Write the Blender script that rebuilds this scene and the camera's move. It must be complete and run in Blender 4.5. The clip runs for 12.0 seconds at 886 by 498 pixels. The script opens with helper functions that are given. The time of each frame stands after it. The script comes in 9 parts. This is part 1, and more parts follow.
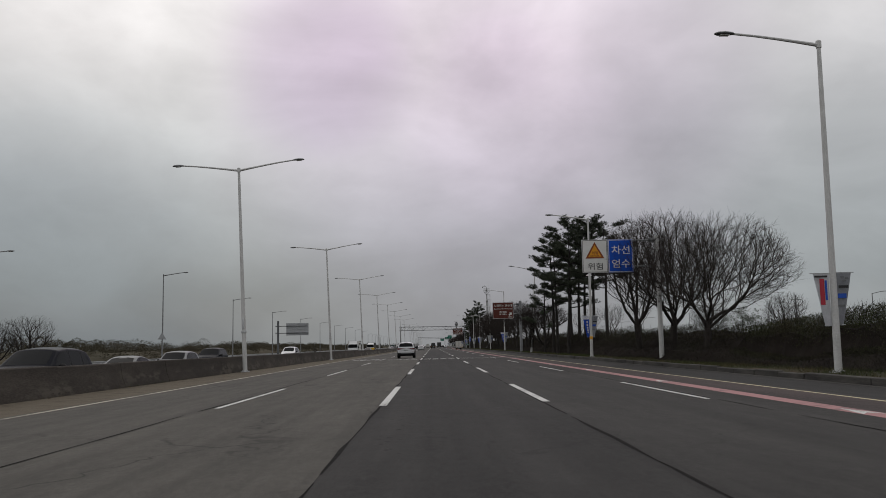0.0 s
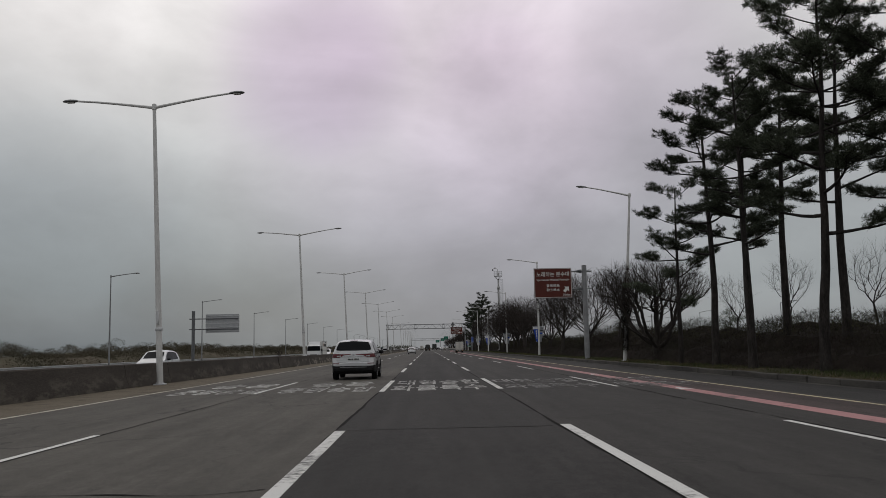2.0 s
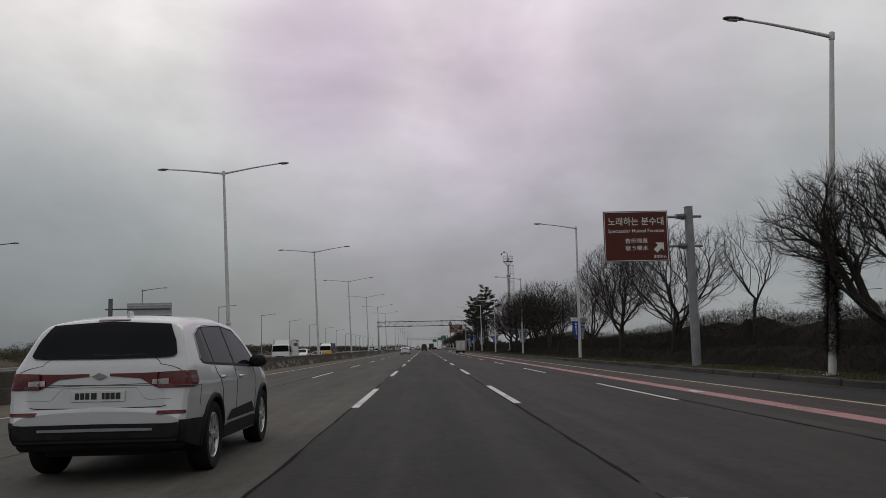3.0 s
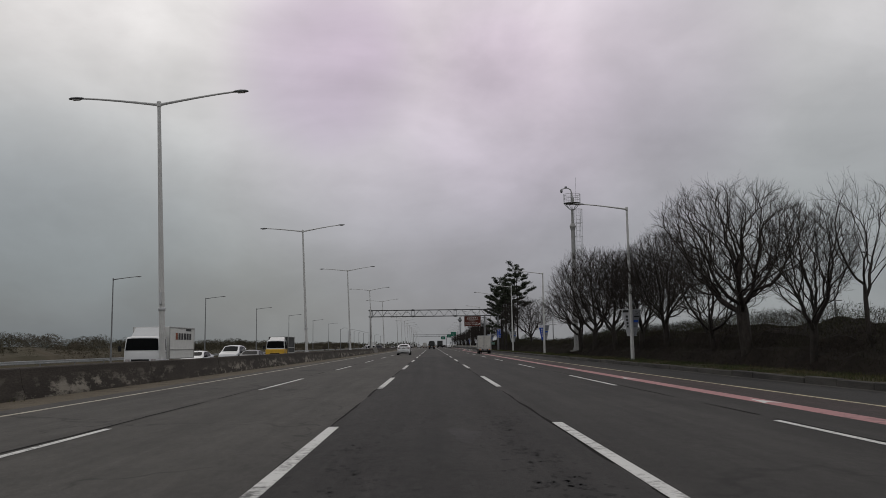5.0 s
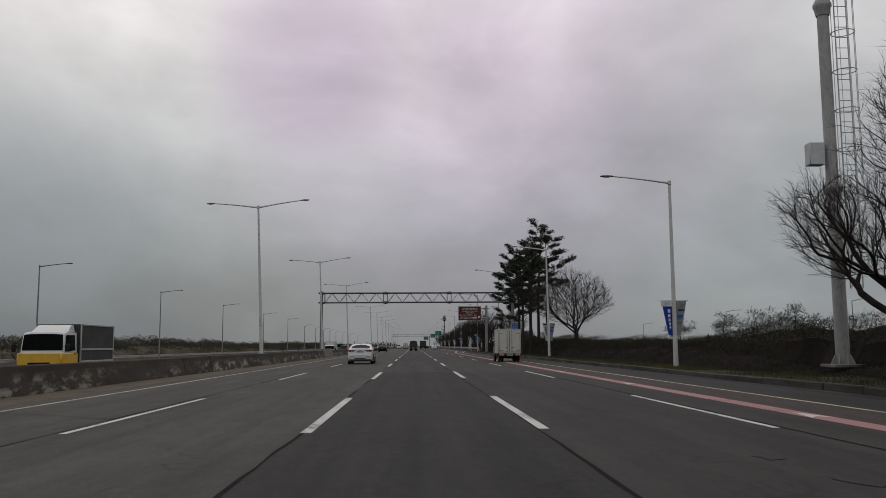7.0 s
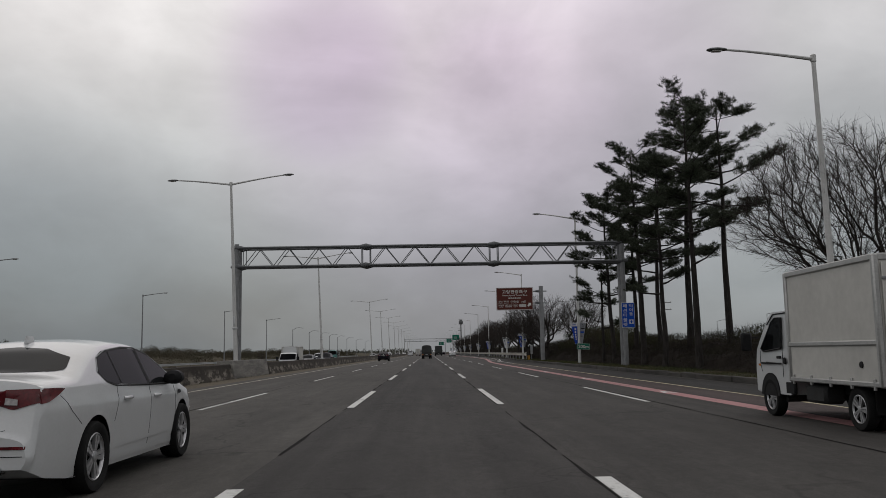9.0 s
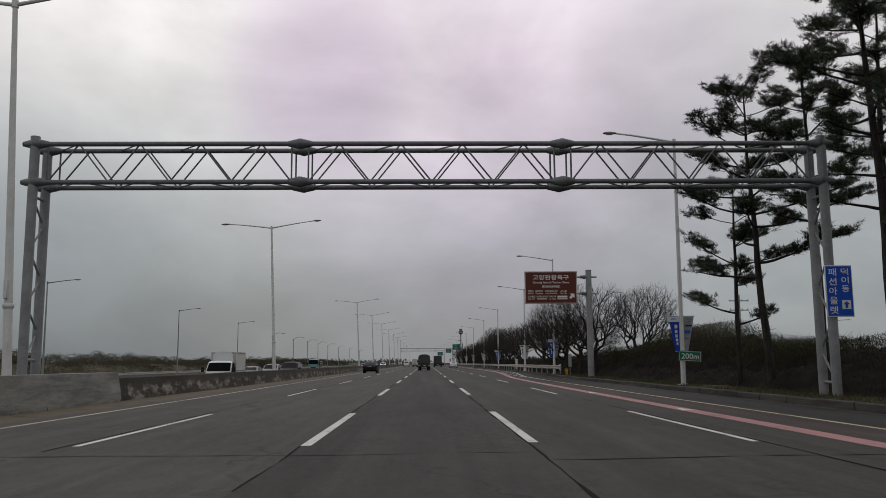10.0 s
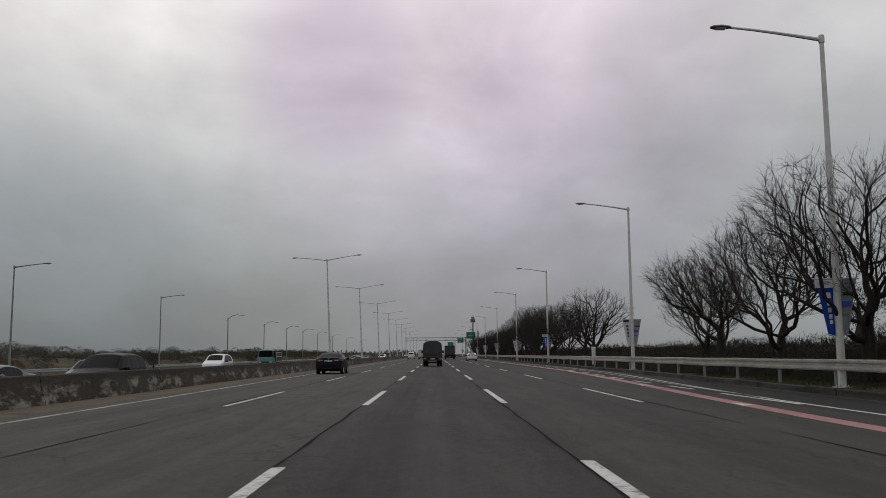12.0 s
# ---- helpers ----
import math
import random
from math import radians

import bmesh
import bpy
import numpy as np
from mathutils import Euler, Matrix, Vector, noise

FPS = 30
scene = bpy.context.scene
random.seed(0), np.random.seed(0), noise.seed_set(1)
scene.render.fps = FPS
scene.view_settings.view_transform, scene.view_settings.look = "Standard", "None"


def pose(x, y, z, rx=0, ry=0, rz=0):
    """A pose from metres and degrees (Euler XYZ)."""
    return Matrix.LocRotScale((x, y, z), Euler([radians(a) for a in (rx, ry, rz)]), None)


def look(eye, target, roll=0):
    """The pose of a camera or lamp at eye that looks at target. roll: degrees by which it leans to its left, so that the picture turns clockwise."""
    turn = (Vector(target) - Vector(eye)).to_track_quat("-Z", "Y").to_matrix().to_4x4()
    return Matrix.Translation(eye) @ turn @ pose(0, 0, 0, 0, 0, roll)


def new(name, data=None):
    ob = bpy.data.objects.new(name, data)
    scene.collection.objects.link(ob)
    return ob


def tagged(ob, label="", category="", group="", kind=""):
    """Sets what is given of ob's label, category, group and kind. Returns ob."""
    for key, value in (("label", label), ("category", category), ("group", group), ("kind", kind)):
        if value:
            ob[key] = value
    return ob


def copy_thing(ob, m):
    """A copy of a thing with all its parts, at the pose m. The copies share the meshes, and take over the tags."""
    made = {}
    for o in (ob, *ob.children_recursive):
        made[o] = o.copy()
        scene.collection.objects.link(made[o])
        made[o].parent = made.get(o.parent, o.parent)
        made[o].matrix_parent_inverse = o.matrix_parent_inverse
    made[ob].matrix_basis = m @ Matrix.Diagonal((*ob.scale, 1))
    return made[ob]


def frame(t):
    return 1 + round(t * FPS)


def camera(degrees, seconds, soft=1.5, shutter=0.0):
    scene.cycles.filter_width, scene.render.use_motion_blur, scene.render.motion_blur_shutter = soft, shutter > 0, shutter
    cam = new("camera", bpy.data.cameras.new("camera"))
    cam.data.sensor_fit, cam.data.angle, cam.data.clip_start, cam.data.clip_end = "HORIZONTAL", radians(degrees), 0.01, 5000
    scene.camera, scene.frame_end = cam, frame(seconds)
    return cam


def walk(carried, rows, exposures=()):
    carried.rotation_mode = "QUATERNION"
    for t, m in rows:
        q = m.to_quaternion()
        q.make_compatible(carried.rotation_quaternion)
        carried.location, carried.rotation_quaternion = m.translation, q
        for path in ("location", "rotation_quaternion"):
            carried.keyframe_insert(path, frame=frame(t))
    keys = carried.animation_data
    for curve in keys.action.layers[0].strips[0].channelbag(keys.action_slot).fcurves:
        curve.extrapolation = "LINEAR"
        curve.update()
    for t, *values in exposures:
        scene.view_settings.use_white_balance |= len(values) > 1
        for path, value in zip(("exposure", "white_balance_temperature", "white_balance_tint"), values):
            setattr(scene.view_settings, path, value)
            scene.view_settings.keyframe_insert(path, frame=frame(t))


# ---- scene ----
# Camera: a dashboard camera in the middle lane of a wide expressway, driving along +y.
EYE = 1.24
cam = camera(55.39, 12.0, soft=0.7)
# seconds, x, y, yaw, pitch, lean
ROWS = [
    (0.0, 0.00, 0.00, -0.84, 6.53, -1.12),
    (0.5, 0.05, 13.31, -0.93, 6.59, -1.38),
    (1.0, 0.12, 26.56, -1.19, 6.76, -1.66),
    (1.5, 0.20, 39.71, -1.46, 6.71, -1.24),
    (2.0, 0.29, 53.22, -1.19, 6.66, -1.22),
    (2.5, 0.38, 66.65, -1.26, 6.42, -1.41),
    (3.0, 0.43, 79.83, -1.41, 6.64, -1.26),
    (5.0, 0.46, 133.11, -0.83, 6.50, -0.71),
    (5.5, 0.46, 146.13, -1.12, 6.81, -1.00),
    (6.0, 0.46, 159.45, -1.07, 6.80, -0.90),
    (6.5, 0.47, 172.48, -1.52, 6.87, -0.69),
    (7.0, 0.49, 185.64, -2.01, 6.55, -0.36),
    (8.8, 0.74, 232.69, -1.42, 6.96, -1.16),
    (9.0, 0.75, 238.29, -1.11, 6.96, -1.07),
    (9.5, 0.78, 251.91, -0.84, 6.85, -0.72),
    (10.0, 0.77, 264.96, -1.16, 7.68, -0.37),
    (10.5, 0.79, 278.03, -1.65, 7.56, -0.91),
    (11.0, 0.78, 291.17, -1.01, 7.05, -0.77),
    (11.5, 0.74, 304.06, -0.51, 6.84, -0.91),
    (12.0, 0.69, 316.74, -0.59, 7.11, -0.61),
]
walk(cam, [(t, pose(x, y, EYE, 90 + p, 0, a) @ pose(0, 0, 0, 0, 0, r)) for t, x, y, a, p, r in ROWS],
     exposures=((0, 0.17), (0.5, 0.06), (1, 0.02), (2, 0.08), (2.5, 0.10), (3, 0.05), (5, 0.0), (6.5, 0.05), (7, 0.02), (9, 0.03), (9.5, 0.08), (10, 0.15), (10.5, 0.21), (11, 0.10), (11.5, 0.03), (12, 0.05)))

# World: a low overcast sky, darker towards the horizon, with a camera's lilac tint painted in ahead.
world = bpy.data.worlds.new("overcast_sky")
scene.world = world
world.use_nodes = True
wt = world.node_tree
wt.nodes.clear()


def wnode(kind, **values):
    n = wt.nodes.new(kind)
    for key, value in values.items():
        n.inputs[key].default_value = value
    return n


w_out = wnode("ShaderNodeOutputWorld")
w_sky = wnode("ShaderNodeTexSky")
w_sky.sky_type = "NISHITA"
w_sky.sun_disc = False
w_sky.sun_elevation, w_sky.sun_rotation = radians(48), radians(-20)
w_sky.dust_density = 4.0
w_bg_sky = wnode("ShaderNodeBackground", Strength=0.008)
wt.links.new(w_sky.outputs[0], w_bg_sky.inputs[0])
w_co = wnode("ShaderNodeTexCoord")
w_sep = wnode("ShaderNodeSeparateXYZ")
wt.links.new(w_co.outputs["Generated"], w_sep.inputs[0])
# clouds stretched sideways
w_map = wnode("ShaderNodeMapping", Scale=(3.2, 3.2, 7.0), Location=(0.35, 0.1, 0.2))
wt.links.new(w_co.outputs["Generated"], w_map.inputs[0])
w_n1 = wnode("ShaderNodeTexNoise", Scale=0.9, Detail=6.0, Roughness=0.52, Distortion=0.6)
wt.links.new(w_map.outputs[0], w_n1.inputs["Vector"])
# brightness by height
w_ramp = wnode("ShaderNodeValToRGB")
wt.links.new(w_sep.outputs[2], w_ramp.inputs[0])
el = w_ramp.color_ramp.elements
el[0].position, el[0].color = 0.0, (0.222, 0.236, 0.243, 1)
el[1].position, el[1].color = 1.0, (0.59, 0.58, 0.59, 1)
for at, c in ((0.07, (0.243, 0.264, 0.277)), (0.14, (0.311, 0.329, 0.338)), (0.24, (0.440, 0.446, 0.446)), (0.34, (0.628, 0.612, 0.606)), (0.44, (0.73, 0.71, 0.705)), (0.62, (0.63, 0.62, 0.62))):
    e = el.new(at)
    e.color = (*c, 1)
w_cl = wnode("ShaderNodeMapRange")
w_cl.inputs["From Min"].default_value, w_cl.inputs["From Max"].default_value = 0.32, 0.68
w_cl.inputs["To Min"].default_value, w_cl.inputs["To Max"].default_value = 0.85, 1.13
wt.links.new(w_n1.outputs[0], w_cl.inputs[0])
# smaller cloud edges within the sheet
w_n2 = wnode("ShaderNodeTexNoise", Scale=3.4, Detail=7.0, Roughness=0.55, Distortion=0.25)
w_map2 = wnode("ShaderNodeMapping", Scale=(2.0, 2.0, 3.2), Location=(1.7, 0.4, 0.9))
wt.links.new(w_co.outputs["Generated"], w_map2.inputs[0])
wt.links.new(w_map2.outputs[0], w_n2.inputs["Vector"])
w_cl2 = wnode("ShaderNodeMapRange")
w_cl2.inputs["From Min"].default_value, w_cl2.inputs["From Max"].default_value = 0.35, 0.65
w_cl2.inputs["To Min"].default_value, w_cl2.inputs["To Max"].default_value = 0.915, 1.075
wt.links.new(w_n2.outputs[0], w_cl2.inputs[0])
w_both = wnode("ShaderNodeMath")
w_both.operation = "MULTIPLY"
wt.links.new(w_cl.outputs[0], w_both.inputs[0])
wt.links.new(w_cl2.outputs[0], w_both.inputs[1])
w_mul = wnode("ShaderNodeVectorMath")
w_mul.operation = "SCALE"
wt.links.new(w_ramp.outputs[0], w_mul.inputs[0])
wt.links.new(w_both.outputs[0], w_mul.inputs["Scale"])
# the camera's lilac tint painted into the sky, strongest straight ahead and high up
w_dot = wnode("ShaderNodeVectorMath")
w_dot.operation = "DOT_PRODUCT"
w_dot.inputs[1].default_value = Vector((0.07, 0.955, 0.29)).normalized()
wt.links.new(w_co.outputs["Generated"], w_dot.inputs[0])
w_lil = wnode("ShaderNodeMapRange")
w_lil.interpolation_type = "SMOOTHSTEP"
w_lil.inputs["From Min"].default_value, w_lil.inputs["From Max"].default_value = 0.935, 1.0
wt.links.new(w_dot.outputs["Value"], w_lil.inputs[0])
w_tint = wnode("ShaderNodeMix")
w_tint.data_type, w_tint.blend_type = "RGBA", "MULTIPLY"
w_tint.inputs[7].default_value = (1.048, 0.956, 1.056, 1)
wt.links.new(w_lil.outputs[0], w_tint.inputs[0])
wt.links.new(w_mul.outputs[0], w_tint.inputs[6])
# patches of sky toned darker, lighter or lilac: direction, reach, colour
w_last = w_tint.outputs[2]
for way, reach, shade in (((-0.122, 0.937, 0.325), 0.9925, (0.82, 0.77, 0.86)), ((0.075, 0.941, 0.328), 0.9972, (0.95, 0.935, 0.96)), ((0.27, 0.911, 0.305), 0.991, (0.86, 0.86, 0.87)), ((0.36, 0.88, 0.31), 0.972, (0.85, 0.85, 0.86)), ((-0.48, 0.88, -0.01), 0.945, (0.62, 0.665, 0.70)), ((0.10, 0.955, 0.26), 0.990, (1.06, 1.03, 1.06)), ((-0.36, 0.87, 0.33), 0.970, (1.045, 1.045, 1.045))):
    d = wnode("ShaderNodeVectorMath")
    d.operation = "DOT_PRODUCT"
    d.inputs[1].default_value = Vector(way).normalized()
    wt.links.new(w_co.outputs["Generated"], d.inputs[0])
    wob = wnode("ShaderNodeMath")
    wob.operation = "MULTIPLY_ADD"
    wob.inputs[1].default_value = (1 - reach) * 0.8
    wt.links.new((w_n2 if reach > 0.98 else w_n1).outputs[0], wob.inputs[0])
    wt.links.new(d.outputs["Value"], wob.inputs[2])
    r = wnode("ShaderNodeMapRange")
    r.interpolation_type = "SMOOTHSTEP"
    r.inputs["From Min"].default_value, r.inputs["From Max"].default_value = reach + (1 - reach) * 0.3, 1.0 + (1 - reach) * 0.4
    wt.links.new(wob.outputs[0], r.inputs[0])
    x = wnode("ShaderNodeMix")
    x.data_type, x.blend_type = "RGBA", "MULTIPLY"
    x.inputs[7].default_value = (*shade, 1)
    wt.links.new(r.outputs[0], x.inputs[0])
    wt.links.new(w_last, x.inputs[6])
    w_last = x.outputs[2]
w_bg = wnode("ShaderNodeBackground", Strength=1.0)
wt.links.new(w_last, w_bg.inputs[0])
w_add = wnode("ShaderNodeAddShader")
wt.links.new(w_bg.outputs[0], w_add.inputs[0])
wt.links.new(w_bg_sky.outputs[0], w_add.inputs[1])
wt.links.new(w_add.outputs[0], w_out.inputs[0])

sun = new("sun", bpy.data.lights.new("sun", "SUN"))
sun.data.energy, sun.data.angle, sun.data.color = 0.2, radians(25), (1.0, 0.97, 0.93)
sun.matrix_world = look((0, 0, 50), (-10, -28, 8))


# ---- materials ----
def material(name, color, rough=0.7, metal=0.0, vary=0.25, scale=3.0, fine=40.0, bump=0.15, second=None, stretch=(1, 1, 1), world_co=False, island=0.0, each=0.0, spec=0.5, clear=0.0, ior=1.5):
    """A surface with mottling at a broad and a fine scale, relief, and optional difference from piece to piece."""
    m = bpy.data.materials.new(name)
    m.use_nodes = True
    t = m.node_tree
    bsdf = t.nodes["Principled BSDF"]
    bsdf.inputs["Roughness"].default_value = rough
    bsdf.inputs["Metallic"].default_value = metal
    bsdf.inputs["Specular IOR Level"].default_value = spec
    bsdf.inputs["Coat Weight"].default_value = clear
    bsdf.inputs["IOR"].default_value = ior
    bsdf.inputs["Coat Roughness"].default_value = 0.05
    mp = t.nodes.new("ShaderNodeMapping")
    mp.inputs["Scale"].default_value = stretch
    if world_co:
        g = t.nodes.new("ShaderNodeNewGeometry")
        t.links.new(g.outputs["Position"], mp.inputs[0])
    else:
        c = t.nodes.new("ShaderNodeTexCoord")
        t.links.new(c.outputs["Object"], mp.inputs[0])
    n1 = t.nodes.new("ShaderNodeTexNoise")
    n1.inputs["Scale"].default_value, n1.inputs["Detail"].default_value, n1.inputs["Roughness"].default_value = scale, 5, 0.6
    n2 = t.nodes.new("ShaderNodeTexNoise")
    n2.inputs["Scale"].default_value, n2.inputs["Detail"].default_value = fine, 3
    t.links.new(mp.outputs[0], n1.inputs["Vector"])
    t.links.new(mp.outputs[0], n2.inputs["Vector"])
    r1 = t.nodes.new("ShaderNodeMapRange")
    r1.inputs["From Min"].default_value, r1.inputs["From Max"].default_value = 0.3, 0.7
    r1.inputs["To Min"].default_value, r1.inputs["To Max"].default_value = 1 - vary, 1 + vary
    t.links.new(n1.outputs[0], r1.inputs[0])
    r2 = t.nodes.new("ShaderNodeMapRange")
    r2.inputs["From Min"].default_value, r2.inputs["From Max"].default_value = 0.3, 0.7
    r2.inputs["To Min"].default_value, r2.inputs["To Max"].default_value = 1 - vary * 0.6, 1 + vary * 0.6
    t.links.new(n2.outputs[0], r2.inputs[0])
    f = t.nodes.new("ShaderNodeMath")
    f.operation = "MULTIPLY"
    t.links.new(r1.outputs[0], f.inputs[0])
    t.links.new(r2.outputs[0], f.inputs[1])
    last = f.outputs[0]
    for amount, source, key in ((island, "ShaderNodeNewGeometry", "Random Per Island"), (each, "ShaderNodeObjectInfo", "Random")):
        if amount:
            s = t.nodes.new(source)
            r = t.nodes.new("ShaderNodeMapRange")
            r.inputs["To Min"].default_value, r.inputs["To Max"].default_value = 1 - amount, 1 + amount
            t.links.new(s.outputs[key], r.inputs[0])
            k = t.nodes.new("ShaderNodeMath")
            k.operation = "MULTIPLY"
            t.links.new(last, k.inputs[0])
            t.links.new(r.outputs[0], k.inputs[1])
            last = k.outputs[0]
    base = t.nodes.new("ShaderNodeMix")
    base.data_type = "RGBA"
    base.inputs[6].default_value = (*color, 1)
    base.inputs[7].default_value = (*(second or color), 1)
    r3 = t.nodes.new("ShaderNodeMapRange")
    r3.inputs["From Min"].default_value, r3.inputs["From Max"].default_value = 0.42, 0.62
    t.links.new(n1.outputs[0], r3.inputs[0])
    t.links.new(r3.outputs[0], base.inputs[0])
    v = t.nodes.new("ShaderNodeVectorMath")
    v.operation = "SCALE"
    t.links.new(base.outputs[2], v.inputs[0])
    t.links.new(last, v.inputs["Scale"])
    t.links.new(v.outputs[0], bsdf.inputs["Base Color"])
    if bump:
        b = t.nodes.new("ShaderNodeBump")
        b.inputs["Strength"].default_value, b.inputs["Distance"].default_value = bump, 0.02
        t.links.new(n2.outputs[0], b.inputs["Height"])
        t.links.new(b.outputs[0], bsdf.inputs["Normal"])
    return m


def asphalt(name, color, crack=0.0, track=0.12, crack_scale=0.28, scuff=0.0):
    """Rolled asphalt: stone grain, long wheel tracks along the lanes, blotches, and cracks."""
    m = bpy.data.materials.new(name)
    m.use_nodes = True
    t = m.node_tree
    bsdf = t.nodes["Principled BSDF"]
    bsdf.inputs["Roughness"].default_value = 0.84
    bsdf.inputs["Specular IOR Level"].default_value = 0.22
    g = t.nodes.new("ShaderNodeNewGeometry")

    def noise_at(stretch, scale, detail=4, rough=0.6):
        mp = t.nodes.new("ShaderNodeMapping")
        mp.inputs["Scale"].default_value = stretch
        t.links.new(g.outputs["Position"], mp.inputs[0])
        n = t.nodes.new("ShaderNodeTexNoise")
        n.inputs["Scale"].default_value, n.inputs["Detail"].default_value, n.inputs["Roughness"].default_value = scale, detail, rough
        t.links.new(mp.outputs[0], n.inputs["Vector"])
        return n.outputs[0]

    def ranged(socket, lo, hi, a=0.3, b=0.7):
        r = t.nodes.new("ShaderNodeMapRange")
        r.inputs["From Min"].default_value, r.inputs["From Max"].default_value = a, b
        r.inputs["To Min"].default_value, r.inputs["To Max"].default_value = lo, hi
        t.links.new(socket, r.inputs[0])
        return r.outputs[0]

    def times(a, b):
        k = t.nodes.new("ShaderNodeMath")
        k.operation = "MULTIPLY"
        t.links.new(a, k.inputs[0])
        t.links.new(b, k.inputs[1])
        return k.outputs[0]

    grain = noise_at((1, 1, 1), 55, 3, 0.7)
    f = times(ranged(grain, 0.72, 1.28), ranged(noise_at((1, 0.25, 1), 0.55, 5), 0.84, 1.16))
    f = times(f, ranged(noise_at((1.0, 0.012, 1), 1.4, 3), 1 - track, 1 + track))
    f = times(f, ranged(noise_at((1, 0.30, 1), 2.6, 5, 0.65), 0.84, 1.16))
    f = times(f, ranged(noise_at((1, 0.45, 1), 14.0, 4, 0.7), 0.85, 1.15))
    f = times(f, ranged(noise_at((1.0, 0.035, 1), 3.2, 4, 0.6), 0.88, 1.12))
    if scuff:
        spot = ranged(noise_at((1, 0.4, 1), 7.0, 6, 0.8), 0.0, 1.0, 0.45, 0.57)
        area = ranged(noise_at((1, 0.16, 1), 0.9, 3, 0.5), 0.0, scuff, 0.44, 0.56)
        f = times(f, ranged(times(spot, area), 1.0, 0.0, 0.0, 1.0))
    if crack:
        mp = t.nodes.new("ShaderNodeMapping")
        mp.inputs["Scale"].default_value = (1, 0.45, 1)
        warp = t.nodes.new("ShaderNodeTexNoise")
        warp.inputs["Scale"].default_value = 1.1
        t.links.new(g.outputs["Position"], warp.inputs["Vector"])
        mixv = t.nodes.new("ShaderNodeVectorMath")
        mixv.operation = "MULTIPLY_ADD"
        mixv.inputs[1].default_value = (1.6, 1.6, 0)
        t.links.new(warp.outputs[1], mixv.inputs[0])
        t.links.new(g.outputs["Position"], mixv.inputs[2])
        t.links.new(mixv.outputs[0], mp.inputs[0])
        vor = t.nodes.new("ShaderNodeTexVoronoi")
        vor.feature = "DISTANCE_TO_EDGE"
        vor.inputs["Scale"].default_value = crack_scale
        t.links.new(mp.outputs[0], vor.inputs["Vector"])
        line = ranged(vor.outputs[0], 1 - crack, 1.0, 0.002, 0.010)
        where = ranged(noise_at((1, 0.4, 1), 0.21, 2), 0.0, 1.0, 0.43, 0.52)
        mix = t.nodes.new("ShaderNodeMix")
        mix.inputs[2].default_value = 1.0
        t.links.new(where, mix.inputs[0])
        t.links.new(line, mix.inputs[3])
        f = times(f, mix.outputs[0])
    v = t.nodes.new("ShaderNodeVectorMath")
    v.operation = "SCALE"
    v.inputs[0].default_value = color
    t.links.new(f, v.inputs["Scale"])
    t.links.new(v.outputs[0], bsdf.inputs["Base Color"])
    b = t.nodes.new("ShaderNodeBump")
    b.inputs["Strength"].default_value, b.inputs["Distance"].default_value = 0.35, 0.01
    t.links.new(grain, b.inputs["Height"])
    t.links.new(b.outputs[0], bsdf.inputs["Normal"])
    return m


def paint(name, color, under, wear=0.5, scale=7.0):
    """Road paint worn through to the asphalt below."""
    m = bpy.data.materials.new(name)
    m.use_nodes = True
    t = m.node_tree
    bsdf = t.nodes["Principled BSDF"]
    bsdf.inputs["Roughness"].default_value = 0.75
    bsdf.inputs["Specular IOR Level"].default_value = 0.25
    g = t.nodes.new("ShaderNodeNewGeometry")
    n1 = t.nodes.new("ShaderNodeTexNoise")
    n1.inputs["Scale"].default_value, n1.inputs["Detail"].default_value, n1.inputs["Roughness"].default_value = scale, 6, 0.75
    n2 = t.nodes.new("ShaderNodeTexNoise")
    n2.inputs["Scale"].default_value, n2.inputs["Detail"].default_value = 0.5, 3
    for n in (n1, n2):
        t.links.new(g.outputs["Position"], n.inputs["Vector"])
    a = t.nodes.new("ShaderNodeMath")
    a.operation = "MULTIPLY_ADD"
    a.inputs[1].default_value = 0.6
    t.links.new(n2.outputs[0], a.inputs[0])
    t.links.new(n1.outputs[0], a.inputs[2])
    r = t.nodes.new("ShaderNodeMapRange")
    r.inputs["From Min"].default_value, r.inputs["From Max"].default_value = 0.62 + 0.35 * (1 - wear), 0.80 + 0.35 * (1 - wear)
    t.links.new(a.outputs[0], r.inputs[0])
    mix = t.nodes.new("ShaderNodeMix")
    mix.data_type = "RGBA"
    mix.inputs[6].default_value, mix.inputs[7].default_value = (*color, 1), (*under, 1)
    t.links.new(r.outputs[0], mix.inputs[0])
    t.links.new(mix.outputs[2], bsdf.inputs["Base Color"])
    return m


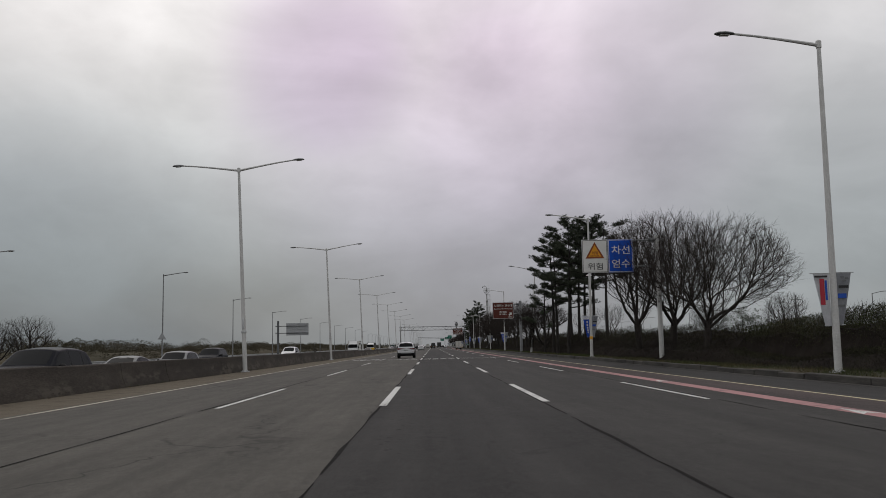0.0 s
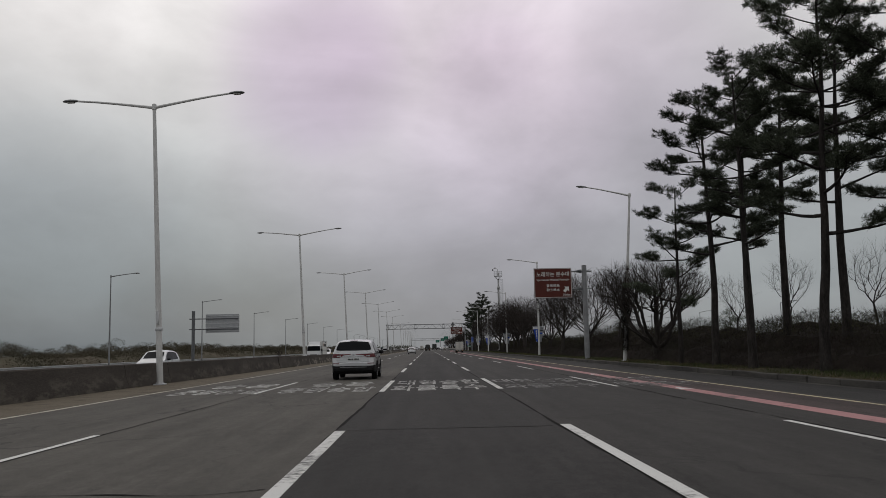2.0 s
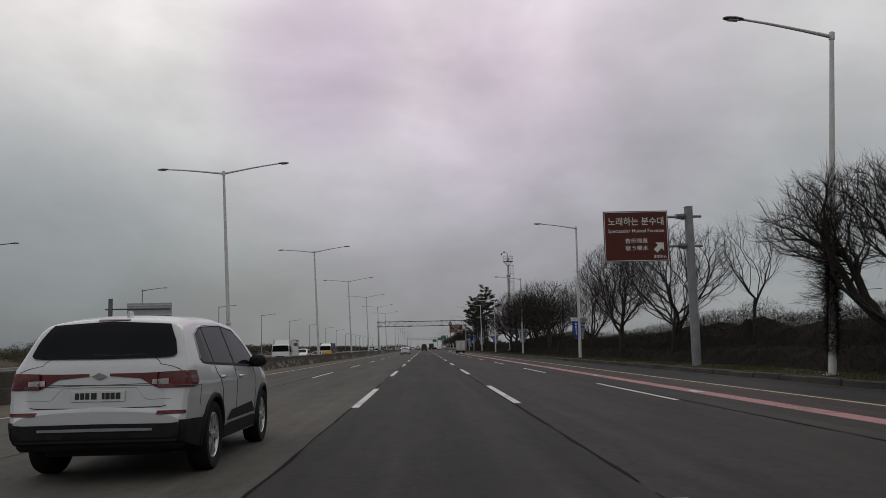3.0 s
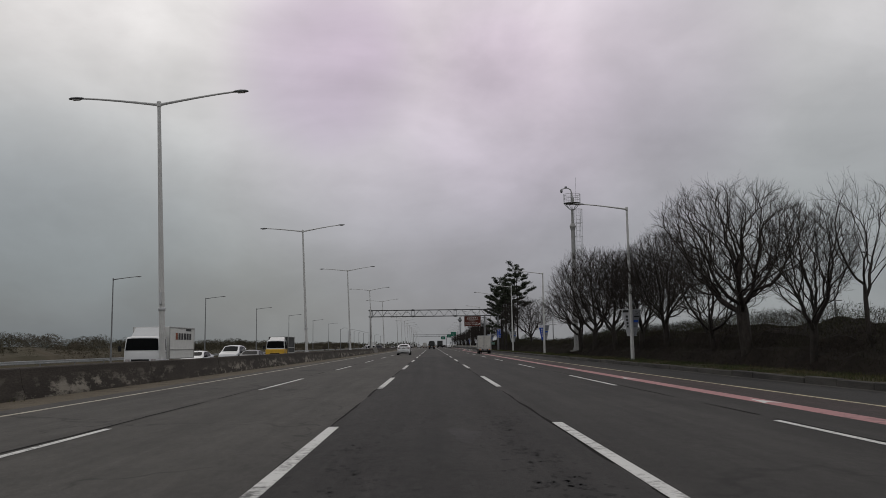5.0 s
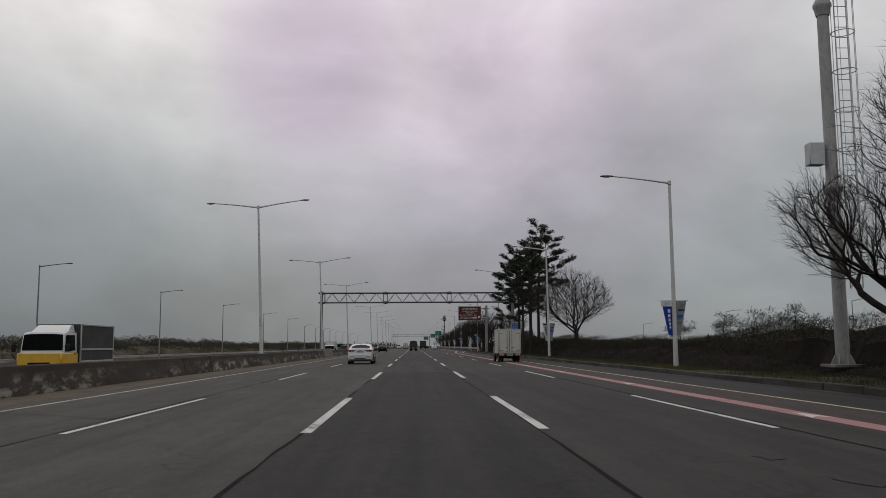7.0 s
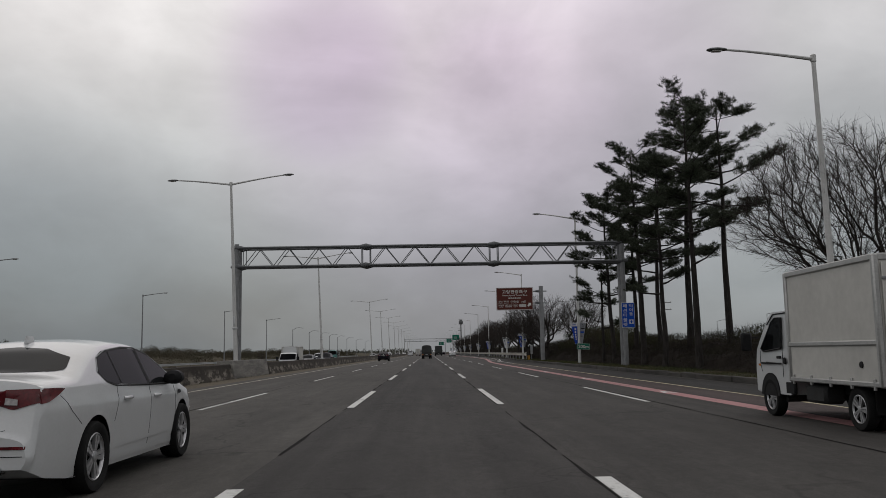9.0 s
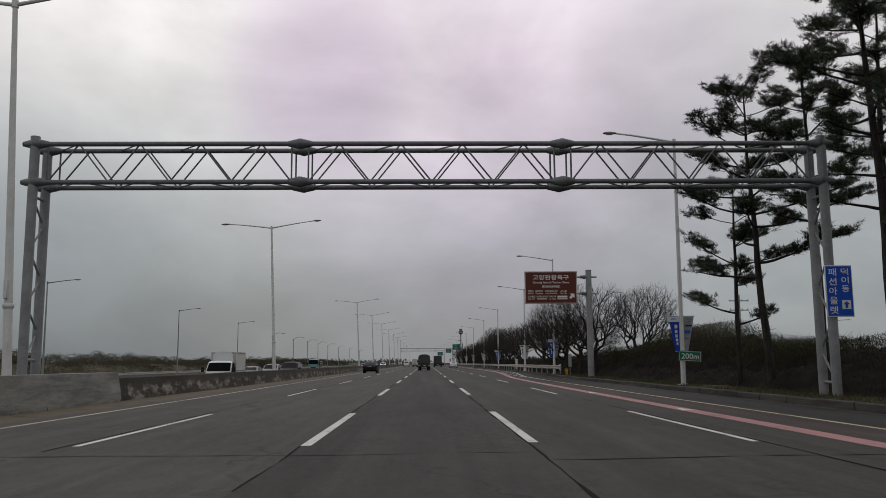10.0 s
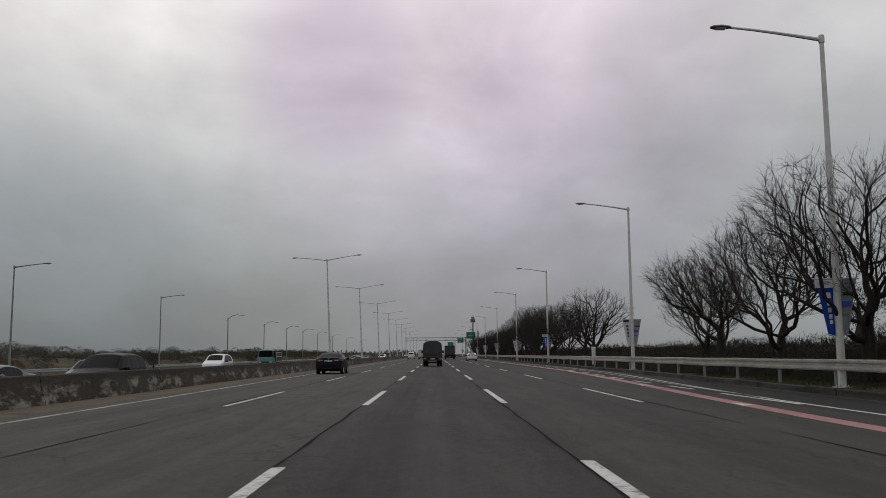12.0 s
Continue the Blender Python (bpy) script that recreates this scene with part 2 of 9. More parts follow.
def concrete(name, color, streak=0.5):
    """Old cast concrete with run-off streaks, soot and pale worn patches."""
    m = material(name, color, 0.92, vary=0.22, scale=0.9, fine=30, bump=0.4, world_co=True, spec=0.25, stretch=(1, 0.3, 1.6))
    t = m.node_tree
    bsdf = t.nodes["Principled BSDF"]
    g = t.nodes.new("ShaderNodeNewGeometry")
    mp = t.nodes.new("ShaderNodeMapping")
    mp.inputs["Scale"].default_value = (0.9, 0.20, 1.5)
    t.links.new(g.outputs["Position"], mp.inputs[0])
    n = t.nodes.new("ShaderNodeTexNoise")
    n.inputs["Scale"].default_value, n.inputs["Detail"].default_value, n.inputs["Roughness"].default_value = 1.6, 6, 0.72
    t.links.new(mp.outputs[0], n.inputs["Vector"])
    r = t.nodes.new("ShaderNodeMapRange")
    r.inputs["From Min"].default_value, r.inputs["From Max"].default_value = 0.40, 0.60
    t.links.new(n.outputs[0], r.inputs[0])
    old = bsdf.inputs["Base Color"].links[0].from_socket
    mix = t.nodes.new("ShaderNodeMix")
    mix.data_type, mix.blend_type = "RGBA", "MULTIPLY"
    mix.inputs[7].default_value = (1 - streak, 1 - streak, 1 - streak * 0.95, 1)
    t.links.new(r.outputs[0], mix.inputs[0])
    t.links.new(old, mix.inputs[6])
    t.links.new(mix.outputs[2], bsdf.inputs["Base Color"])
    return m


def sooty_wall(name, soot, bare):
    """Cast concrete blackened by exhaust, with the film scaled off in ragged patches low down."""
    m = material(name, soot, 0.92, vary=0.35, scale=0.8, fine=22, bump=0.35, world_co=True, spec=0.2, stretch=(1, 0.35, 1.3))
    t = m.node_tree
    bsdf = t.nodes["Principled BSDF"]
    g = t.nodes.new("ShaderNodeNewGeometry")
    masks = []
    for stretch, scale, lo, hi in (((1, 0.35, 0.9), 2.4, 0.49, 0.58), ((1, 0.10, 1.0), 0.8, 0.42, 0.56)):
        mp = t.nodes.new("ShaderNodeMapping")
        mp.inputs["Scale"].default_value = stretch
        t.links.new(g.outputs["Position"], mp.inputs[0])
        n = t.nodes.new("ShaderNodeTexNoise")
        n.inputs["Scale"].default_value, n.inputs["Detail"].default_value, n.inputs["Roughness"].default_value = scale, 6, 0.7
        t.links.new(mp.outputs[0], n.inputs["Vector"])
        r = t.nodes.new("ShaderNodeMapRange")
        r.inputs["From Min"].default_value, r.inputs["From Max"].default_value = lo, hi
        t.links.new(n.outputs[0], r.inputs[0])
        masks.append(r.outputs[0])
    sep = t.nodes.new("ShaderNodeSeparateXYZ")
    t.links.new(g.outputs["Position"], sep.inputs[0])
    low = t.nodes.new("ShaderNodeMapRange")
    low.inputs["From Min"].default_value, low.inputs["From Max"].default_value = 0.62, 0.38
    t.links.new(sep.outputs[2], low.inputs[0])
    last = low.outputs[0]
    for k in masks:
        mul = t.nodes.new("ShaderNodeMath")
        mul.operation = "MULTIPLY"
        t.links.new(last, mul.inputs[0])
        t.links.new(k, mul.inputs[1])
        last = mul.outputs[0]
    old = bsdf.inputs["Base Color"].links[0].from_socket
    mix = t.nodes.new("ShaderNodeMix")
    mix.data_type = "RGBA"
    mix.inputs[7].default_value = (*bare, 1)
    t.links.new(last, mix.inputs[0])
    t.links.new(old, mix.inputs[6])
    t.links.new(mix.outputs[2], bsdf.inputs["Base Color"])
    return m


M_ROAD_OLD = asphalt("asphalt_old", (0.0585, 0.0548, 0.0495), crack=0.42, track=0.16, scuff=0.15)
M_ROAD_PALE = asphalt("asphalt_pale", (0.068, 0.0628, 0.0548), crack=0.5, track=0.16, scuff=0.15)
M_ROAD_NEW = asphalt("asphalt_new", (0.0365, 0.0342, 0.0320), crack=0.35, track=0.30, crack_scale=0.5, scuff=0.28)
M_ROAD_NEW_DARK = asphalt("asphalt_fresh", (0.0245, 0.0230, 0.0218), crack=0.35, track=0.30, crack_scale=0.5, scuff=0.3)
M_ROAD_MID_DARK = asphalt("asphalt_mid_dark", (0.0310, 0.0290, 0.0270), crack=0.3, track=0.2, scuff=0.2)
M_ROAD_MID = asphalt("asphalt_mid", (0.0425, 0.0396, 0.0363), crack=0.3, track=0.2, scuff=0.18)
M_ROAD_RED = asphalt("asphalt_red_tint", (0.050, 0.0375, 0.0355), track=0.2, scuff=0.3)
M_ROAD_EDGE = asphalt("asphalt_shoulder", (0.022, 0.021, 0.020), track=0.2)
M_PIT = asphalt("asphalt_pit", (0.011, 0.0105, 0.010), track=0.1)
M_ROAD_PATCH = asphalt("asphalt_patch", (0.031, 0.029, 0.029), track=0.1)
M_TAR = material("tar_seam", (0.016, 0.015, 0.0145), 0.95, world_co=True, scale=4, vary=0.3, bump=0, spec=0.05)
M_WHITE = paint("paint_white", (0.56, 0.56, 0.54), (0.10, 0.10, 0.095), 0.42)
M_WHITE_WORN = paint("paint_white_worn", (0.34, 0.34, 0.33), (0.075, 0.072, 0.07), 0.95, 5.0)
M_WHITE_EDGE = paint("paint_edge", (0.42, 0.39, 0.32), (0.13, 0.12, 0.10), 0.6)
M_LETTER = paint("paint_letters", (0.44, 0.44, 0.42), (0.085, 0.082, 0.078), 0.72, 6.0)
M_YELLOW = paint("paint_yellow", (0.48, 0.42, 0.27), (0.12, 0.11, 0.09), 0.5)
M_PINK = paint("paint_pink", (0.36, 0.185, 0.185), (0.13, 0.09, 0.09), 0.4, 4.0)
M_BARRIER = sooty_wall("barrier_concrete", (0.040, 0.034, 0.029), (0.215, 0.195, 0.165))
M_BARRIER_BLACK = sooty_wall("barrier_concrete_black", (0.040, 0.034, 0.029), (0.075, 0.066, 0.055))
M_PATCH = concrete("pale_concrete", (0.24, 0.23, 0.21), 0.45)
M_KERB = concrete("kerb_stone", (0.070, 0.066, 0.060), 0.5)
M_GRIT = material("grit", (0.128, 0.108, 0.080), 0.95, world_co=True, scale=1.2, fine=35, vary=0.55, bump=0.6, second=(0.085, 0.072, 0.055), spec=0.15)
M_GROUND = material("soil_and_grass", (0.036, 0.036, 0.018), 0.95, world_co=True, scale=0.35, fine=9, vary=0.4, bump=0.5, second=(0.046, 0.036, 0.024), spec=0.1)
M_GALV = material("galvanised_steel", (0.46, 0.47, 0.48), 0.5, 0.35, vary=0.12, scale=2, fine=25, bump=0.03)
M_RAIL = material("weathered_rail_steel", (0.52, 0.50, 0.46), 0.6, 0.1, vary=0.2, scale=1.2, fine=14, bump=0.03, spec=0.3)
M_POLE = material("pale_painted_steel", (0.50, 0.50, 0.49), 0.55, 0.1, vary=0.12, scale=1.5, fine=18, bump=0.03)
M_MAST = material("weathered_mast_steel", (0.30, 0.30, 0.295), 0.6, 0.15, vary=0.25, scale=1.2, fine=14, bump=0.05, stretch=(1, 1, 0.4))
M_POLE_DARK = material("weathered_steel", (0.20, 0.205, 0.21), 0.6, 0.2, vary=0.2, scale=2, fine=20, bump=0.05)
M_LAMP = material("lamp_housing", (0.16, 0.165, 0.17), 0.5, 0.3, vary=0.1, bump=0)
M_TRUSS = material("dark_truss_steel", (0.115, 0.12, 0.125), 0.55, 0.3, vary=0.2, scale=2, fine=16, bump=0.05)
M_SIGN_BACK = material("sign_back_metal", (0.33, 0.34, 0.35), 0.5, 0.4, vary=0.1, bump=0)
M_SIGN_WHITE = material("sign_white", (0.60, 0.60, 0.58), 0.55, vary=0.06, bump=0, spec=0.2)
M_SIGN_BLUE = material("sign_blue", (0.006, 0.065, 0.40), 0.5, vary=0.08, bump=0, spec=0.2)
M_SIGN_BROWN = material("sign_brown", (0.085, 0.022, 0.016), 0.5, vary=0.1, bump=0, spec=0.2)
M_SIGN_GREEN = material("sign_green", (0.008, 0.13, 0.085), 0.5, vary=0.08, bump=0, spec=0.2)
M_SIGN_YELLOW = material("sign_amber", (0.62, 0.27, 0.02), 0.5, vary=0.08, bump=0, spec=0.2)
M_SIGN_RED = material("sign_red_brown", (0.22, 0.06, 0.02), 0.5, vary=0.08, bump=0, spec=0.2)
M_INK = material("sign_black", (0.015, 0.015, 0.015), 0.6, vary=0.05, bump=0)
M_BAND = material("amber_band", (0.70, 0.34, 0.02), 0.5, vary=0.08, bump=0)
M_CLOTH_BLUE = material("banner_blue", (0.015, 0.075, 0.40), 0.8, vary=0.12, scale=4, fine=30, bump=0.05)
M_CLOTH_WHITE = material("banner_white", (0.55, 0.56, 0.58), 0.8, vary=0.1, scale=4, fine=30, bump=0.05)
M_CLOTH_PALE = material("banner_net", (0.30, 0.31, 0.33), 0.85, vary=0.15, scale=4, fine=30, bump=0.05)
M_CLOTH_RED = material("banner_red", (0.40, 0.03, 0.05), 0.8, vary=0.1, bump=0.05)
M_BARK = material("bark_grey_brown", (0.034, 0.030, 0.027), 0.95, scale=2.5, fine=16, vary=0.4, bump=0.5, stretch=(3, 3, 0.8), each=0.15, spec=0.1)
M_TWIG = material("twigs", (0.040, 0.033, 0.030), 0.95, vary=0.3, bump=0, island=0.35, each=0.2, spec=0.1)
M_PINE_BARK = material("pine_bark", (0.031, 0.028, 0.026), 0.95, scale=2.2, fine=12, vary=0.5, bump=0.6, stretch=(3, 3, 0.8), spec=0.1)
M_NEEDLE = material("pine_needles", (0.046, 0.055, 0.036), 0.8, vary=0.3, bump=0, island=0.5, each=0.15, spec=0.2)
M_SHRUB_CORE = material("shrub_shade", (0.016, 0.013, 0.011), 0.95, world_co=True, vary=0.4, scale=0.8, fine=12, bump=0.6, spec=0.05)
M_SHRUB = material("bare_shrub", (0.031, 0.025, 0.022), 0.95, world_co=True, vary=0.4, scale=0.4, bump=0, island=0.45, spec=0.1, second=(0.024, 0.024, 0.016))
M_SHRUB_GREEN = material("olive_shrub", (0.040, 0.046, 0.018), 0.9, world_co=True, vary=0.4, scale=0.3, bump=0, island=0.5, spec=0.15, second=(0.034, 0.029, 0.016))
M_GRASS = material("verge_grass", (0.046, 0.060, 0.021), 0.9, world_co=True, vary=0.4, scale=0.6, bump=0, island=0.5, spec=0.15, second=(0.06, 0.05, 0.026))
# tree belt colour lightened to carry the haze of distance
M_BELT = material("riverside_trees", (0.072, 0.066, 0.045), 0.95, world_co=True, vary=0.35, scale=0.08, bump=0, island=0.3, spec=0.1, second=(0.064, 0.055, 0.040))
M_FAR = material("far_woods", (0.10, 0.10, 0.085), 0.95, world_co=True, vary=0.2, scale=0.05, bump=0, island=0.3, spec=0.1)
M_CAR_WHITE = material("white_car_paint", (0.52, 0.53, 0.535), 0.35, vary=0.04, scale=1.5, bump=0, clear=1.0, spec=0.4)
M_CAR_PEARL = material("pearl_car_paint", (0.44, 0.45, 0.46), 0.35, vary=0.04, scale=1.5, bump=0, clear=1.0, spec=0.4)
M_CAR_BLACK = material("black_car_paint", (0.010, 0.011, 0.015), 0.25, vary=0.15, scale=1.5, bump=0, ior=1.09)
M_CAR_GREY = material("grey_car_paint", (0.075, 0.08, 0.085), 0.35, 0.3, vary=0.08, scale=1.5, bump=0, clear=0.22, spec=0.35)
M_CAR_GREEN = material("teal_cab_paint", (0.02, 0.13, 0.12), 0.4, vary=0.1, bump=0, clear=0.5)
M_CAR_YELLOW = material("yellow_cab_paint", (0.62, 0.36, 0.02), 0.4, vary=0.1, bump=0, clear=0.5)
M_GLASS = material("tinted_glass", (0.012, 0.013, 0.014), 0.06, vary=0.05, bump=0, ior=1.11)
M_TRIM = material("black_plastic", (0.014, 0.014, 0.015), 0.65, vary=0.2, scale=5, bump=0.05, spec=0.15)
M_GAP = material("panel_gap", (0.09, 0.09, 0.09), 0.8, vary=0.2, bump=0, spec=0.1)
M_RUBBER = material("tyre_rubber", (0.012, 0.012, 0.012), 0.85, vary=0.2, scale=6, bump=0.1, spec=0.15)
M_ALLOY = material("alloy_rim", (0.50, 0.50, 0.51), 0.35, 0.75, vary=0.15, scale=6, bump=0)
M_CHROME = material("chrome", (0.75, 0.75, 0.76), 0.15, 1.0, vary=0.05, bump=0)
M_LENS_RED = material("red_lens", (0.085, 0.005, 0.008), 0.25, vary=0.45, scale=11, bump=0, clear=0.15, spec=0.3)
M_LENS_CLEAR = material("clear_lens", (0.34, 0.32, 0.32), 0.2, vary=0.3, scale=14, bump=0, clear=0.2, spec=0.3)
M_LENS_AMBER = material("amber_lens", (0.50, 0.16, 0.03), 0.2, vary=0.2, scale=9, bump=0, clear=0.5)
M_PLATE = material("number_plate", (0.52, 0.53, 0.52), 0.45, vary=0.05, bump=0)
M_BOX = material("cargo_panel", (0.47, 0.46, 0.43), 0.55, vary=0.09, scale=0.9, fine=8, bump=0.03)
M_BOX_FRAME = material("cargo_frame", (0.38, 0.38, 0.37), 0.45, 0.4, vary=0.15, scale=3, bump=0.03)
M_CANVAS = material("dark_canvas", (0.035, 0.037, 0.036), 0.9, vary=0.35, scale=1.2, fine=14, bump=0.4)
M_CHASSIS = material("chassis_black", (0.015, 0.015, 0.015), 0.8, vary=0.3, scale=4, bump=0.1)


# ---- building helpers ----
def part(name, bm, mat, parent=None, label="", angle=40, kind=""):
    """Links a bmesh as one mesh object, under parent where one is given."""
    me = bpy.data.meshes.new(name)
    bm.normal_update()
    bm.to_mesh(me)
    bm.free()
    return mesh_part(name, me, mat, parent, label, angle, kind)


def mesh_part(name, me, mat, parent=None, label="", angle=40, kind=""):
    if not me.materials:
        me.materials.append(mat)
    if angle and len(me.polygons):
        me.polygons.foreach_set("use_smooth", np.ones(len(me.polygons), dtype=bool))
        me.set_sharp_from_angle(angle=radians(angle))
    ob = new(name, me)
    if parent:
        ob.parent = parent
    return tagged(ob, label=label, kind=kind)


def thing(name, label, category, at=(0, 0, 0), turn=0.0, group=""):
    ob = new(name)
    ob.empty_display_size = 0.3
    ob.matrix_basis = pose(*at, 0, 0, turn)
    return tagged(ob, label, category, group)


def box(bm, at, size, bevel=0.0, m=None):
    r = bmesh.ops.create_cube(bm, size=1.0, matrix=(m or Matrix()) @ Matrix.Translation(at) @ Matrix.Diagonal((*size, 1)))
    if bevel:
        edges = list({e for v in r["verts"] for e in v.link_edges})
        bmesh.ops.bevel(bm, geom=edges, offset=bevel, segments=1, profile=0.5, affect="EDGES")
    return bm


def tube(bm, pts, radii, n=10, caps=True):
    """A round bar through pts, tapering by radii."""
    pts = [Vector(p) for p in pts]
    if isinstance(radii, (int, float)):
        radii = [radii] * len(pts)
    rings, side = [], None
    for i, p in enumerate(pts):
        d = (pts[min(i + 1, len(pts) - 1)] - pts[max(i - 1, 0)]).normalized()
        if side is None:
            side = d.orthogonal().normalized()
        side = (side - d * side.dot(d)).normalized()
        up = d.cross(side)
        rings.append([bm.verts.new(p + (side * math.cos(a) + up * math.sin(a)) * radii[i]) for a in [2 * math.pi * k / n for k in range(n)]])
    for a, b in zip(rings, rings[1:]):
        for k in range(n):
            bm.faces.new((a[k], a[(k + 1) % n], b[(k + 1) % n], b[k]))
    if caps:
        bm.faces.new(rings[0][::-1])
        bm.faces.new(rings[-1])
    return bm


def lathe(bm, profile, n=24, axis="z", at=(0, 0, 0)):
    """Turns a list of (radius, along) round an axis."""
    at = Vector(at)
    rings = []
    for r, h in profile:
        ring = []
        for k in range(n):
            a = 2 * math.pi * k / n
            c, s = r * math.cos(a), r * math.sin(a)
            ring.append(bm.verts.new(at + Vector((c, s, h) if axis == "z" else (h, c, s))))
        rings.append(ring)
    for a, b in zip(rings, rings[1:]):
        for k in range(n):
            bm.faces.new((a[k], a[(k + 1) % n], b[(k + 1) % n], b[k]))
    return bm


def prism(bm, outline, y0, y1):
    """An outline of (x, z) drawn out along y."""
    a = [bm.verts.new((x, y0, z)) for x, z in outline]
    b = [bm.verts.new((x, y1, z)) for x, z in outline]
    n = len(outline)
    for k in range(n):
        bm.faces.new((a[k], a[(k + 1) % n], b[(k + 1) % n], b[k]))
    bm.faces.new(a[::-1])
    bm.faces.new(b)
    return bm


def lettering(name, words, width, height, m, mat, parent, label="", depth=0.004, bold=0.009):
    """Words in the built-in font, fitted to a width and a height, lying in the xy plane of the pose m."""
    c = bpy.data.curves.new(name, "FONT")
    c.body, c.align_x, c.align_y, c.resolution_u, c.extrude, c.offset = words, "LEFT", "BOTTOM_BASELINE", 3, 0.001, bold
    tmp = new(name, c)
    me = bpy.data.meshes.new_from_object(tmp.evaluated_get(bpy.context.evaluated_depsgraph_get()))
    bpy.data.objects.remove(tmp)
    co = np.empty(len(me.vertices) * 3)
    me.vertices.foreach_get("co", co)
    co = co.reshape(-1, 3)
    lo, hi = co.min(0), co.max(0)
    co = (co - (lo + hi) / 2) / (hi - lo) * np.array((width, height, depth))
    co = (np.c_[co, np.ones(len(co))] @ np.array(m).T)[:, :3]
    me.vertices.foreach_set("co", co.ravel())
    me.update()
    me.materials.clear()
    return mesh_part(name, me, mat, parent, label, 0)


def triangles(name, v, mat, parent=None, label="", kind=""):
    """Loose triangles from an array (n, 3, 3) as one mesh."""
    n = len(v)
    me = bpy.data.meshes.new(name)
    me.vertices.add(n * 3)
    me.vertices.foreach_set("co", np.ascontiguousarray(v, dtype=np.float32).ravel())
    me.loops.add(n * 3)
    me.loops.foreach_set("vertex_index", np.arange(n * 3, dtype=np.int32))
    me.polygons.add(n)
    me.polygons.foreach_set("loop_start", np.arange(0, n * 3, 3, dtype=np.int32))
    me.update(calc_edges=True)
    return mesh_part(name, me, mat, parent, label, 0, kind)


rng = np.random.default_rng(7)


def hash_wave(y, seed, step):
    """Smooth random values along y, between -1 and 1."""
    k = np.floor(np.asarray(y, float) / step).astype(int)
    f = np.asarray(y, float) / step - k
    f = f * f * (3 - 2 * f)
    a = np.sin(k * 127.1 + seed * 311.7) * 43758.5453
    b = np.sin((k + 1) * 127.1 + seed * 311.7) * 43758.5453
    a, b = (a - np.floor(a)) * 2 - 1, (b - np.floor(b)) * 2 - 1
    return a + (b - a) * f


# ---- ground and road ----
ROAD_END = 1500.0


def kerb_x(y):
    """The kerb's line: straight, then bearing off where the road widens."""
    return np.interp(y, [325, 337, 350, 367, 400], [11.46, 11.62, 12.0, 12.45, 12.6])


def barrier_x(y):
    """The median barrier's line, set further off along the first stretch."""
    return np.interp(y, [85, 150], [-11.15, -10.25])


def ground_height(x, y):
    """One sheet: flat below the carriageways, a low bank behind the kerb, fields beyond."""
    x = x - (kerb_x(y) - 11.46) * np.clip((x - 9) / 2, 0, 1)
    base = np.interp(x, [-60, -40, -36, -33, -11.6, -10.9, 11.4, 11.6, 13.0, 15.5, 18.0, 22, 30, 60], [-1.2, -0.9, -0.52, -0.48, -0.48, -0.06, -0.06, 0.19, 0.22, 0.6, 1.0, 0.9, 0.2, -0.6])
    soft = np.interp(x, [11.7, 13.5, 18], [0.0, 0.08, 0.25]) * (x > 11.7) + np.interp(-x, [36, 42], [0, 0.2]) * (x < -36)
    return base + soft * (hash_wave(y, 3, 9.0) * 0.6 + hash_wave(y + x * 1.7, 5, 3.1) * 0.5)


gx = np.array([-2500, -900, -350, -160, -100, -75, -60, -52, -46, -42, -39, -36, -34, -33, -20, -11.6, -10.9, -8, 0, 8, 11.35, 11.62, 11.75, 11.9, 12.05, 12.2, 12.35, 12.5, 12.65, 12.8, 13.0, 13.5, 14.3, 15.2, 16.2, 17.4, 19, 22, 26, 32, 45, 60, 100, 200, 500, 2500])
gy = np.concatenate([np.linspace(-400, -30, 8), np.arange(-20, 480, 2.0), np.linspace(482, 900, 60), [1100, 1500, 2200, 3300, 4500]])
GX, GY = np.meshgrid(gx, gy)
GZ = ground_height(GX, GY)
nx, ny = len(gx), len(gy)
idx = np.arange(nx * ny).reshape(ny, nx)
quads = np.stack([idx[:-1, :-1], idx[:-1, 1:], idx[1:, 1:], idx[1:, :-1]], -1).reshape(-1, 4)
me = bpy.data.meshes.new("ground")
me.from_pydata(np.stack([GX, GY, GZ], -1).reshape(-1, 3).tolist(), [], quads.tolist())
ground = tagged(mesh_part("ground", me, M_GROUND, angle=60), "brown spring soil and thin grass reaching the horizon", "ground", kind="structure")


def strip(name, x0, x1, z, mat, label, y0=-120.0, y1=ROAD_END, category="road"):
    bm = bmesh.new()
    ys = np.concatenate([[y0], np.arange(max(y0, -100) + 20, min(y1, 600), 20.0), [y1]])
    rows = [[bm.verts.new((x, y, zz)) for x, zz in ((x0, z - 0.07), (x0, z), (x1, z), (x1, z - 0.07))] for y in ys]
    for a, b in zip(rows, rows[1:]):
        for k in range(3):
            bm.faces.new((a[k + 1], a[k], b[k], b[k + 1]))
    return tagged(part(name, bm, mat, angle=0), label, category, kind="structure")


road_left = strip("road_left", -8.45, -1.13, 0.0, M_ROAD_PALE, "old pale brownish cracked asphalt lanes", y1=108.0)
strip("road_left_ahead", -8.45, -1.13, 0.0, M_ROAD_OLD, "old brownish grey cracked asphalt lanes", y0=108.0)
JOINT = 226.0
road = strip("road_middle", -1.13, 2.33, 0.003, M_ROAD_NEW_DARK, "dark freshly resurfaced asphalt lane", y1=JOINT)
road_on = strip("road_middle_ahead", -1.13, 2.33, 0.003, M_ROAD_NEW, "darker resurfaced asphalt lane", y0=JOINT)
road_right = strip("road_right", 2.33, 9.12, 0.0, M_ROAD_MID_DARK, "dark grey asphalt lanes with wheel tracks", y1=JOINT)
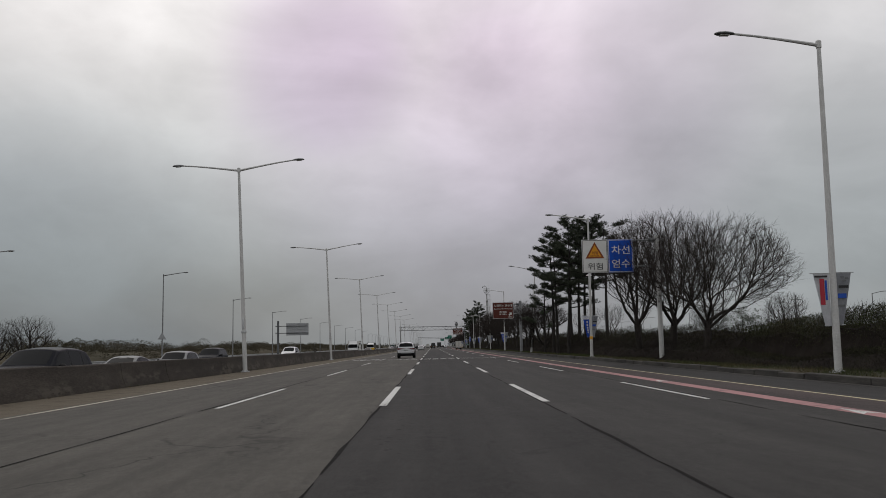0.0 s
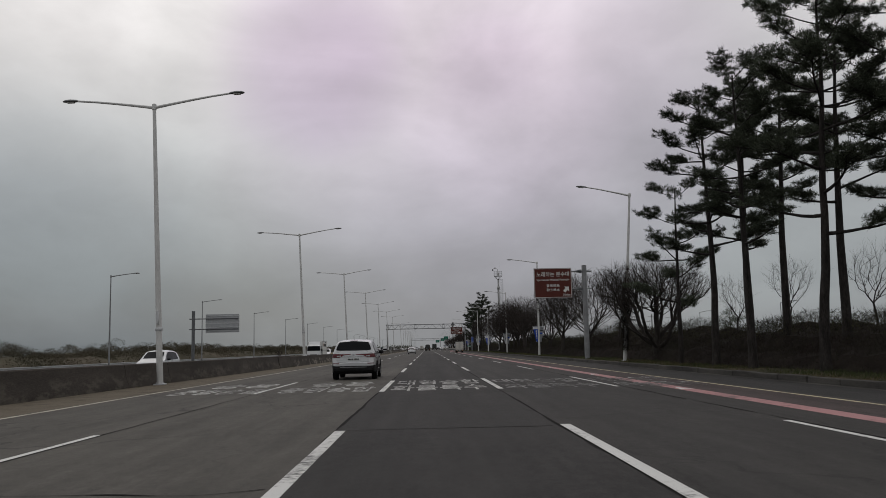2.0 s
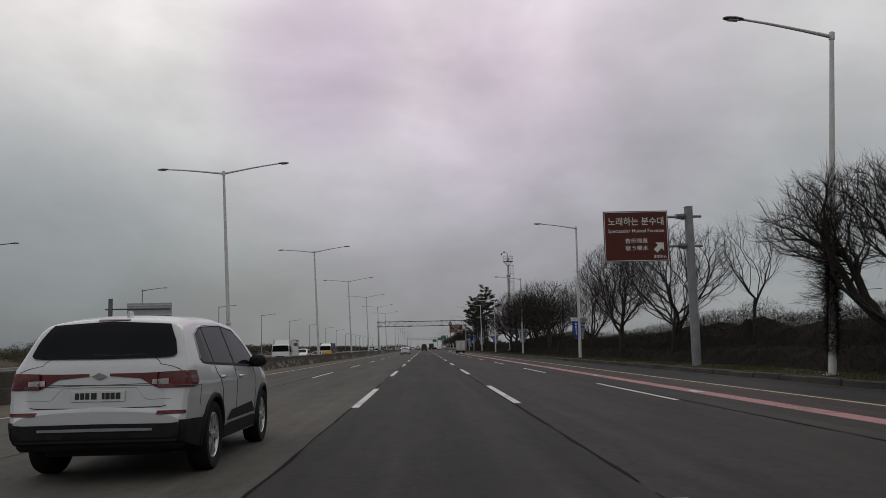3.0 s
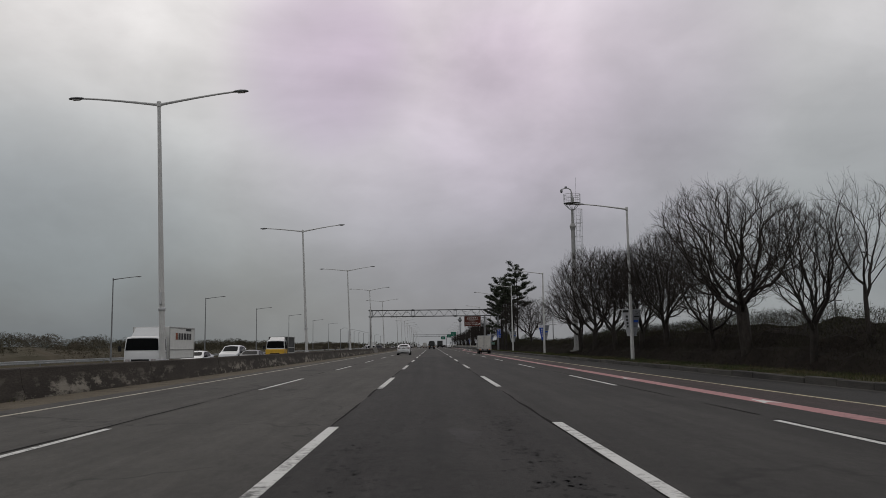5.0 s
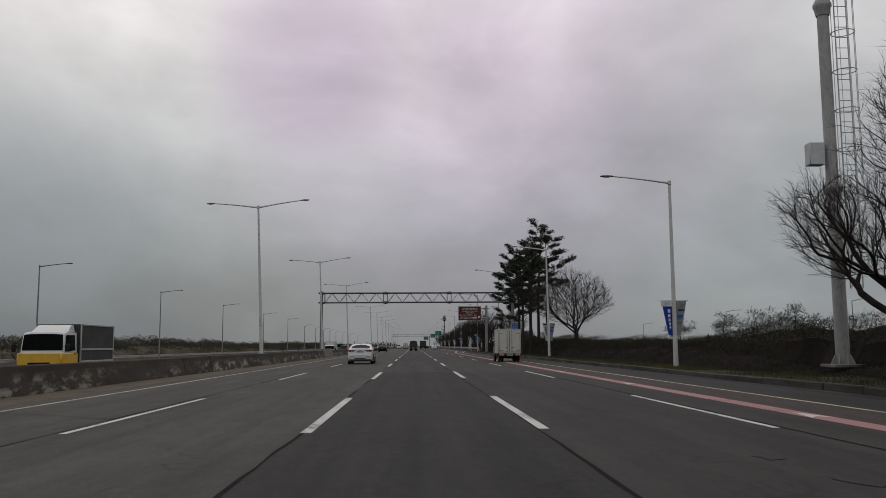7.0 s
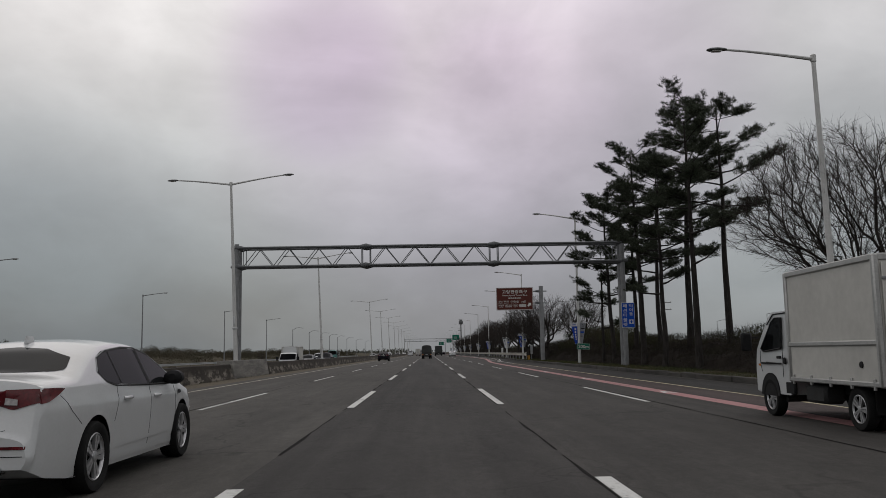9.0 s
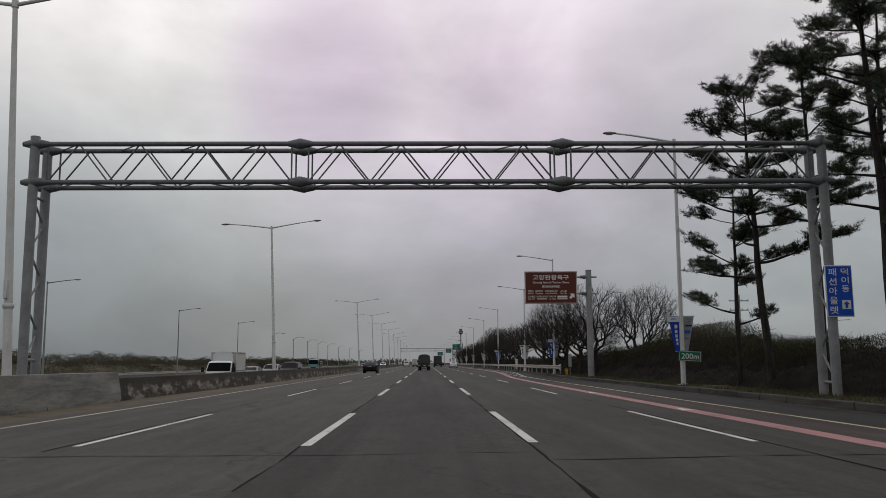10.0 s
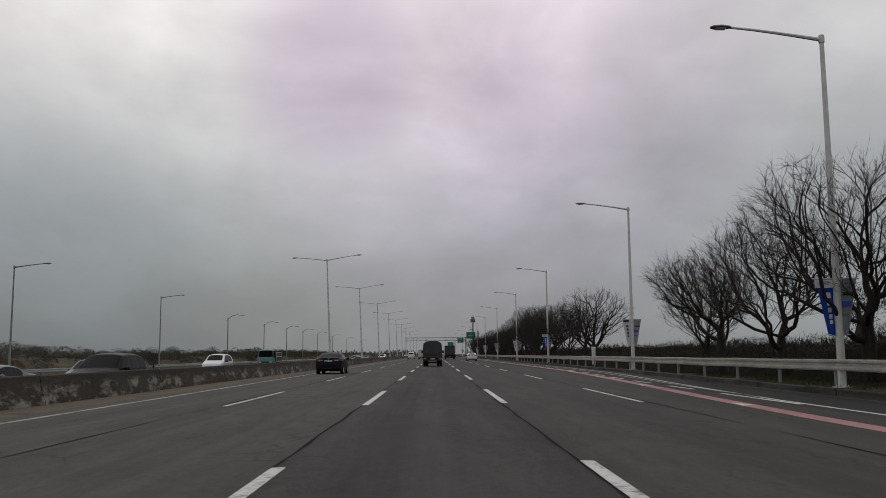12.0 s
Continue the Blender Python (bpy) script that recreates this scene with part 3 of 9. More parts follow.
road_right_on = strip("road_right_ahead", 2.33, 9.12, 0.0, M_ROAD_MID, "grey asphalt lanes with wheel tracks", y0=JOINT)
bm = bmesh.new()
ys = np.concatenate([[-120.0], np.arange(-80, 320, 40.0), np.arange(325, 405, 5.0), [500.0, ROAD_END]])
rows = [[bm.verts.new((x, y, z)) for x, z in ((9.12, -0.07), (9.12, -0.004), (float(kerb_x(y)) - 0.1, -0.004), (float(kerb_x(y)) - 0.1, -0.07))] for y in ys]
for a, b in zip(rows, rows[1:]):
    for k in range(3):
        bm.faces.new((a[k + 1], a[k], b[k], b[k + 1]))
shoulder = tagged(part("shoulder", bm, M_ROAD_EDGE, angle=0), "nearly black asphalt hard shoulder beside the kerb", "shoulder", kind="structure")
gutter = strip("gutter", -11.2, -8.45, -0.006, M_GRIT, "sandy grit drifted along the median barrier", category="gutter")
# the other carriageway lies a step lower
LOW = -0.42
road_opposite = strip("road_opposite", -32.6, -11.65, LOW, M_ROAD_OLD, "opposite carriageway of old grey asphalt")

# sealed joints between the paving strips
for x, w, seed in ((-1.13, 0.020, 1), (2.33, 0.021, 2), (-4.78, 0.017, 4), (5.98, 0.017, 6)):
    bm = bmesh.new()
    ys = np.arange(-20, 520, 0.5)
    xs = x + 0.018 * hash_wave(ys, seed, 2.3) + 0.012 * hash_wave(ys, seed + 9, 0.7)
    ws = w * (1 + 0.75 * hash_wave(ys, seed + 20, 1.3))
    row = [[bm.verts.new((xx + s * ww, yy, 0.0055)) for s in (-1, 1)] for xx, yy, ww in zip(xs, ys, ws)]
    for k, (a, b) in enumerate(zip(row, row[1:])):
        if ws[k] > w * 0.45:
            bm.faces.new((a[0], a[1], b[1], b[0]))
    part("tar_seam", bm, M_TAR, road, "thin black tar seam", 0)

# crosswise repair joints, worn tar lines
for x0, x1, y, bend in ((-8.0, -1.2, 61.0, 0.5), (-1.0, 2.2, 66.5, 0.1), (-7.9, 2.2, 277.0, 0.25), (2.4, 8.9, 276.2, 0.2), (-1.0, 2.2, 309.5, 0.1)):
    bm = bmesh.new()
    xs = np.linspace(x0, x1, 40)
    ys = y + bend * hash_wave(xs, y, 0.9) * 0.35 + bend * hash_wave(xs, y + 3, 2.9)
    row = [[bm.verts.new((xx, yy + s * 0.014 * (1.2 + hash_wave(xx, y + 7, 0.5)), 0.006)) for s in (-1, 1)] for xx, yy in zip(xs, ys)]
    for a, b in zip(row, row[1:]):
        bm.faces.new((a[0], b[0], b[1], a[1]))
    part("repair_joint", bm, M_TAR, road, "thin black tar repair", 0)

# small dark patches of fresh asphalt
for x, y, a, b in ((4.62, 193.4, 0.22, 0.5), (3.1, 188.4, 0.10, 0.2), (1.75, 263.8, 0.30, 0.25), (-0.42, 22.0, 0.34, 0.35), (0.35, 295.0, 0.28, 0.35), (4.4, 195.0, 0.15, 0.3), (1.2, 40.0, 0.2, 0.5), (3.6, 120.0, 0.25, 0.5), (0.9, 145.0, 0.2, 0.9)):
    bm = bmesh.new()
    rim = [bm.verts.new((x + a * math.cos(t) * (1 + 0.35 * math.sin(3.1 * t + y)), y + b * math.sin(t) * (1 + 0.3 * math.cos(2.3 * t + x)), 0.0062)) for t in np.linspace(0, 2 * math.pi, 22)[:-1]]
    bm.faces.new(rim)
    part("asphalt_patch", bm, M_ROAD_PATCH, road, "small dark asphalt patch", 0)

# stones plucked out of the surface along the wheel tracks leave dark pits
pit = random.Random(17)
bm = bmesh.new()
for x, wide, y0, y1, n in ((1.55, 0.20, 138, 148, 420), (1.75, 0.16, 146, 160, 160), (-0.35, 0.22, 137, 144, 170), (0.1, 0.5, 140, 150, 60), (1.5, 0.22, 128, 138, 200), (-0.4, 0.25, 10, 24, 120), (1.4, 0.25, 255, 266, 90)):
    for _ in range(n):
        px, py = pit.gauss(x, wide), pit.uniform(y0, y1)
        px += 0.10 * math.sin(py * 0.9) + 0.06 * math.sin(py * 2.7)
        r = pit.choice((0.012, 0.018, 0.03, 0.045)) * pit.uniform(0.7, 1.2)
        a0 = pit.uniform(0, 6.28)
        bm.faces.new([bm.verts.new((px + r * pit.uniform(0.5, 1.2) * math.cos(a0 + k * 1.047), py + 1.7 * r * pit.uniform(0.5, 1.2) * math.sin(a0 + k * 1.047), 0.0048)) for k in range(6)])
part("surface_pits", bm, M_PIT, road, "dark pits where stones broke out", 0, "stuff")

# lane dashes, eight metres long in every twenty
def slab(x0, x1, y0, y1, h=0.004):
    bm = bmesh.new()
    box(bm, ((x0 + x1) / 2, (y0 + y1) / 2, h / 2), (x1 - x0, y1 - y0, h))
    return bm


for x, start, w in ((-1.07, 18.1, 0.16), (2.43, 18.4, 0.16), (5.86, 18.2, 0.11), (-4.61, 18.3, 0.11)):
    first = part("lane_dash", slab(-w / 2, w / 2, 0, 8.3), M_WHITE, road, angle=0)
    first.location = (x, start - 20, 0.003)
    for k in range(0, 40):
        d = first.copy()
        scene.collection.objects.link(d)
        d.location = (x + (float(np.interp(start + 20 * k, [20, 36, 60, 85, 115], [0, -0.08, -0.24, -0.2, 0])) if x < -4 else 0), start + 20 * k, 0.003)
for x in (-14.2, -17.7, -21.2, -24.7):
    first = part("lane_dash", slab(-0.07, 0.07, 0, 8.0), M_WHITE, road_opposite, angle=0)
    first.location = (x, 5, LOW + 0.001)
    for k in range(1, 26):
        d = first.copy()
        scene.collection.objects.link(d)
        d.location = (x, 5 + 20 * k, LOW + 0.001)


def line(name, pts, w, mat, parent, z=0.004):
    bm = bmesh.new()
    ys = np.arange(pts[0][1], pts[-1][1] + 0.1, 4.0)
    xs = np.interp(ys, [p[1] for p in pts], [p[0] for p in pts])
    row = [[bm.verts.new((x + s * w / 2, y, z)) for s in (-1, 1)] for x, y in zip(xs, ys)]
    for a, b in zip(row, row[1:]):
        bm.faces.new((a[0], a[1], b[1], b[0]))
    return part(name, bm, mat, parent, angle=0)


line("edge_line", [(-8.2, -100), (-8.3, 80), (-7.7, 145), (-7.68, 1200)], 0.14, M_WHITE_EDGE, road_left)
line("edge_line", [(8.78, -100), (8.78, 60), (8.9, 150), (9.06, 300), (9.08, 326)], 0.12, M_YELLOW, road_right)
line("edge_line", [(9.08, 322), (9.2, 330), (9.35, 338), (9.85, 346), (10.7, 357), (11.5, 368), (11.9, 390), (11.9, 700)], 0.13, M_WHITE, shoulder)
line("edge_line", [(9.5, 340), (9.7, 346), (10.3, 357), (10.9, 368), (11.2, 390), (11.3, 500)], 0.10, M_WHITE_EDGE, shoulder)
GUIDE = [(7.17, -100), (7.17, 60), (7.32, 150), (7.48, 300), (7.5, 318), (7.72, 332), (8.0, 339), (8.5, 347), (8.9, 354), (9.4, 364), (9.9, 376), (10.1, 400), (10.1, 700)]
GUIDE_Y, GUIDE_X = [p[1] for p in GUIDE], [p[0] for p in GUIDE]
line("guide_line", GUIDE, 0.44, M_PINK, road_right)
# the outermost lane is tinted a dull red between the guide line and the edge line
bm = bmesh.new()
ys = np.arange(-100, 330, 10.0)
row = [[bm.verts.new((float(np.interp(y, GUIDE_Y, GUIDE_X)) + 0.22, y, 0.0025)), bm.verts.new((float(np.interp(y, [60, 150, 300], [8.72, 8.84, 9.0])), y, 0.0025))] for y in ys]
for a, b in zip(row, row[1:]):
    bm.faces.new((a[0], a[1], b[1], b[0]))
part("tinted_lane", bm, M_ROAD_RED, road_right, "asphalt with a worn dull red tint", 0)
bm = bmesh.new()
a = [bm.verts.new(p) for p in ((-0.20, 0, 0.006), (0, 1.3, 0.006), (0.20, 0, 0.006), (0, 0.3, 0.006))]
bm.faces.new((a[0], a[3], a[1]))
bm.faces.new((a[3], a[2], a[1]))
first = part("direction_mark", bm, M_WHITE, road_right, "small white chevron", 0)
first.location = (7.17, 13.8, 0)
for k in range(1, 40):
    y = 13.8 + 12.4 * k
    d = first.copy()
    scene.collection.objects.link(d)
    d.location = (float(np.interp(y, GUIDE_Y, GUIDE_X)), y, 0)
first = part("lane_dash", slab(-0.07, 0.07, 0, 3.0), M_WHITE, road_right, angle=0)
first.location = (9.15, 336.5, 0.003)
for k in range(2, 30):
    d = first.copy()
    scene.collection.objects.link(d)
    d.location = (float(np.interp(327 + 6 * k, [327, 342, 354, 370, 420], [9.0, 9.2, 9.4, 10.2, 10.6])), 327 + 6 * k, 0.003)

# words painted on the lanes
def road_words(words, x, y0, y1, width, mat, parent):
    lettering("road_lettering", words, width, y1 - y0, pose(x, (y0 + y1) / 2, 0.006), mat, parent, "worn white painted lane lettering")


road_words("대형승합", 0.68, 82.4, 86.0, 2.95, M_LETTER, road)
road_words("화물특수", 0.62, 78.3, 81.7, 2.95, M_LETTER, road)
road_words("승용", -2.75, 82.4, 85.8, 2.2, M_LETTER, road_left)
road_words("중형승합", -2.85, 78.4, 81.6, 2.9, M_LETTER, road_left)
road_words("승용", -6.2, 82.4, 85.6, 2.2, M_LETTER, road_left)
road_words("중형승합", -6.2, 78.5, 81.6, 2.8, M_LETTER, road_left)
road_words("대형승합", 4.1, 82.2, 85.4, 2.9, M_WHITE_WORN, road_right)
road_words("화물특수", 4.1, 78.3, 81.2, 2.9, M_WHITE_WORN, road_right)
road_words("대형승합", 7.4, 81.8, 85.0, 2.6, M_WHITE_WORN, road_right)
road_words("화물특수", 7.4, 78.0, 80.8, 2.6, M_WHITE_WORN, road_right)

# ---- median barrier: cast segments end to end ----
median = tagged(new("median_barrier"), "stained concrete median barrier in cast lengths", "barrier", kind="structure")
profile = [(-0.40, -0.56), (-0.38, 0.10), (-0.28, 0.34), (-0.20, 0.83), (-0.17, 0.86), (0.17, 0.86), (0.20, 0.83), (0.28, 0.34), (0.38, 0.10), (0.40, -0.05)]
SEG = 5.0
bm = bmesh.new()
rows = []
for y in (0.005, SEG / 3, 2 * SEG / 3, SEG - 0.005):
    rows.append([bm.verts.new((x, y, z)) for x, z in profile])
for a, b in zip(rows, rows[1:]):
    for k in range(len(profile) - 1):
        bm.faces.new((a[k], b[k], b[k + 1], a[k + 1]))
bm.faces.new(rows[0])
bm.faces.new(rows[-1][::-1])
bmesh.ops.recalc_face_normals(bm, faces=bm.faces)
seg0 = part("barrier_segment", bm, M_BARRIER_BLACK, median, "blackened concrete length", 25)
seg_pale = seg0.data.copy()
seg_pale.materials[0] = M_BARRIER
seg_pale.transform(Matrix.Diagonal((1, 1, 0.92, 1)))
seg0.location = (float(barrier_x(-20)), -20, 0)
for k in range(1, 140):
    y = -20 + SEG * k
    if 283 < y < 293:
        continue
    d = seg0.copy()
    scene.collection.objects.link(d)
    if y > 118:
        d.data = seg_pale
        d["label"] = "concrete length with pale scaled patches"
    turn = math.atan2(float(barrier_x(y) - barrier_x(y + SEG)), SEG)
    d.location = (float(barrier_x(y)) + random.uniform(-0.012, 0.012), y, random.uniform(-0.015, 0.01))
    d.rotation_euler = (0, 0, turn + radians(random.uniform(-0.15, 0.15)))
bm = bmesh.new()
prism(bm, [(-0.55, -0.05), (-0.55, 0.1), (-0.4, 0.98), (0.4, 0.98), (0.55, 0.1), (0.55, -0.05)], 285.02, 294.98)
bmesh.ops.recalc_face_normals(bm, faces=bm.faces)
ped = part("footing_segment", bm, M_PATCH, median, "pale newer concrete round the gantry foot", 25)
ped.location = (-10.4, 0, 0)
bm = bmesh.new()
prism(bm, [(-0.40, -0.05), (-0.22, 0.30), (-0.12, 0.83), (0.12, 0.83), (0.22, 0.30), (0.40, -0.05)], 675, 1400)
bmesh.ops.recalc_face_normals(bm, faces=bm.faces)
part("barrier_segment", bm, M_BARRIER, median, angle=25).location = (-10.25, 0, 0)

# ---- kerb stones ----
kerb = tagged(new("kerb"), "row of grey kerb stones with open joints", "kerb", kind="structure")
bm = bmesh.new()
box(bm, (0, 0.99, 0.03), (0.22, 1.965, 0.34), 0.02)
k0 = part("kerb_stone", bm, M_KERB, kerb, angle=30)
k0.location = (11.46, -20, 0)
for k in range(1, 220):
    d = k0.copy()
    scene.collection.objects.link(d)
    y = -20 + 2.0 * k
    d.location = (float(kerb_x(y)) + random.uniform(-0.02, 0.02), y, random.uniform(-0.03, 0.015))
    d.rotation_euler = (0, radians(random.uniform(-1.5, 1.5)), math.atan2(float(kerb_x(y) - kerb_x(y + 2)), 2) + radians(random.uniform(-0.4, 0.4)))
bm = bmesh.new()
box(bm, (12.6, 720, 0.06), (0.22, 600, 0.34))
part("kerb_stone", bm, M_KERB, kerb, angle=30)
# low concrete channel along the kerb
line("kerb_channel", [(11.2, -60), (11.2, 325), (11.36, 337), (11.74, 350), (12.19, 367), (12.34, 400), (12.34, 700)], 0.28, M_KERB, shoulder, 0.004)


# ---- street lamps ----
def arm(bm, side, length, rise, top, r=0.05):
    pts = [(side * length * t, 0, top + rise * (1 - (1 - t) ** 1.2) - 0.02) for t in (0, 0.12, 0.3, 0.5, 0.75, 1.0)]
    return tube(bm, pts, [r * 1.25, r * 1.15, r, r * 0.9, r * 0.8, r * 0.75], 8)


def lamp_head(side, x, z, parent):
    bm = bmesh.new()
    sec = [(0.0, 0.045, 0.035), (0.08, 0.10, 0.055), (0.30, 0.15, 0.075), (0.52, 0.13, 0.06), (0.62, 0.06, 0.03)]
    rings = []
    for along, w, h in sec:
        rings.append([bm.verts.new((x + side * (along - 0.08), w * math.cos(a), z + h * math.sin(a) * (1.0 if math.sin(a) > 0 else 0.6))) for a in [2 * math.pi * k / 12 for k in range(12)]])
    for a, b in zip(rings, rings[1:]):
        for k in range(12):
            bm.faces.new((a[k], a[(k + 1) % 12], b[(k + 1) % 12], b[k]))
    bm.faces.new(rings[0])
    bm.faces.new(rings[-1])
    bmesh.ops.recalc_face_normals(bm, faces=bm.faces)
    head = part("luminaire", bm, M_LAMP, parent, "dark lamp head")
    bm = bmesh.new()
    box(bm, (x + side * 0.24, 0, z - 0.045), (0.30, 0.17, 0.03), 0.01)
    part("lens", bm, M_SIGN_WHITE, head, "pale lamp glass")
    return head


def lamp_post(top, arms, base=0.11, label="", category="street lamp", group="", mat=None):
    mat = mat or M_POLE
    lamp = thing("street_lamp", label, category, group=group)
    bm = bmesh.new()
    tube(bm, [(0, 0, 0), (0, 0, 0.3), (0, 0, top * 0.5), (0, 0, top)], [base, base, base * 0.78, base * 0.55], 14)
    pole = part("pole", bm, mat, lamp)
    bm = bmesh.new()
    box(bm, (0, 0, 0.02), (0.42, 0.42, 0.05), 0.008)
    for a in range(4):
        box(bm, (0, 0, 0), (0.012, 0.34, 0.001), 0)
        tube(bm, [(0.16 * math.cos(a * math.pi / 2 + 0.78), 0.16 * math.sin(a * math.pi / 2 + 0.78), 0.03), (0.16 * math.cos(a * math.pi / 2 + 0.78), 0.16 * math.sin(a * math.pi / 2 + 0.78), 0.10)], 0.018, 6)
    part("base_plate", bm, M_GALV, lamp)
    bm = bmesh.new()
    lathe(bm, [(base * 0.58, top - 0.18), (base * 0.75, top - 0.16), (base * 0.75, top + 0.05), (base * 0.3, top + 0.09), (0.001, top + 0.1)], 14)
    part("arm_collar", bm, mat, lamp)
    for side, length, rise in arms:
        bm = bmesh.new()
        arm(bm, side, length, rise, top - 0.06)
        part("arm", bm, mat, lamp)
        lamp_head(side, side * length, top - 0.08 + rise, lamp)
    bm = bmesh.new()
    box(bm, (0.0, -base * 0.92, 0.95), (0.11, 0.03, 0.36), 0.006)
    part("access_door", bm, mat, pole)
    return lamp


double0 = lamp_post(10.65, ((-1, 3.2, 0.42), (1, 3.2, 0.42)), base=0.125, label="tall pale steel lamp post with two arms on the barrier", group="median lamps")
bm = bmesh.new()
lathe(bm, [(0.14, 2.0), (0.15, 2.02), (0.15, 2.10), (0.14, 2.12)], 14)
box(bm, (0.0, -0.16, 2.5), (0.10, 0.08, 0.5), 0.01)
part("bracket", bm, M_GALV, double0, "small clamped box")
MEDIAN_Y = [47.45, 87.55, 127.6, 167.7, 207.3, 247.1, 288.0, 328.0, 407.0, 446.0, 486.0, 526, 566, 606, 646, 700, 760, 830]
double0.matrix_basis = pose(-10.9, MEDIAN_Y[0] - 40, 0.82, 0, -2.2, 0)
for y in MEDIAN_Y:
    low = y < 100
    copy_thing(double0, pose(-10.45 + (0.03 if low else 0), y, 0.0 if low else 0.77, 0, -2.2, 0) @ Matrix.Diagonal((1, 1, 11.47 / 10.65 if low else 10.70 / 10.65, 1)))

single0 = lamp_post(10.15, ((-1, 2.75, 0.38),), base=0.115, label="pale steel lamp post with one arm behind the kerb", group="verge lamps")
# x, y, lean, height
VERGE = [(12.3, 25.7, 0.6, 10.55), (12.0, 64.0, 0.6, 10.7), (12.1, 104.0, 4.2, 10.35), (12.3, 144.4, 0.4, 10.25), (12.62, 184.5, -0.2, 9.52), (12.6, 224.6, 0.0, 8.9), (12.92, 263.3, -0.7, 10.1), (12.25, 302.9, 0.2, 11.4), (12.15, 340.7, 0.4, 10.45), (12.8, 368.8, 0.3, 10.2)]
VERGE += [(12.95, y, 0.0, 10.2) for y in (409.0, 444.4, 484.0, 524.0, 564.0, 604.0, 650.0, 700.0)]
single0.matrix_basis = pose(12.4, -14.0, 0.17)
verge_lamps = [copy_thing(single0, pose(x, y, 0.17, 0, lean, 0) @ Matrix.Diagonal((1, 1, (top - 0.17) / 10.15, 1))) for x, y, lean, top in VERGE]

far0 = lamp_post(9.4, ((1, 2.6, 0.3),), base=0.10, label="grey lamp post with one arm beyond the opposite carriageway", group="opposite lamps", mat=M_POLE_DARK)
far0.matrix_basis = pose(-35.2, 65.0, -0.5)
for y, top in ((108.0, 11.2), (146.0, 10.1), (188, 9.6), (228.3, 9.4), (267.4, 9.4), (306.5, 9.4), (345.8, 9.4), (389.0, 9.4), (428.0, 9.4)):
    copy_thing(far0, pose(-34.2 if y < 150 else -35.3, y, -0.5) @ Matrix.Diagonal((1, 1, (top + 0.2) / 9.4, 1)))


def old_lamp():
    lamp = thing("park_lamp", "dark lamp post with a curved arm and collar", "street lamp", group="dark park lamps")
    bm = bmesh.new()
    tube(bm, [(0, 0, 0), (0, 0, 0.6), (0, 0, 8.4)], [0.16, 0.11, 0.07], 10)
    part("pole", bm, M_LAMP, lamp)
    bm = bmesh.new()
    tube(bm, [(-0.25, 0, 7.9), (0.1, 0, 8.25), (0.8, 0, 8.75), (1.6, 0, 8.9), (2.4, 0, 8.75)], [0.03, 0.05, 0.05, 0.045, 0.04], 8)
    part("arm", bm, M_LAMP, lamp)
    lamp_head(1, 2.4, 8.72, lamp)
    return lamp


park0 = old_lamp()
park0.matrix_basis = pose(-35, 463, -0.5)
for y in (494, 521, 546, 574, 612, 660, 720):
    copy_thing(park0, pose(-35, y, -0.5))


# ---- banners on the verge lamps ----
def banner(side, cloth, bars, x, y, z):
    """A tapering cloth hung from a short arm on a lamp post; its lettering is shown as bars."""
    b = thing("street_banner", "tapering cloth street banner in white and blue" if cloth is M_CLOTH_BLUE else "tapering white cloth street banner with grey print", "banner", (x, y, z), group="street banners")
    bm = bmesh.new()
    grid = []
    for i in range(9):
        t = i / 8
        w = 0.50 * (1 - t) + 0.19 * t
        grid.append([bm.verts.new((side * (0.09 + w * s), 0.03 * math.sin(5 * s + 3 * t) * (0.3 + t), -1.6 * t)) for s in (0, 0.25, 0.5, 0.75, 1.0)])
    for a, c in zip(grid, grid[1:]):
        for k in range(4):
            bm.faces.new((a[k], a[k + 1], c[k + 1], c[k]))
    bmesh.ops.solidify(bm, geom=bm.faces[:], thickness=0.006)
    sheet = part("cloth", bm, cloth, b)
    bm = bmesh.new()
    tube(bm, [(0, 0, 0.02), (side * 0.68, 0, 0.02)], 0.014, 6)
    tube(bm, [(0, 0, -1.58), (side * 0.32, 0, -1.58)], 0.012, 6)
    part("rod", bm, M_GALV, b)
    for name, mat, bx, bz, w, h in bars:
        bm = bmesh.new()
        box(bm, (side * bx, -0.042, bz), (w, 0.012, h))
        part(name, bm, mat, sheet)
    return b


BLUE_BARS = (("panel", M_CLOTH_WHITE, 0.36, -0.13, 0.52, 0.24), ("print_bar", M_CLOTH_BLUE, 0.34, -0.12, 0.26, 0.10), ("print_bar", M_CLOTH_WHITE, 0.25, -0.46, 0.12, 0.16), ("print_bar", M_CLOTH_WHITE, 0.25, -0.68, 0.11, 0.14), ("print_bar", M_CLOTH_WHITE, 0.24, -0.88, 0.10, 0.13), ("print_bar", M_CLOTH_WHITE, 0.22, -1.06, 0.09, 0.12), ("print_bar", M_CLOTH_WHITE, 0.21, -1.22, 0.08, 0.10))
WHITE_BARS = (("print_bar", M_LAMP, 0.30, -0.12, 0.10, 0.05), ("print_bar", M_LAMP, 0.44, -0.16, 0.10, 0.05), ("print_bar", M_LAMP, 0.36, -0.24, 0.10, 0.05), ("print_bar", M_INK, 0.32, -0.42, 0.30, 0.08), ("print_bar", M_CLOTH_BLUE, 0.26, -0.70, 0.26, 0.14), ("print_bar", M_LAMP, 0.22, -1.0, 0.2, 0.06))
RED_BARS = (("panel", M_CLOTH_RED, 0.34, -0.55, 0.14, 0.8), ("print_bar", M_CLOTH_BLUE, 0.22, -0.5, 0.06, 0.6), ("print_bar", M_INK, 0.36, -0.08, 0.4, 0.06))
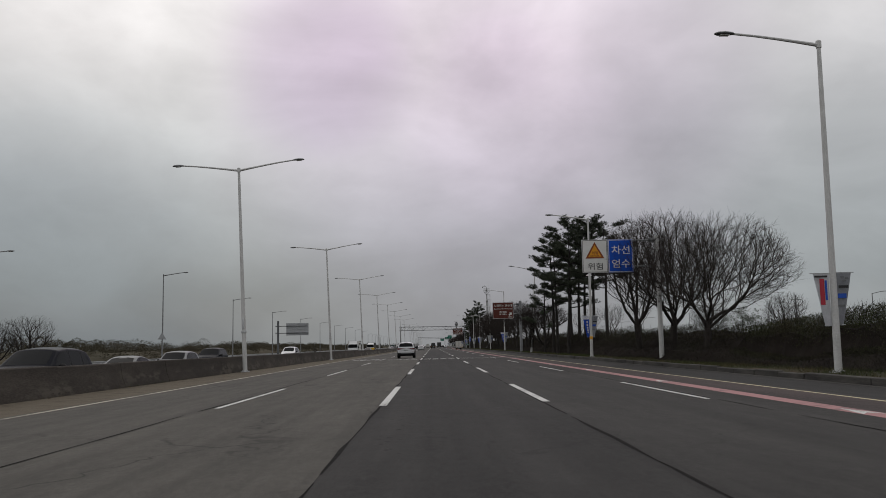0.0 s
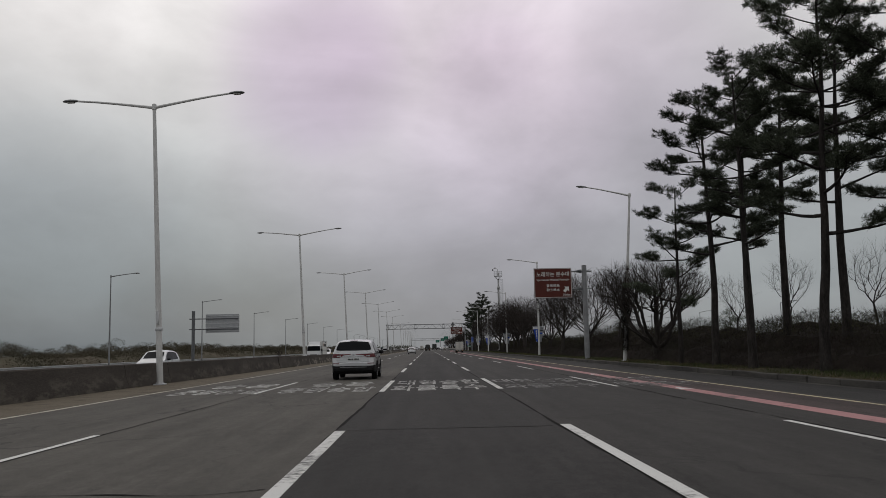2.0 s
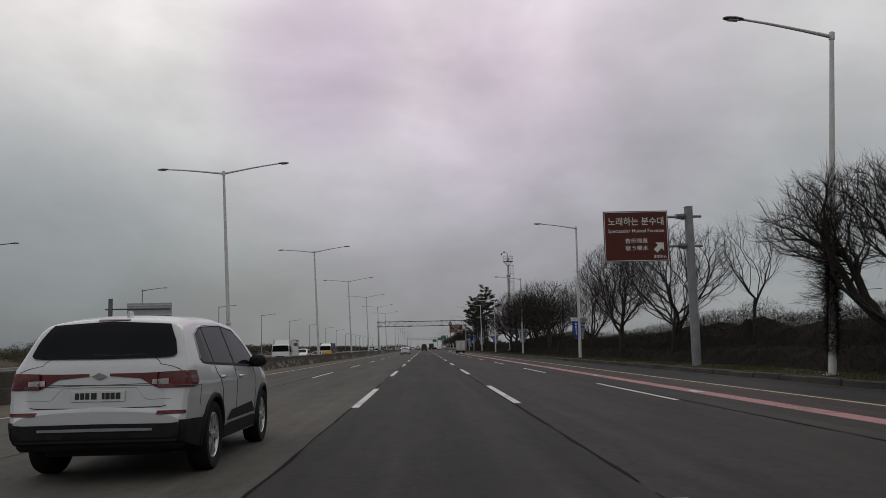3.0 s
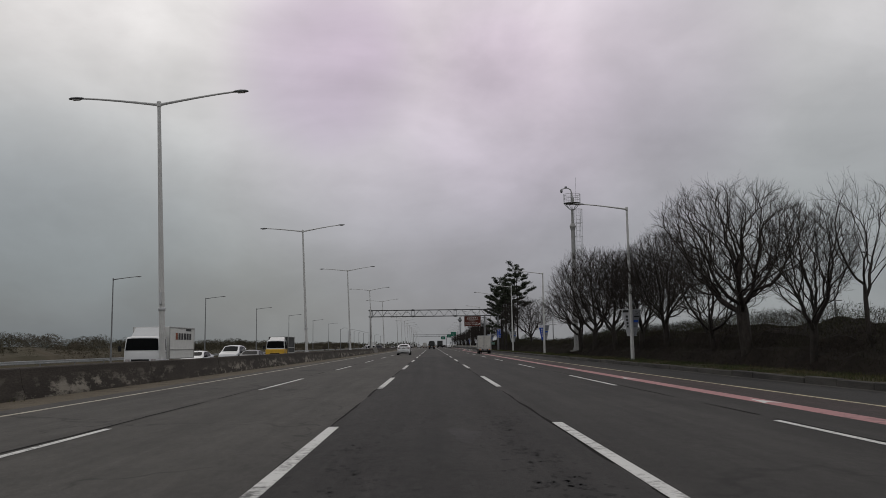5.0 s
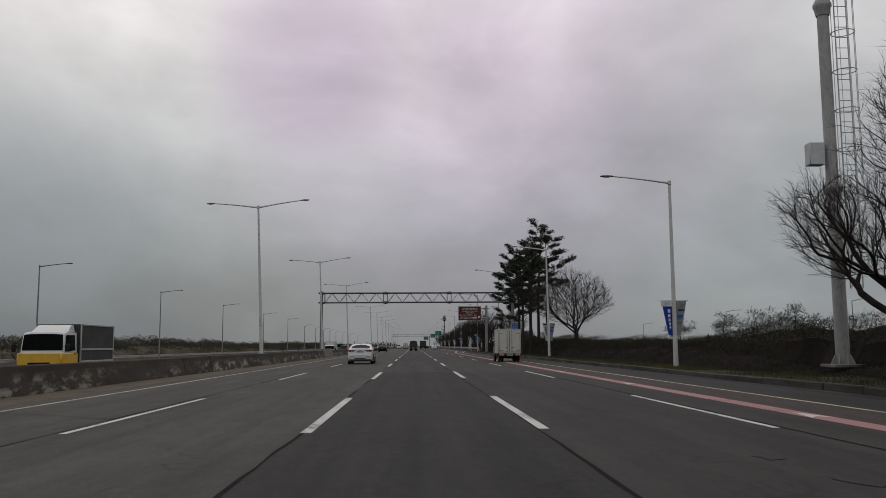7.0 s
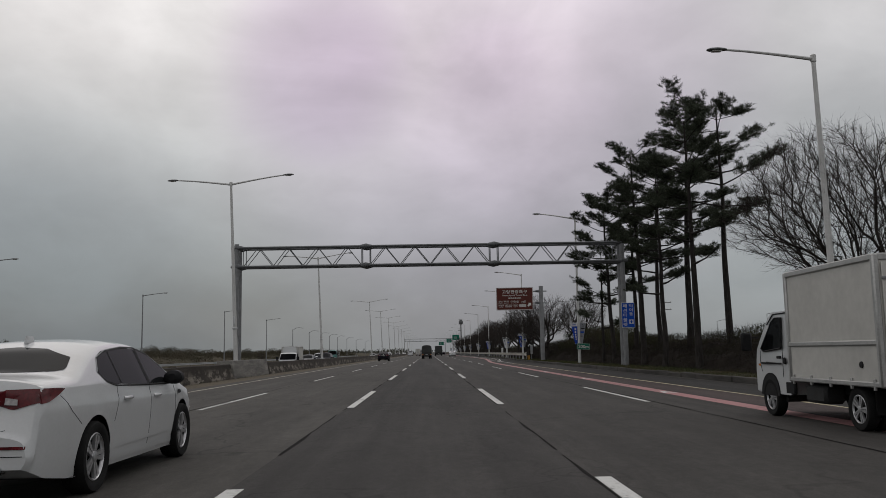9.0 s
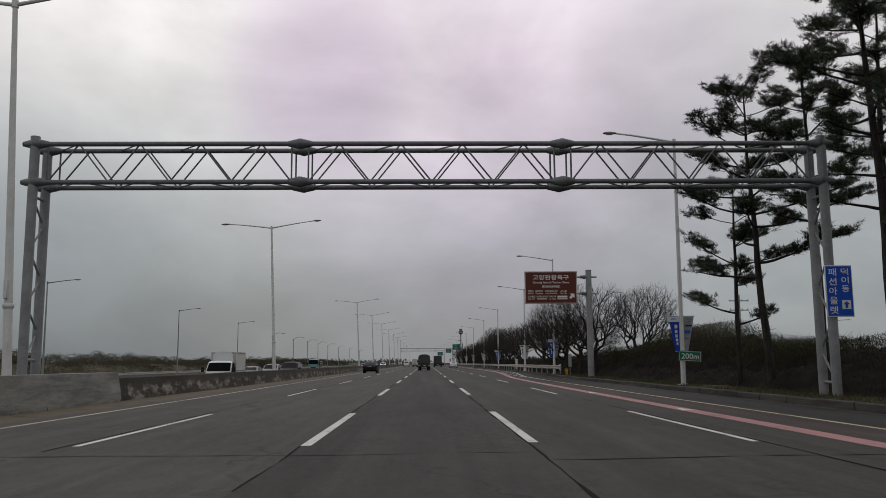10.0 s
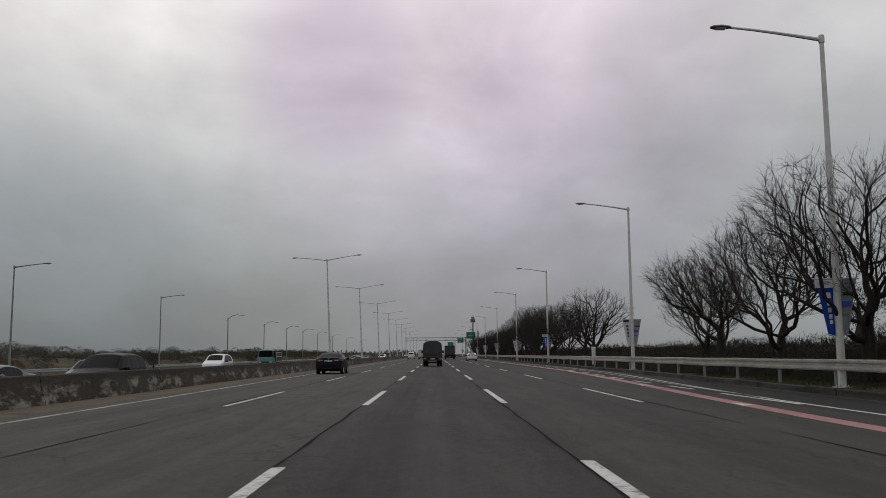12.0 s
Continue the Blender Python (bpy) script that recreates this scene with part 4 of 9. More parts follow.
BLACK_BARS = (("print_bar", M_INK, 0.34, -0.10, 0.36, 0.14), ("print_bar", M_INK, 0.28, -0.42, 0.14, 0.13), ("print_bar", M_INK, 0.27, -0.62, 0.13, 0.13), ("print_bar", M_INK, 0.25, -0.82, 0.12, 0.13), ("print_bar", M_INK, 0.24, -1.02, 0.1, 0.12))
blue0 = banner(-1, M_CLOTH_BLUE, BLUE_BARS, 12.0, 64.0, 3.25)
white0 = banner(1, M_CLOTH_PALE, WHITE_BARS, 12.0, 64.0, 3.25)
banner(-1, M_CLOTH_WHITE, RED_BARS, 12.3, 25.7, 3.2)
copy_thing(white0, pose(12.3, 25.7, 3.22, 0, 0, 0))
black0 = banner(-1, M_CLOTH_WHITE, BLACK_BARS, 12.62, 184.5, 3.25)
for x, y, lean, top in VERGE[3:]:
    if y == 184.5:
        pass
    elif y in (144.4, 224.6, 302.9, 340.7, 409.0):
        copy_thing(blue0, pose(x, y, 3.25))
    else:
        copy_thing(black0, pose(x, y, 3.25))
    copy_thing(white0, pose(x, y, 3.25))
# amber reflective band on one post
bm = bmesh.new()
lathe(bm, [(0.118, 1.30), (0.124, 1.31), (0.124, 1.49), (0.118, 1.50)], 16)
part("reflective_band", bm, M_BAND, verge_lamps[1], "amber reflective band")


# ---- road signs on arms ----
def sign_post(name, label, x, y, height, r, arms, board_x0):
    s = thing(name, label, "road sign", (x, y, 0.18))
    bm = bmesh.new()
    tube(bm, [(0, 0, 0), (0, 0, height)], [r, r * 0.92], 16)
    post = part("post", bm, M_POLE_DARK if r > 0.15 else M_POLE, s)
    bm = bmesh.new()
    lathe(bm, [(r * 0.95, height - 0.02), (r * 1.0, height), (r * 0.6, height + 0.03), (0.001, height + 0.035)], 16)
    part("cap", bm, M_POLE_DARK, post)
    for z in arms:
        bm = bmesh.new()
        tube(bm, [(r + 0.35, 0.0, z), (board_x0, 0.0, z)], 0.06, 10)
        a = part("arm", bm, M_POLE_DARK, s)
        bm = bmesh.new()
        # stiffened flange where the arm meets the post
        tube(bm, [(-r - 0.30, 0, z), (-r - 0.16, 0, z), (-r - 0.02, 0, z)], [0.075, 0.13, 0.15], 8)
        for k in range(3):
            box(bm, (-r - 0.2, 0, z + (k - 1) * 0.09), (0.4, 0.2, 0.014))
        part("flange", bm, M_TRUSS, a)
    return s


def board(s, x0, x1, z0, z1, mat, name="board", border=None, y=-0.14, label=""):
    bm = bmesh.new()
    box(bm, ((x0 + x1) / 2, y + 0.02, (z0 + z1) / 2), (x1 - x0, 0.04, z1 - z0), 0.008)
    b = part(name, bm, M_SIGN_BACK, s, label)
    bm = bmesh.new()
    box(bm, ((x0 + x1) / 2, y - 0.003, (z0 + z1) / 2), (x1 - x0 - 0.03, 0.006, z1 - z0 - 0.03))
    part("face", bm, mat, b)
    if border:
        t, g = 0.025, 0.05
        for bx, bz, w, h in (((x0 + x1) / 2, z1 - g, x1 - x0 - 2 * g, t), ((x0 + x1) / 2, z0 + g, x1 - x0 - 2 * g, t), (x0 + g, (z0 + z1) / 2, t, z1 - z0 - 2 * g), (x1 - g, (z0 + z1) / 2, t, z1 - z0 - 2 * g)):
            bm = bmesh.new()
            box(bm, (bx, y - 0.008, bz), (w, 0.004, h))
            part("border", bm, border, b)
    bm = bmesh.new()
    for z in (z0 + (z1 - z0) * 0.22, z0 + (z1 - z0) * 0.78):
        box(bm, ((x0 + x1) / 2, y + 0.07, z), (x1 - x0 - 0.1, 0.05, 0.08), 0.006)
    part("rail", bm, M_GALV, b)
    return b


FACE = pose(0, 0, 0, 90)


def sign_words(b, words, x, z, w, h, mat, y=-0.152):
    lettering("lettering", words, w, h, pose(x, y, z) @ FACE, mat, b, "sign lettering")


def sign_bar(b, x, z, w, h, mat, y=-0.150):
    bm = bmesh.new()
    box(bm, (x, y, z), (w, 0.004, h))
    part("print_bar", bm, mat, b)


def arrow(b, x, z, size, mat, angle=-45, y=-0.150):
    pts = [(0, 0.5), (0.5, 0.02), (0.2, 0.02), (0.2, -0.5), (-0.2, -0.5), (-0.2, 0.02), (-0.5, 0.02)]
    a = radians(angle)
    bm = bmesh.new()
    out = [(x + size * (px * math.cos(a) - pz * math.sin(a)), z + size * (px * math.sin(a) + pz * math.cos(a))) for px, pz in pts]
    prism(bm, out, y - 0.003, y + 0.001)
    bmesh.ops.recalc_face_normals(bm, faces=bm.faces)
    part("arrow", bm, mat, b)


# danger and keep-lane boards
s1 = sign_post("danger_sign", "white danger board and blue lane board on a steel mast arm", 13.2, 48.8, 7.2, 0.14, (5.45, 6.95), -4.3)
b = board(s1, -4.42, -2.92, 5.08, 7.02, M_SIGN_WHITE, border=M_INK, label="white danger board")
bm = bmesh.new()
prism(bm, [(-4.22, 5.92), (-3.12, 5.92), (-3.67, 6.88)], -0.156, -0.148)
bmesh.ops.recalc_face_normals(bm, faces=bm.faces)
part("triangle", bm, M_SIGN_RED, b, "dark red-brown warning triangle")
bm = bmesh.new()
prism(bm, [(-4.05, 6.02), (-3.29, 6.02), (-3.67, 6.70)], -0.162, -0.157)
bmesh.ops.recalc_face_normals(bm, faces=bm.faces)
part("triangle", bm, M_SIGN_YELLOW, b, "amber triangle")
sign_words(b, "위험", -3.67, 6.24, 0.36, 0.19, M_SIGN_RED, -0.166)
sign_words(b, "DANGER", -3.67, 6.08, 0.52, 0.08, M_SIGN_RED, -0.166)
sign_words(b, "위험", -3.67, 5.46, 0.86, 0.40, M_INK)
b = board(s1, -2.90, -1.44, 5.08, 7.02, M_SIGN_BLUE, border=M_SIGN_WHITE, label="blue lane board")
sign_words(b, "차선", -2.16, 6.40, 1.06, 0.50, M_SIGN_WHITE)
sign_words(b, "엄수", -2.16, 5.60, 1.06, 0.50, M_SIGN_WHITE)

# brown visitor sign for the fountain
s2 = sign_post("tourist_sign", "brown tourist direction board on a grey steel mast", 12.2, 116.4, 6.98, 0.20, (5.25, 6.55), -3.6)
b = board(s2, -3.83, -0.98, 4.58, 6.82, M_SIGN_BROWN, border=M_SIGN_WHITE, label="brown board")
sign_words(b, "노래하는 분수대", -2.40, 6.36, 2.45, 0.36, M_SIGN_WHITE)
sign_words(b, "Spectacular Musical Fountain", -2.40, 5.92, 2.45, 0.20, M_SIGN_WHITE)
sign_words(b, "音乐喷泉", -2.40, 5.50, 1.0, 0.22, M_SIGN_WHITE)
sign_words(b, "歌う噴水", -2.40, 5.18, 1.0, 0.22, M_SIGN_WHITE)
arrow(b, -1.40, 5.22, 0.52, M_SIGN_WHITE)
sign_words(b, "300m", -1.40, 4.80, 0.55, 0.14, M_SIGN_WHITE)

# brown tourist zone sign
s3 = sign_post("tourist_sign", "large brown tourist zone board on a thick grey mast", 12.52, 325.6, 7.65, 0.23, (5.95, 7.15), -4.5)
b = board(s3, -4.66, -0.86, 5.22, 7.56, M_SIGN_BROWN, border=M_SIGN_WHITE, label="brown board")
sign_words(b, "고양관광특구", -2.76, 7.12, 2.62, 0.36, M_SIGN_WHITE)
sign_words(b, "Goyang Special Tourist Zone", -2.76, 6.74, 2.62, 0.19, M_SIGN_WHITE)
sign_words(b, "高阳旅游特区", -2.76, 6.46, 1.3, 0.17, M_SIGN_WHITE)
for words, under, bx, w in (("킨텍스", "KINTEX", -4.22, 0.42), ("원마운트", "Onemount", -3.62, 0.56), ("아쿠아플라넷 일산", "Aqua planet Ilsan", -2.74, 0.90), ("소노캄", "Sono Calm", -1.86, 0.46)):
    sign_words(b, words, bx, 6.13, w, 0.15, M_SIGN_WHITE)
    sign_words(b, under, bx, 5.97, w * 0.95, 0.10, M_SIGN_WHITE)
for words, under, bx, w in (("호수공원", "Lake Park", -4.18, 0.52), ("노래하는 분수대", "", -3.42, 0.78), ("라페스타", "La Festa", -2.66, 0.52)):
    sign_words(b, words, bx, 5.74, w, 0.15, M_SIGN_WHITE)
    if under:
        sign_words(b, under, bx, 5.57, w * 0.85, 0.10, M_SIGN_WHITE)
    else:
        sign_bar(b, bx, 5.57, w * 0.9, 0.06, M_SIGN_WHITE)
sign_bar(b, -1.95, 5.73, 0.72, 0.13, M_SIGN_WHITE)
sign_bar(b, -1.95, 5.57, 0.72, 0.06, M_SIGN_WHITE)
arrow(b, -1.24, 5.78, 0.46, M_SIGN_WHITE)

# 200 m plate on a lamp post
p200 = thing("distance_plate", "green distance plate clamped to a lamp post", "road sign", (12.25, 302.9, 1.48))
bm = bmesh.new()
box(bm, (0.30, -0.14, 0), (1.02, 0.02, 0.46), 0.005, pose(0, 0, 0, 0, 3, 0))
pl = part("plate", bm, M_SIGN_GREEN, p200)
lettering("lettering", "200m", 0.78, 0.25, pose(0.30, -0.155, -0.02, 90, 0, 0) @ pose(0, 0, 0, 0, 0, -3), M_SIGN_WHITE, pl, "white lettering")
bm = bmesh.new()
for z in (-0.20, 0.20):
    box(bm, (0.30, -0.154, z), (0.96, 0.004, 0.014), 0, pose(0, 0, 0, 0, 3, 0))
for x in (-0.17, 0.77):
    box(bm, (x, -0.154, 0), (0.014, 0.004, 0.40), 0, pose(0, 0, 0, 0, 3, 0))
part("border", bm, M_SIGN_WHITE, pl)
bm = bmesh.new()
lathe(bm, [(0.11, -0.06), (0.125, -0.05), (0.125, 0.05), (0.11, 0.06)], 14)
part("clamp", bm, M_GALV, p200)

# back of a direction sign over the opposite carriageway
so = thing("overhead_sign", "grey back of an overhead board on a steel mast", "road sign", (-29.0, 160, -0.45))
bm = bmesh.new()
tube(bm, [(0, 0, 0), (0, 0, 6.9)], 0.2, 12)
part("post", bm, M_TRUSS, so)
bm = bmesh.new()
for z in (4.6, 5.9):
    tube(bm, [(-0.5, 0, z), (5.6, 0, z)], 0.07, 8)
part("arm", bm, M_TRUSS, so)
bm = bmesh.new()
box(bm, (3.6, 0.15, 5.3), (4.2, 0.06, 2.3), 0.01)
bo = part("board", bm, M_SIGN_BACK, so)
for k in range(5):
    bm = bmesh.new()
    box(bm, (3.6, 0.10, 4.35 + 0.47 * k), (4.2, 0.05, 0.07), 0.006)
    part("rail", bm, M_GALV, bo)
# triangular warning sign seen from behind on a far lamp
sw = thing("warning_sign", "triangular warning sign seen from behind on a far lamp post", "road sign", (-34.2, 108.0, 3.1))
bm = bmesh.new()
prism(bm, [(-0.55, -0.4), (0.55, -0.4), (0, 0.5)], -0.16, -0.13)
bmesh.ops.recalc_face_normals(bm, faces=bm.faces)
part("plate", bm, M_SIGN_BACK, sw)
bm = bmesh.new()
box(bm, (0, -0.11, -0.1), (0.5, 0.05, 0.06))
part("clamp", bm, M_GALV, sw)


# ---- gantry ----
def gantry(y, label, mat, x0=-10.85, x1=12.75):
    g = thing("sign_gantry", label, "gantry", (0, y, 0.0))
    zt, zb, hw = 7.77, 6.61, 0.42
    for x, foot in ((x0, 0.9), (x1, 0.1)):
        for dy in (-hw, hw):
            bm = bmesh.new()
            tube(bm, [(x, dy, foot), (x, dy, 8.0)], 0.14, 14)
            p = part("column", bm, M_POLE_DARK, g)
            bm = bmesh.new()
            box(bm, (x, dy, foot + 0.02), (0.5, 0.4, 0.05), 0.01)
            part("base_plate", bm, mat, p)
        bm = bmesh.new()
        zs = np.linspace(foot + 0.5, 6.2, 7)
        for k in range(6):
            s = -1 if k % 2 else 1
            tube(bm, [(x, -s * hw, zs[k]), (x, s * hw, zs[k + 1])], 0.035, 6)
        for z in (foot + 0.5, 6.2):
            tube(bm, [(x, -hw, z), (x, hw, z)], 0.045, 6)
        part("lattice", bm, M_POLE_DARK, g)
    for dy in (-hw, hw):
        for z in (zt, zb):
            bm = bmesh.new()
            tube(bm, [(x0 - 0.35, dy, z), (x1 + 0.35, dy, z)], 0.075, 10)
            part("chord", bm, mat, g)
    xs = [x0 + 0.4, x0 + (x1 - x0) / 3 - 0.25, x0 + (x1 - x0) / 3 + 0.25, x0 + 2 * (x1 - x0) / 3 - 0.25, x0 + 2 * (x1 - x0) / 3 + 0.25, x1 - 0.4]
    for i in (0, 2, 4):
        a, c = xs[i], xs[i + 1]
        n = 8
        for dy in (-hw, hw):
            for k in range(n):
                p0, p1 = a + (c - a) * k / n, a + (c - a) * (k + 1) / n
                bm = bmesh.new()
                tube(bm, [(p0, dy, zb if k % 2 == 0 else zt), (p1, dy, zt if k % 2 == 0 else zb)], 0.026, 6)
                part("diagonal", bm, mat, g)
            for e in (a, c):
                bm = bmesh.new()
                tube(bm, [(e, dy, zb), (e, dy, zt)], 0.028, 6)
                part("strut", bm, mat, g)
        for k in range(n):
            p0, p1 = a + (c - a) * k / n, a + (c - a) * (k + 1) / n
            for z in (zb, zt):
                if z == zt and k % 2:
                    continue
                bm = bmesh.new()
                tube(bm, [(p0, -hw if k % 2 else hw, z), (p1, hw if k % 2 else -hw, z)], 0.022, 6)
                part("diagonal", bm, mat, g)
    # bolted flange knots in the chords
    for x in (x0 + 0.05, x0 + (x1 - x0) / 3, x0 + 2 * (x1 - x0) / 3, x1 - 0.05):
        for dy in (-hw, hw):
            for z in (zt, zb):
                bm = bmesh.new()
                lathe(bm, [(0.08, -0.36), (0.09, -0.34), (0.155, -0.06), (0.165, -0.05), (0.165, 0.05), (0.155, 0.06), (0.09, 0.34), (0.08, 0.36)], 12, "x", (x, dy, z))
                part("flange", bm, mat, g)
    return g


gantry(290.1, "empty dark steel truss gantry spanning the lanes", M_TRUSS)
gantry(652.0, "distant empty truss gantry across the lanes", M_TRUSS)
# blue side sign on the gantry's outer columns
bs = thing("side_sign", "narrow blue board with white words on a gantry column", "road sign", (12.92, 289.5, 3.26))
bm = bmesh.new()
box(bm, (0, 0, 0), (0.80, 0.03, 1.52), 0.006)
bb = part("board", bm, M_SIGN_WHITE, bs)
bm = bmesh.new()
box(bm, (0, -0.018, 0), (0.75, 0.006, 1.46))
part("face", bm, M_SIGN_BLUE, bb)
for k, ch in enumerate("패션아울렛"):
    lettering("lettering", ch, 0.24, 0.22, pose(-0.19, -0.024, 0.56 - 0.28 * k, 90), M_SIGN_WHITE, bb)
for k, ch in enumerate("덕이동"):
    lettering("lettering", ch, 0.22, 0.20, pose(0.18, -0.024, 0.57 - 0.25 * k, 90), M_SIGN_WHITE, bb)
bm = bmesh.new()
box(bm, (0.18, -0.024, -0.40), (0.26, 0.004, 0.26))
part("panel", bm, M_SIGN_WHITE, bb)
arrow(bb, 0.18, -0.40, 0.2, M_SIGN_BLUE, 0, -0.028)
bm = bmesh.new()
for z in (-0.5, 0.5):
    box(bm, (-0.08, 0.03, z), (0.5, 0.04, 0.06))
part("clamp", bm, M_GALV, bs)

# ---- camera tower ----
tw = thing("camera_tower", "white steel camera tower with caged ladder and round platform", "tower", (13.85, 211.7, 0.55))
bm = bmesh.new()
tube(bm, [(0, 0, 0), (0, 0, 6.5), (0, 0, 11.6)], [0.215, 0.19, 0.18], 18)
tube(bm, [(0, 0, 11.75), (0, 0, 13.3)], [0.13, 0.12], 16)
pole = part("mast", bm, M_MAST, tw)
for z, r in ((5.6, 0.27), (11.65, 0.26)):
    bm = bmesh.new()
    lathe(bm, [(r * 0.8, z - 0.35), (r, z - 0.1), (r * 1.12, z - 0.04), (r * 1.12, z + 0.04), (r, z + 0.1), (r * 0.62, z + 0.3)], 18)
    part("joint", bm, M_MAST, pole)
for k in range(8):
    a = k * math.pi / 4
    bm = bmesh.new()
    out = [(0.2, 0.0), (0.36, 0.0), (0.36, 0.05), (0.24, 0.30), (0.2, 0.30)]
    prism(bm, out, -0.012, 0.012)
    bmesh.ops.transform(bm, matrix=pose(0, 0, 0.04, 0, 0, k * 45), verts=bm.verts[:])
    bmesh.ops.recalc_face_normals(bm, faces=bm.faces)
    part("gusset", bm, M_MAST, pole)
bm = bmesh.new()
box(bm, (0, 0, 0.0), (1.0, 1.0, 0.10), 0.02)
part("footing", bm, M_PATCH, tw, "pale concrete footing")
bm = bmesh.new()
lathe(bm, [(0.1, 13.83), (0.74, 13.83), (0.76, 13.84), (0.76, 13.88), (0.74, 13.89), (0.1, 13.89)], 24)
plat = part("platform", bm, M_POLE_DARK, tw)
for k in range(10):
    a = 2 * math.pi * (k + 0.5) / 10
    bm = bmesh.new()
    tube(bm, [(0.13 * math.cos(a), 0.13 * math.sin(a), 13.2), (0.42 * math.cos(a), 0.42 * math.sin(a), 13.45), (0.74 * math.cos(a), 0.74 * math.sin(a), 13.83)], 0.022, 6)
    part("rib", bm, M_GALV, plat)
for z, r in ((13.86, 0.78), (14.3, 0.78), (14.7, 0.78)):
    bm = bmesh.new()
    tube(bm, [(r * math.cos(a), r * math.sin(a), z) for a in np.linspace(0, 2 * math.pi, 25)], 0.022, 6)
    part("ring_rail", bm, M_GALV, plat)
for k in range(10):
    a = 2 * math.pi * k / 10
    bm = bmesh.new()
    tube(bm, [(0.78 * math.cos(a), 0.78 * math.sin(a), 13.84), (0.78 * math.cos(a), 0.78 * math.sin(a), 14.7)], 0.018, 6)
    part("baluster", bm, M_GALV, plat)
bm = bmesh.new()
tube(bm, [(0, 0, 13.8), (0, 0, 14.8), (-0.1, 0, 15.15), (-0.35, 0, 15.32), (-0.7, 0, 15.28), (-0.95, 0, 15.2)], [0.09, 0.07, 0.05, 0.05, 0.05, 0.04], 10)
ca = part("camera_arm", bm, M_MAST, tw)
bm = bmesh.new()
lathe(bm, [(0.05, 15.22), (0.11, 15.15), (0.13, 15.02), (0.11, 14.92), (0.05, 14.86), (0.001, 14.85)], 14, at=(-0.98, 0, 0))
part("dome_camera", bm, M_LAMP, ca, "dark dome camera")
bm = bmesh.new()
box(bm, (-0.55, 0, 15.42), (0.24, 0.12, 0.12), 0.02)
part("bullet_camera", bm, M_LAMP, ca, "small camera")
bm = bmesh.new()
tube(bm, [(0.42, 0.2, 13.8), (0.42, 0.2, 16.4)], 0.014, 6)
part("antenna", bm, M_GALV, tw)
bm = bmesh.new()
tube(bm, [(0.05, 0.15, 13.9), (0.05, 0.15, 14.4)], 0.16, 12)
part("siren", bm, M_MAST, tw)
bm = bmesh.new()
box(bm, (-0.52, 0, 6.7), (0.5, 0.36, 0.72), 0.02)
part("cabinet", bm, M_GALV, tw, "grey equipment box")
bm = bmesh.new()
for x in (0.33, 0.73):
    tube(bm, [(x, -0.1, 2.4), (x, -0.1, 13.3)], 0.022, 6)
lad = part("ladder", bm, M_GALV, tw)
for z in np.arange(2.5, 13.2, 0.35):
    bm = bmesh.new()
    tube(bm, [(0.33, -0.1, z), (0.73, -0.1, z)], 0.014, 5)
    part("rung", bm, M_GALV, lad)
for z in np.arange(3.0, 13.4, 1.28):
    bm = bmesh.new()
    tube(bm, [(0.53 + 0.36 * math.cos(a), -0.12 - 0.36 - 0.36 * math.sin(a) + 0.3, z) for a in np.linspace(0, 2 * math.pi, 17)], 0.016, 5)
    part("hoop", bm, M_GALV, lad)
for k in range(5):
    a = math.pi * k / 4
    bm = bmesh.new()
    tube(bm, [(0.53 + 0.36 * math.cos(a), -0.18 - 0.36 * math.sin(a), 3.0), (0.53 + 0.36 * math.cos(a), -0.18 - 0.36 * math.sin(a), 13.3)], 0.012, 5)
    part("cage_bar", bm, M_GALV, lad)

# ---- guard rails ----
def guard_rail(name, label, line_x, y0, y1, step, z, face, mat=None, foot=0.1):
    """A corrugated beam on posts, along the line that line_x gives for each y."""
    x0 = float(line_x(y0))
    g = thing(name, label, "guard rail", (x0, y0, foot))
    length = y1 - y0
    wave = [(0.0, -0.155), (0.035, -0.12), (0.035, -0.075), (-0.02, -0.03), (-0.02, 0.03), (0.035, 0.075), (0.035, 0.12), (0.0, 0.155)]
    bm = bmesh.new()
    n = max(2, int(length / 4))
    rows = []
    for i in range(n + 1):
        y = length * i / n
        dx = float(line_x(y0 + y)) - x0
        rows.append([bm.verts.new((dx + face * px + 0.012 * math.sin(y * 1.9), y, z + pz * 1.05 + 0.012 * math.sin(y * 0.7))) for px, pz in wave])
    for a, c in zip(rows, rows[1:]):
        for k in range(len(wave) - 1):
            bm.faces.new((a[k], a[k + 1], c[k + 1], c[k]))
    bmesh.ops.solidify(bm, geom=bm.faces[:], thickness=0.012)
    part("beam", bm, mat or M_GALV, g)
    bm = bmesh.new()
    tube(bm, [(-face * 0.09, 0.3, -0.1), (-face * 0.09, 0.3, z + 0.12)], 0.06, 8)
    p0 = part("post", bm, M_POLE_DARK, g)
    for k in range(1, int(length / step)):
        c = p0.copy()
        scene.collection.objects.link(c)
        c.location = (float(line_x(y0 + k * step)) - x0, k * step, 0)
    return g


gr = guard_rail("guard_rail", "galvanised steel guard rail behind the kerb", lambda y: np.interp(y, [336, 358, 368, 400], [12.02, 12.1, 12.55, 12.75]), 336.7, 620.0, 4.0, 0.72, -1, M_RAIL)
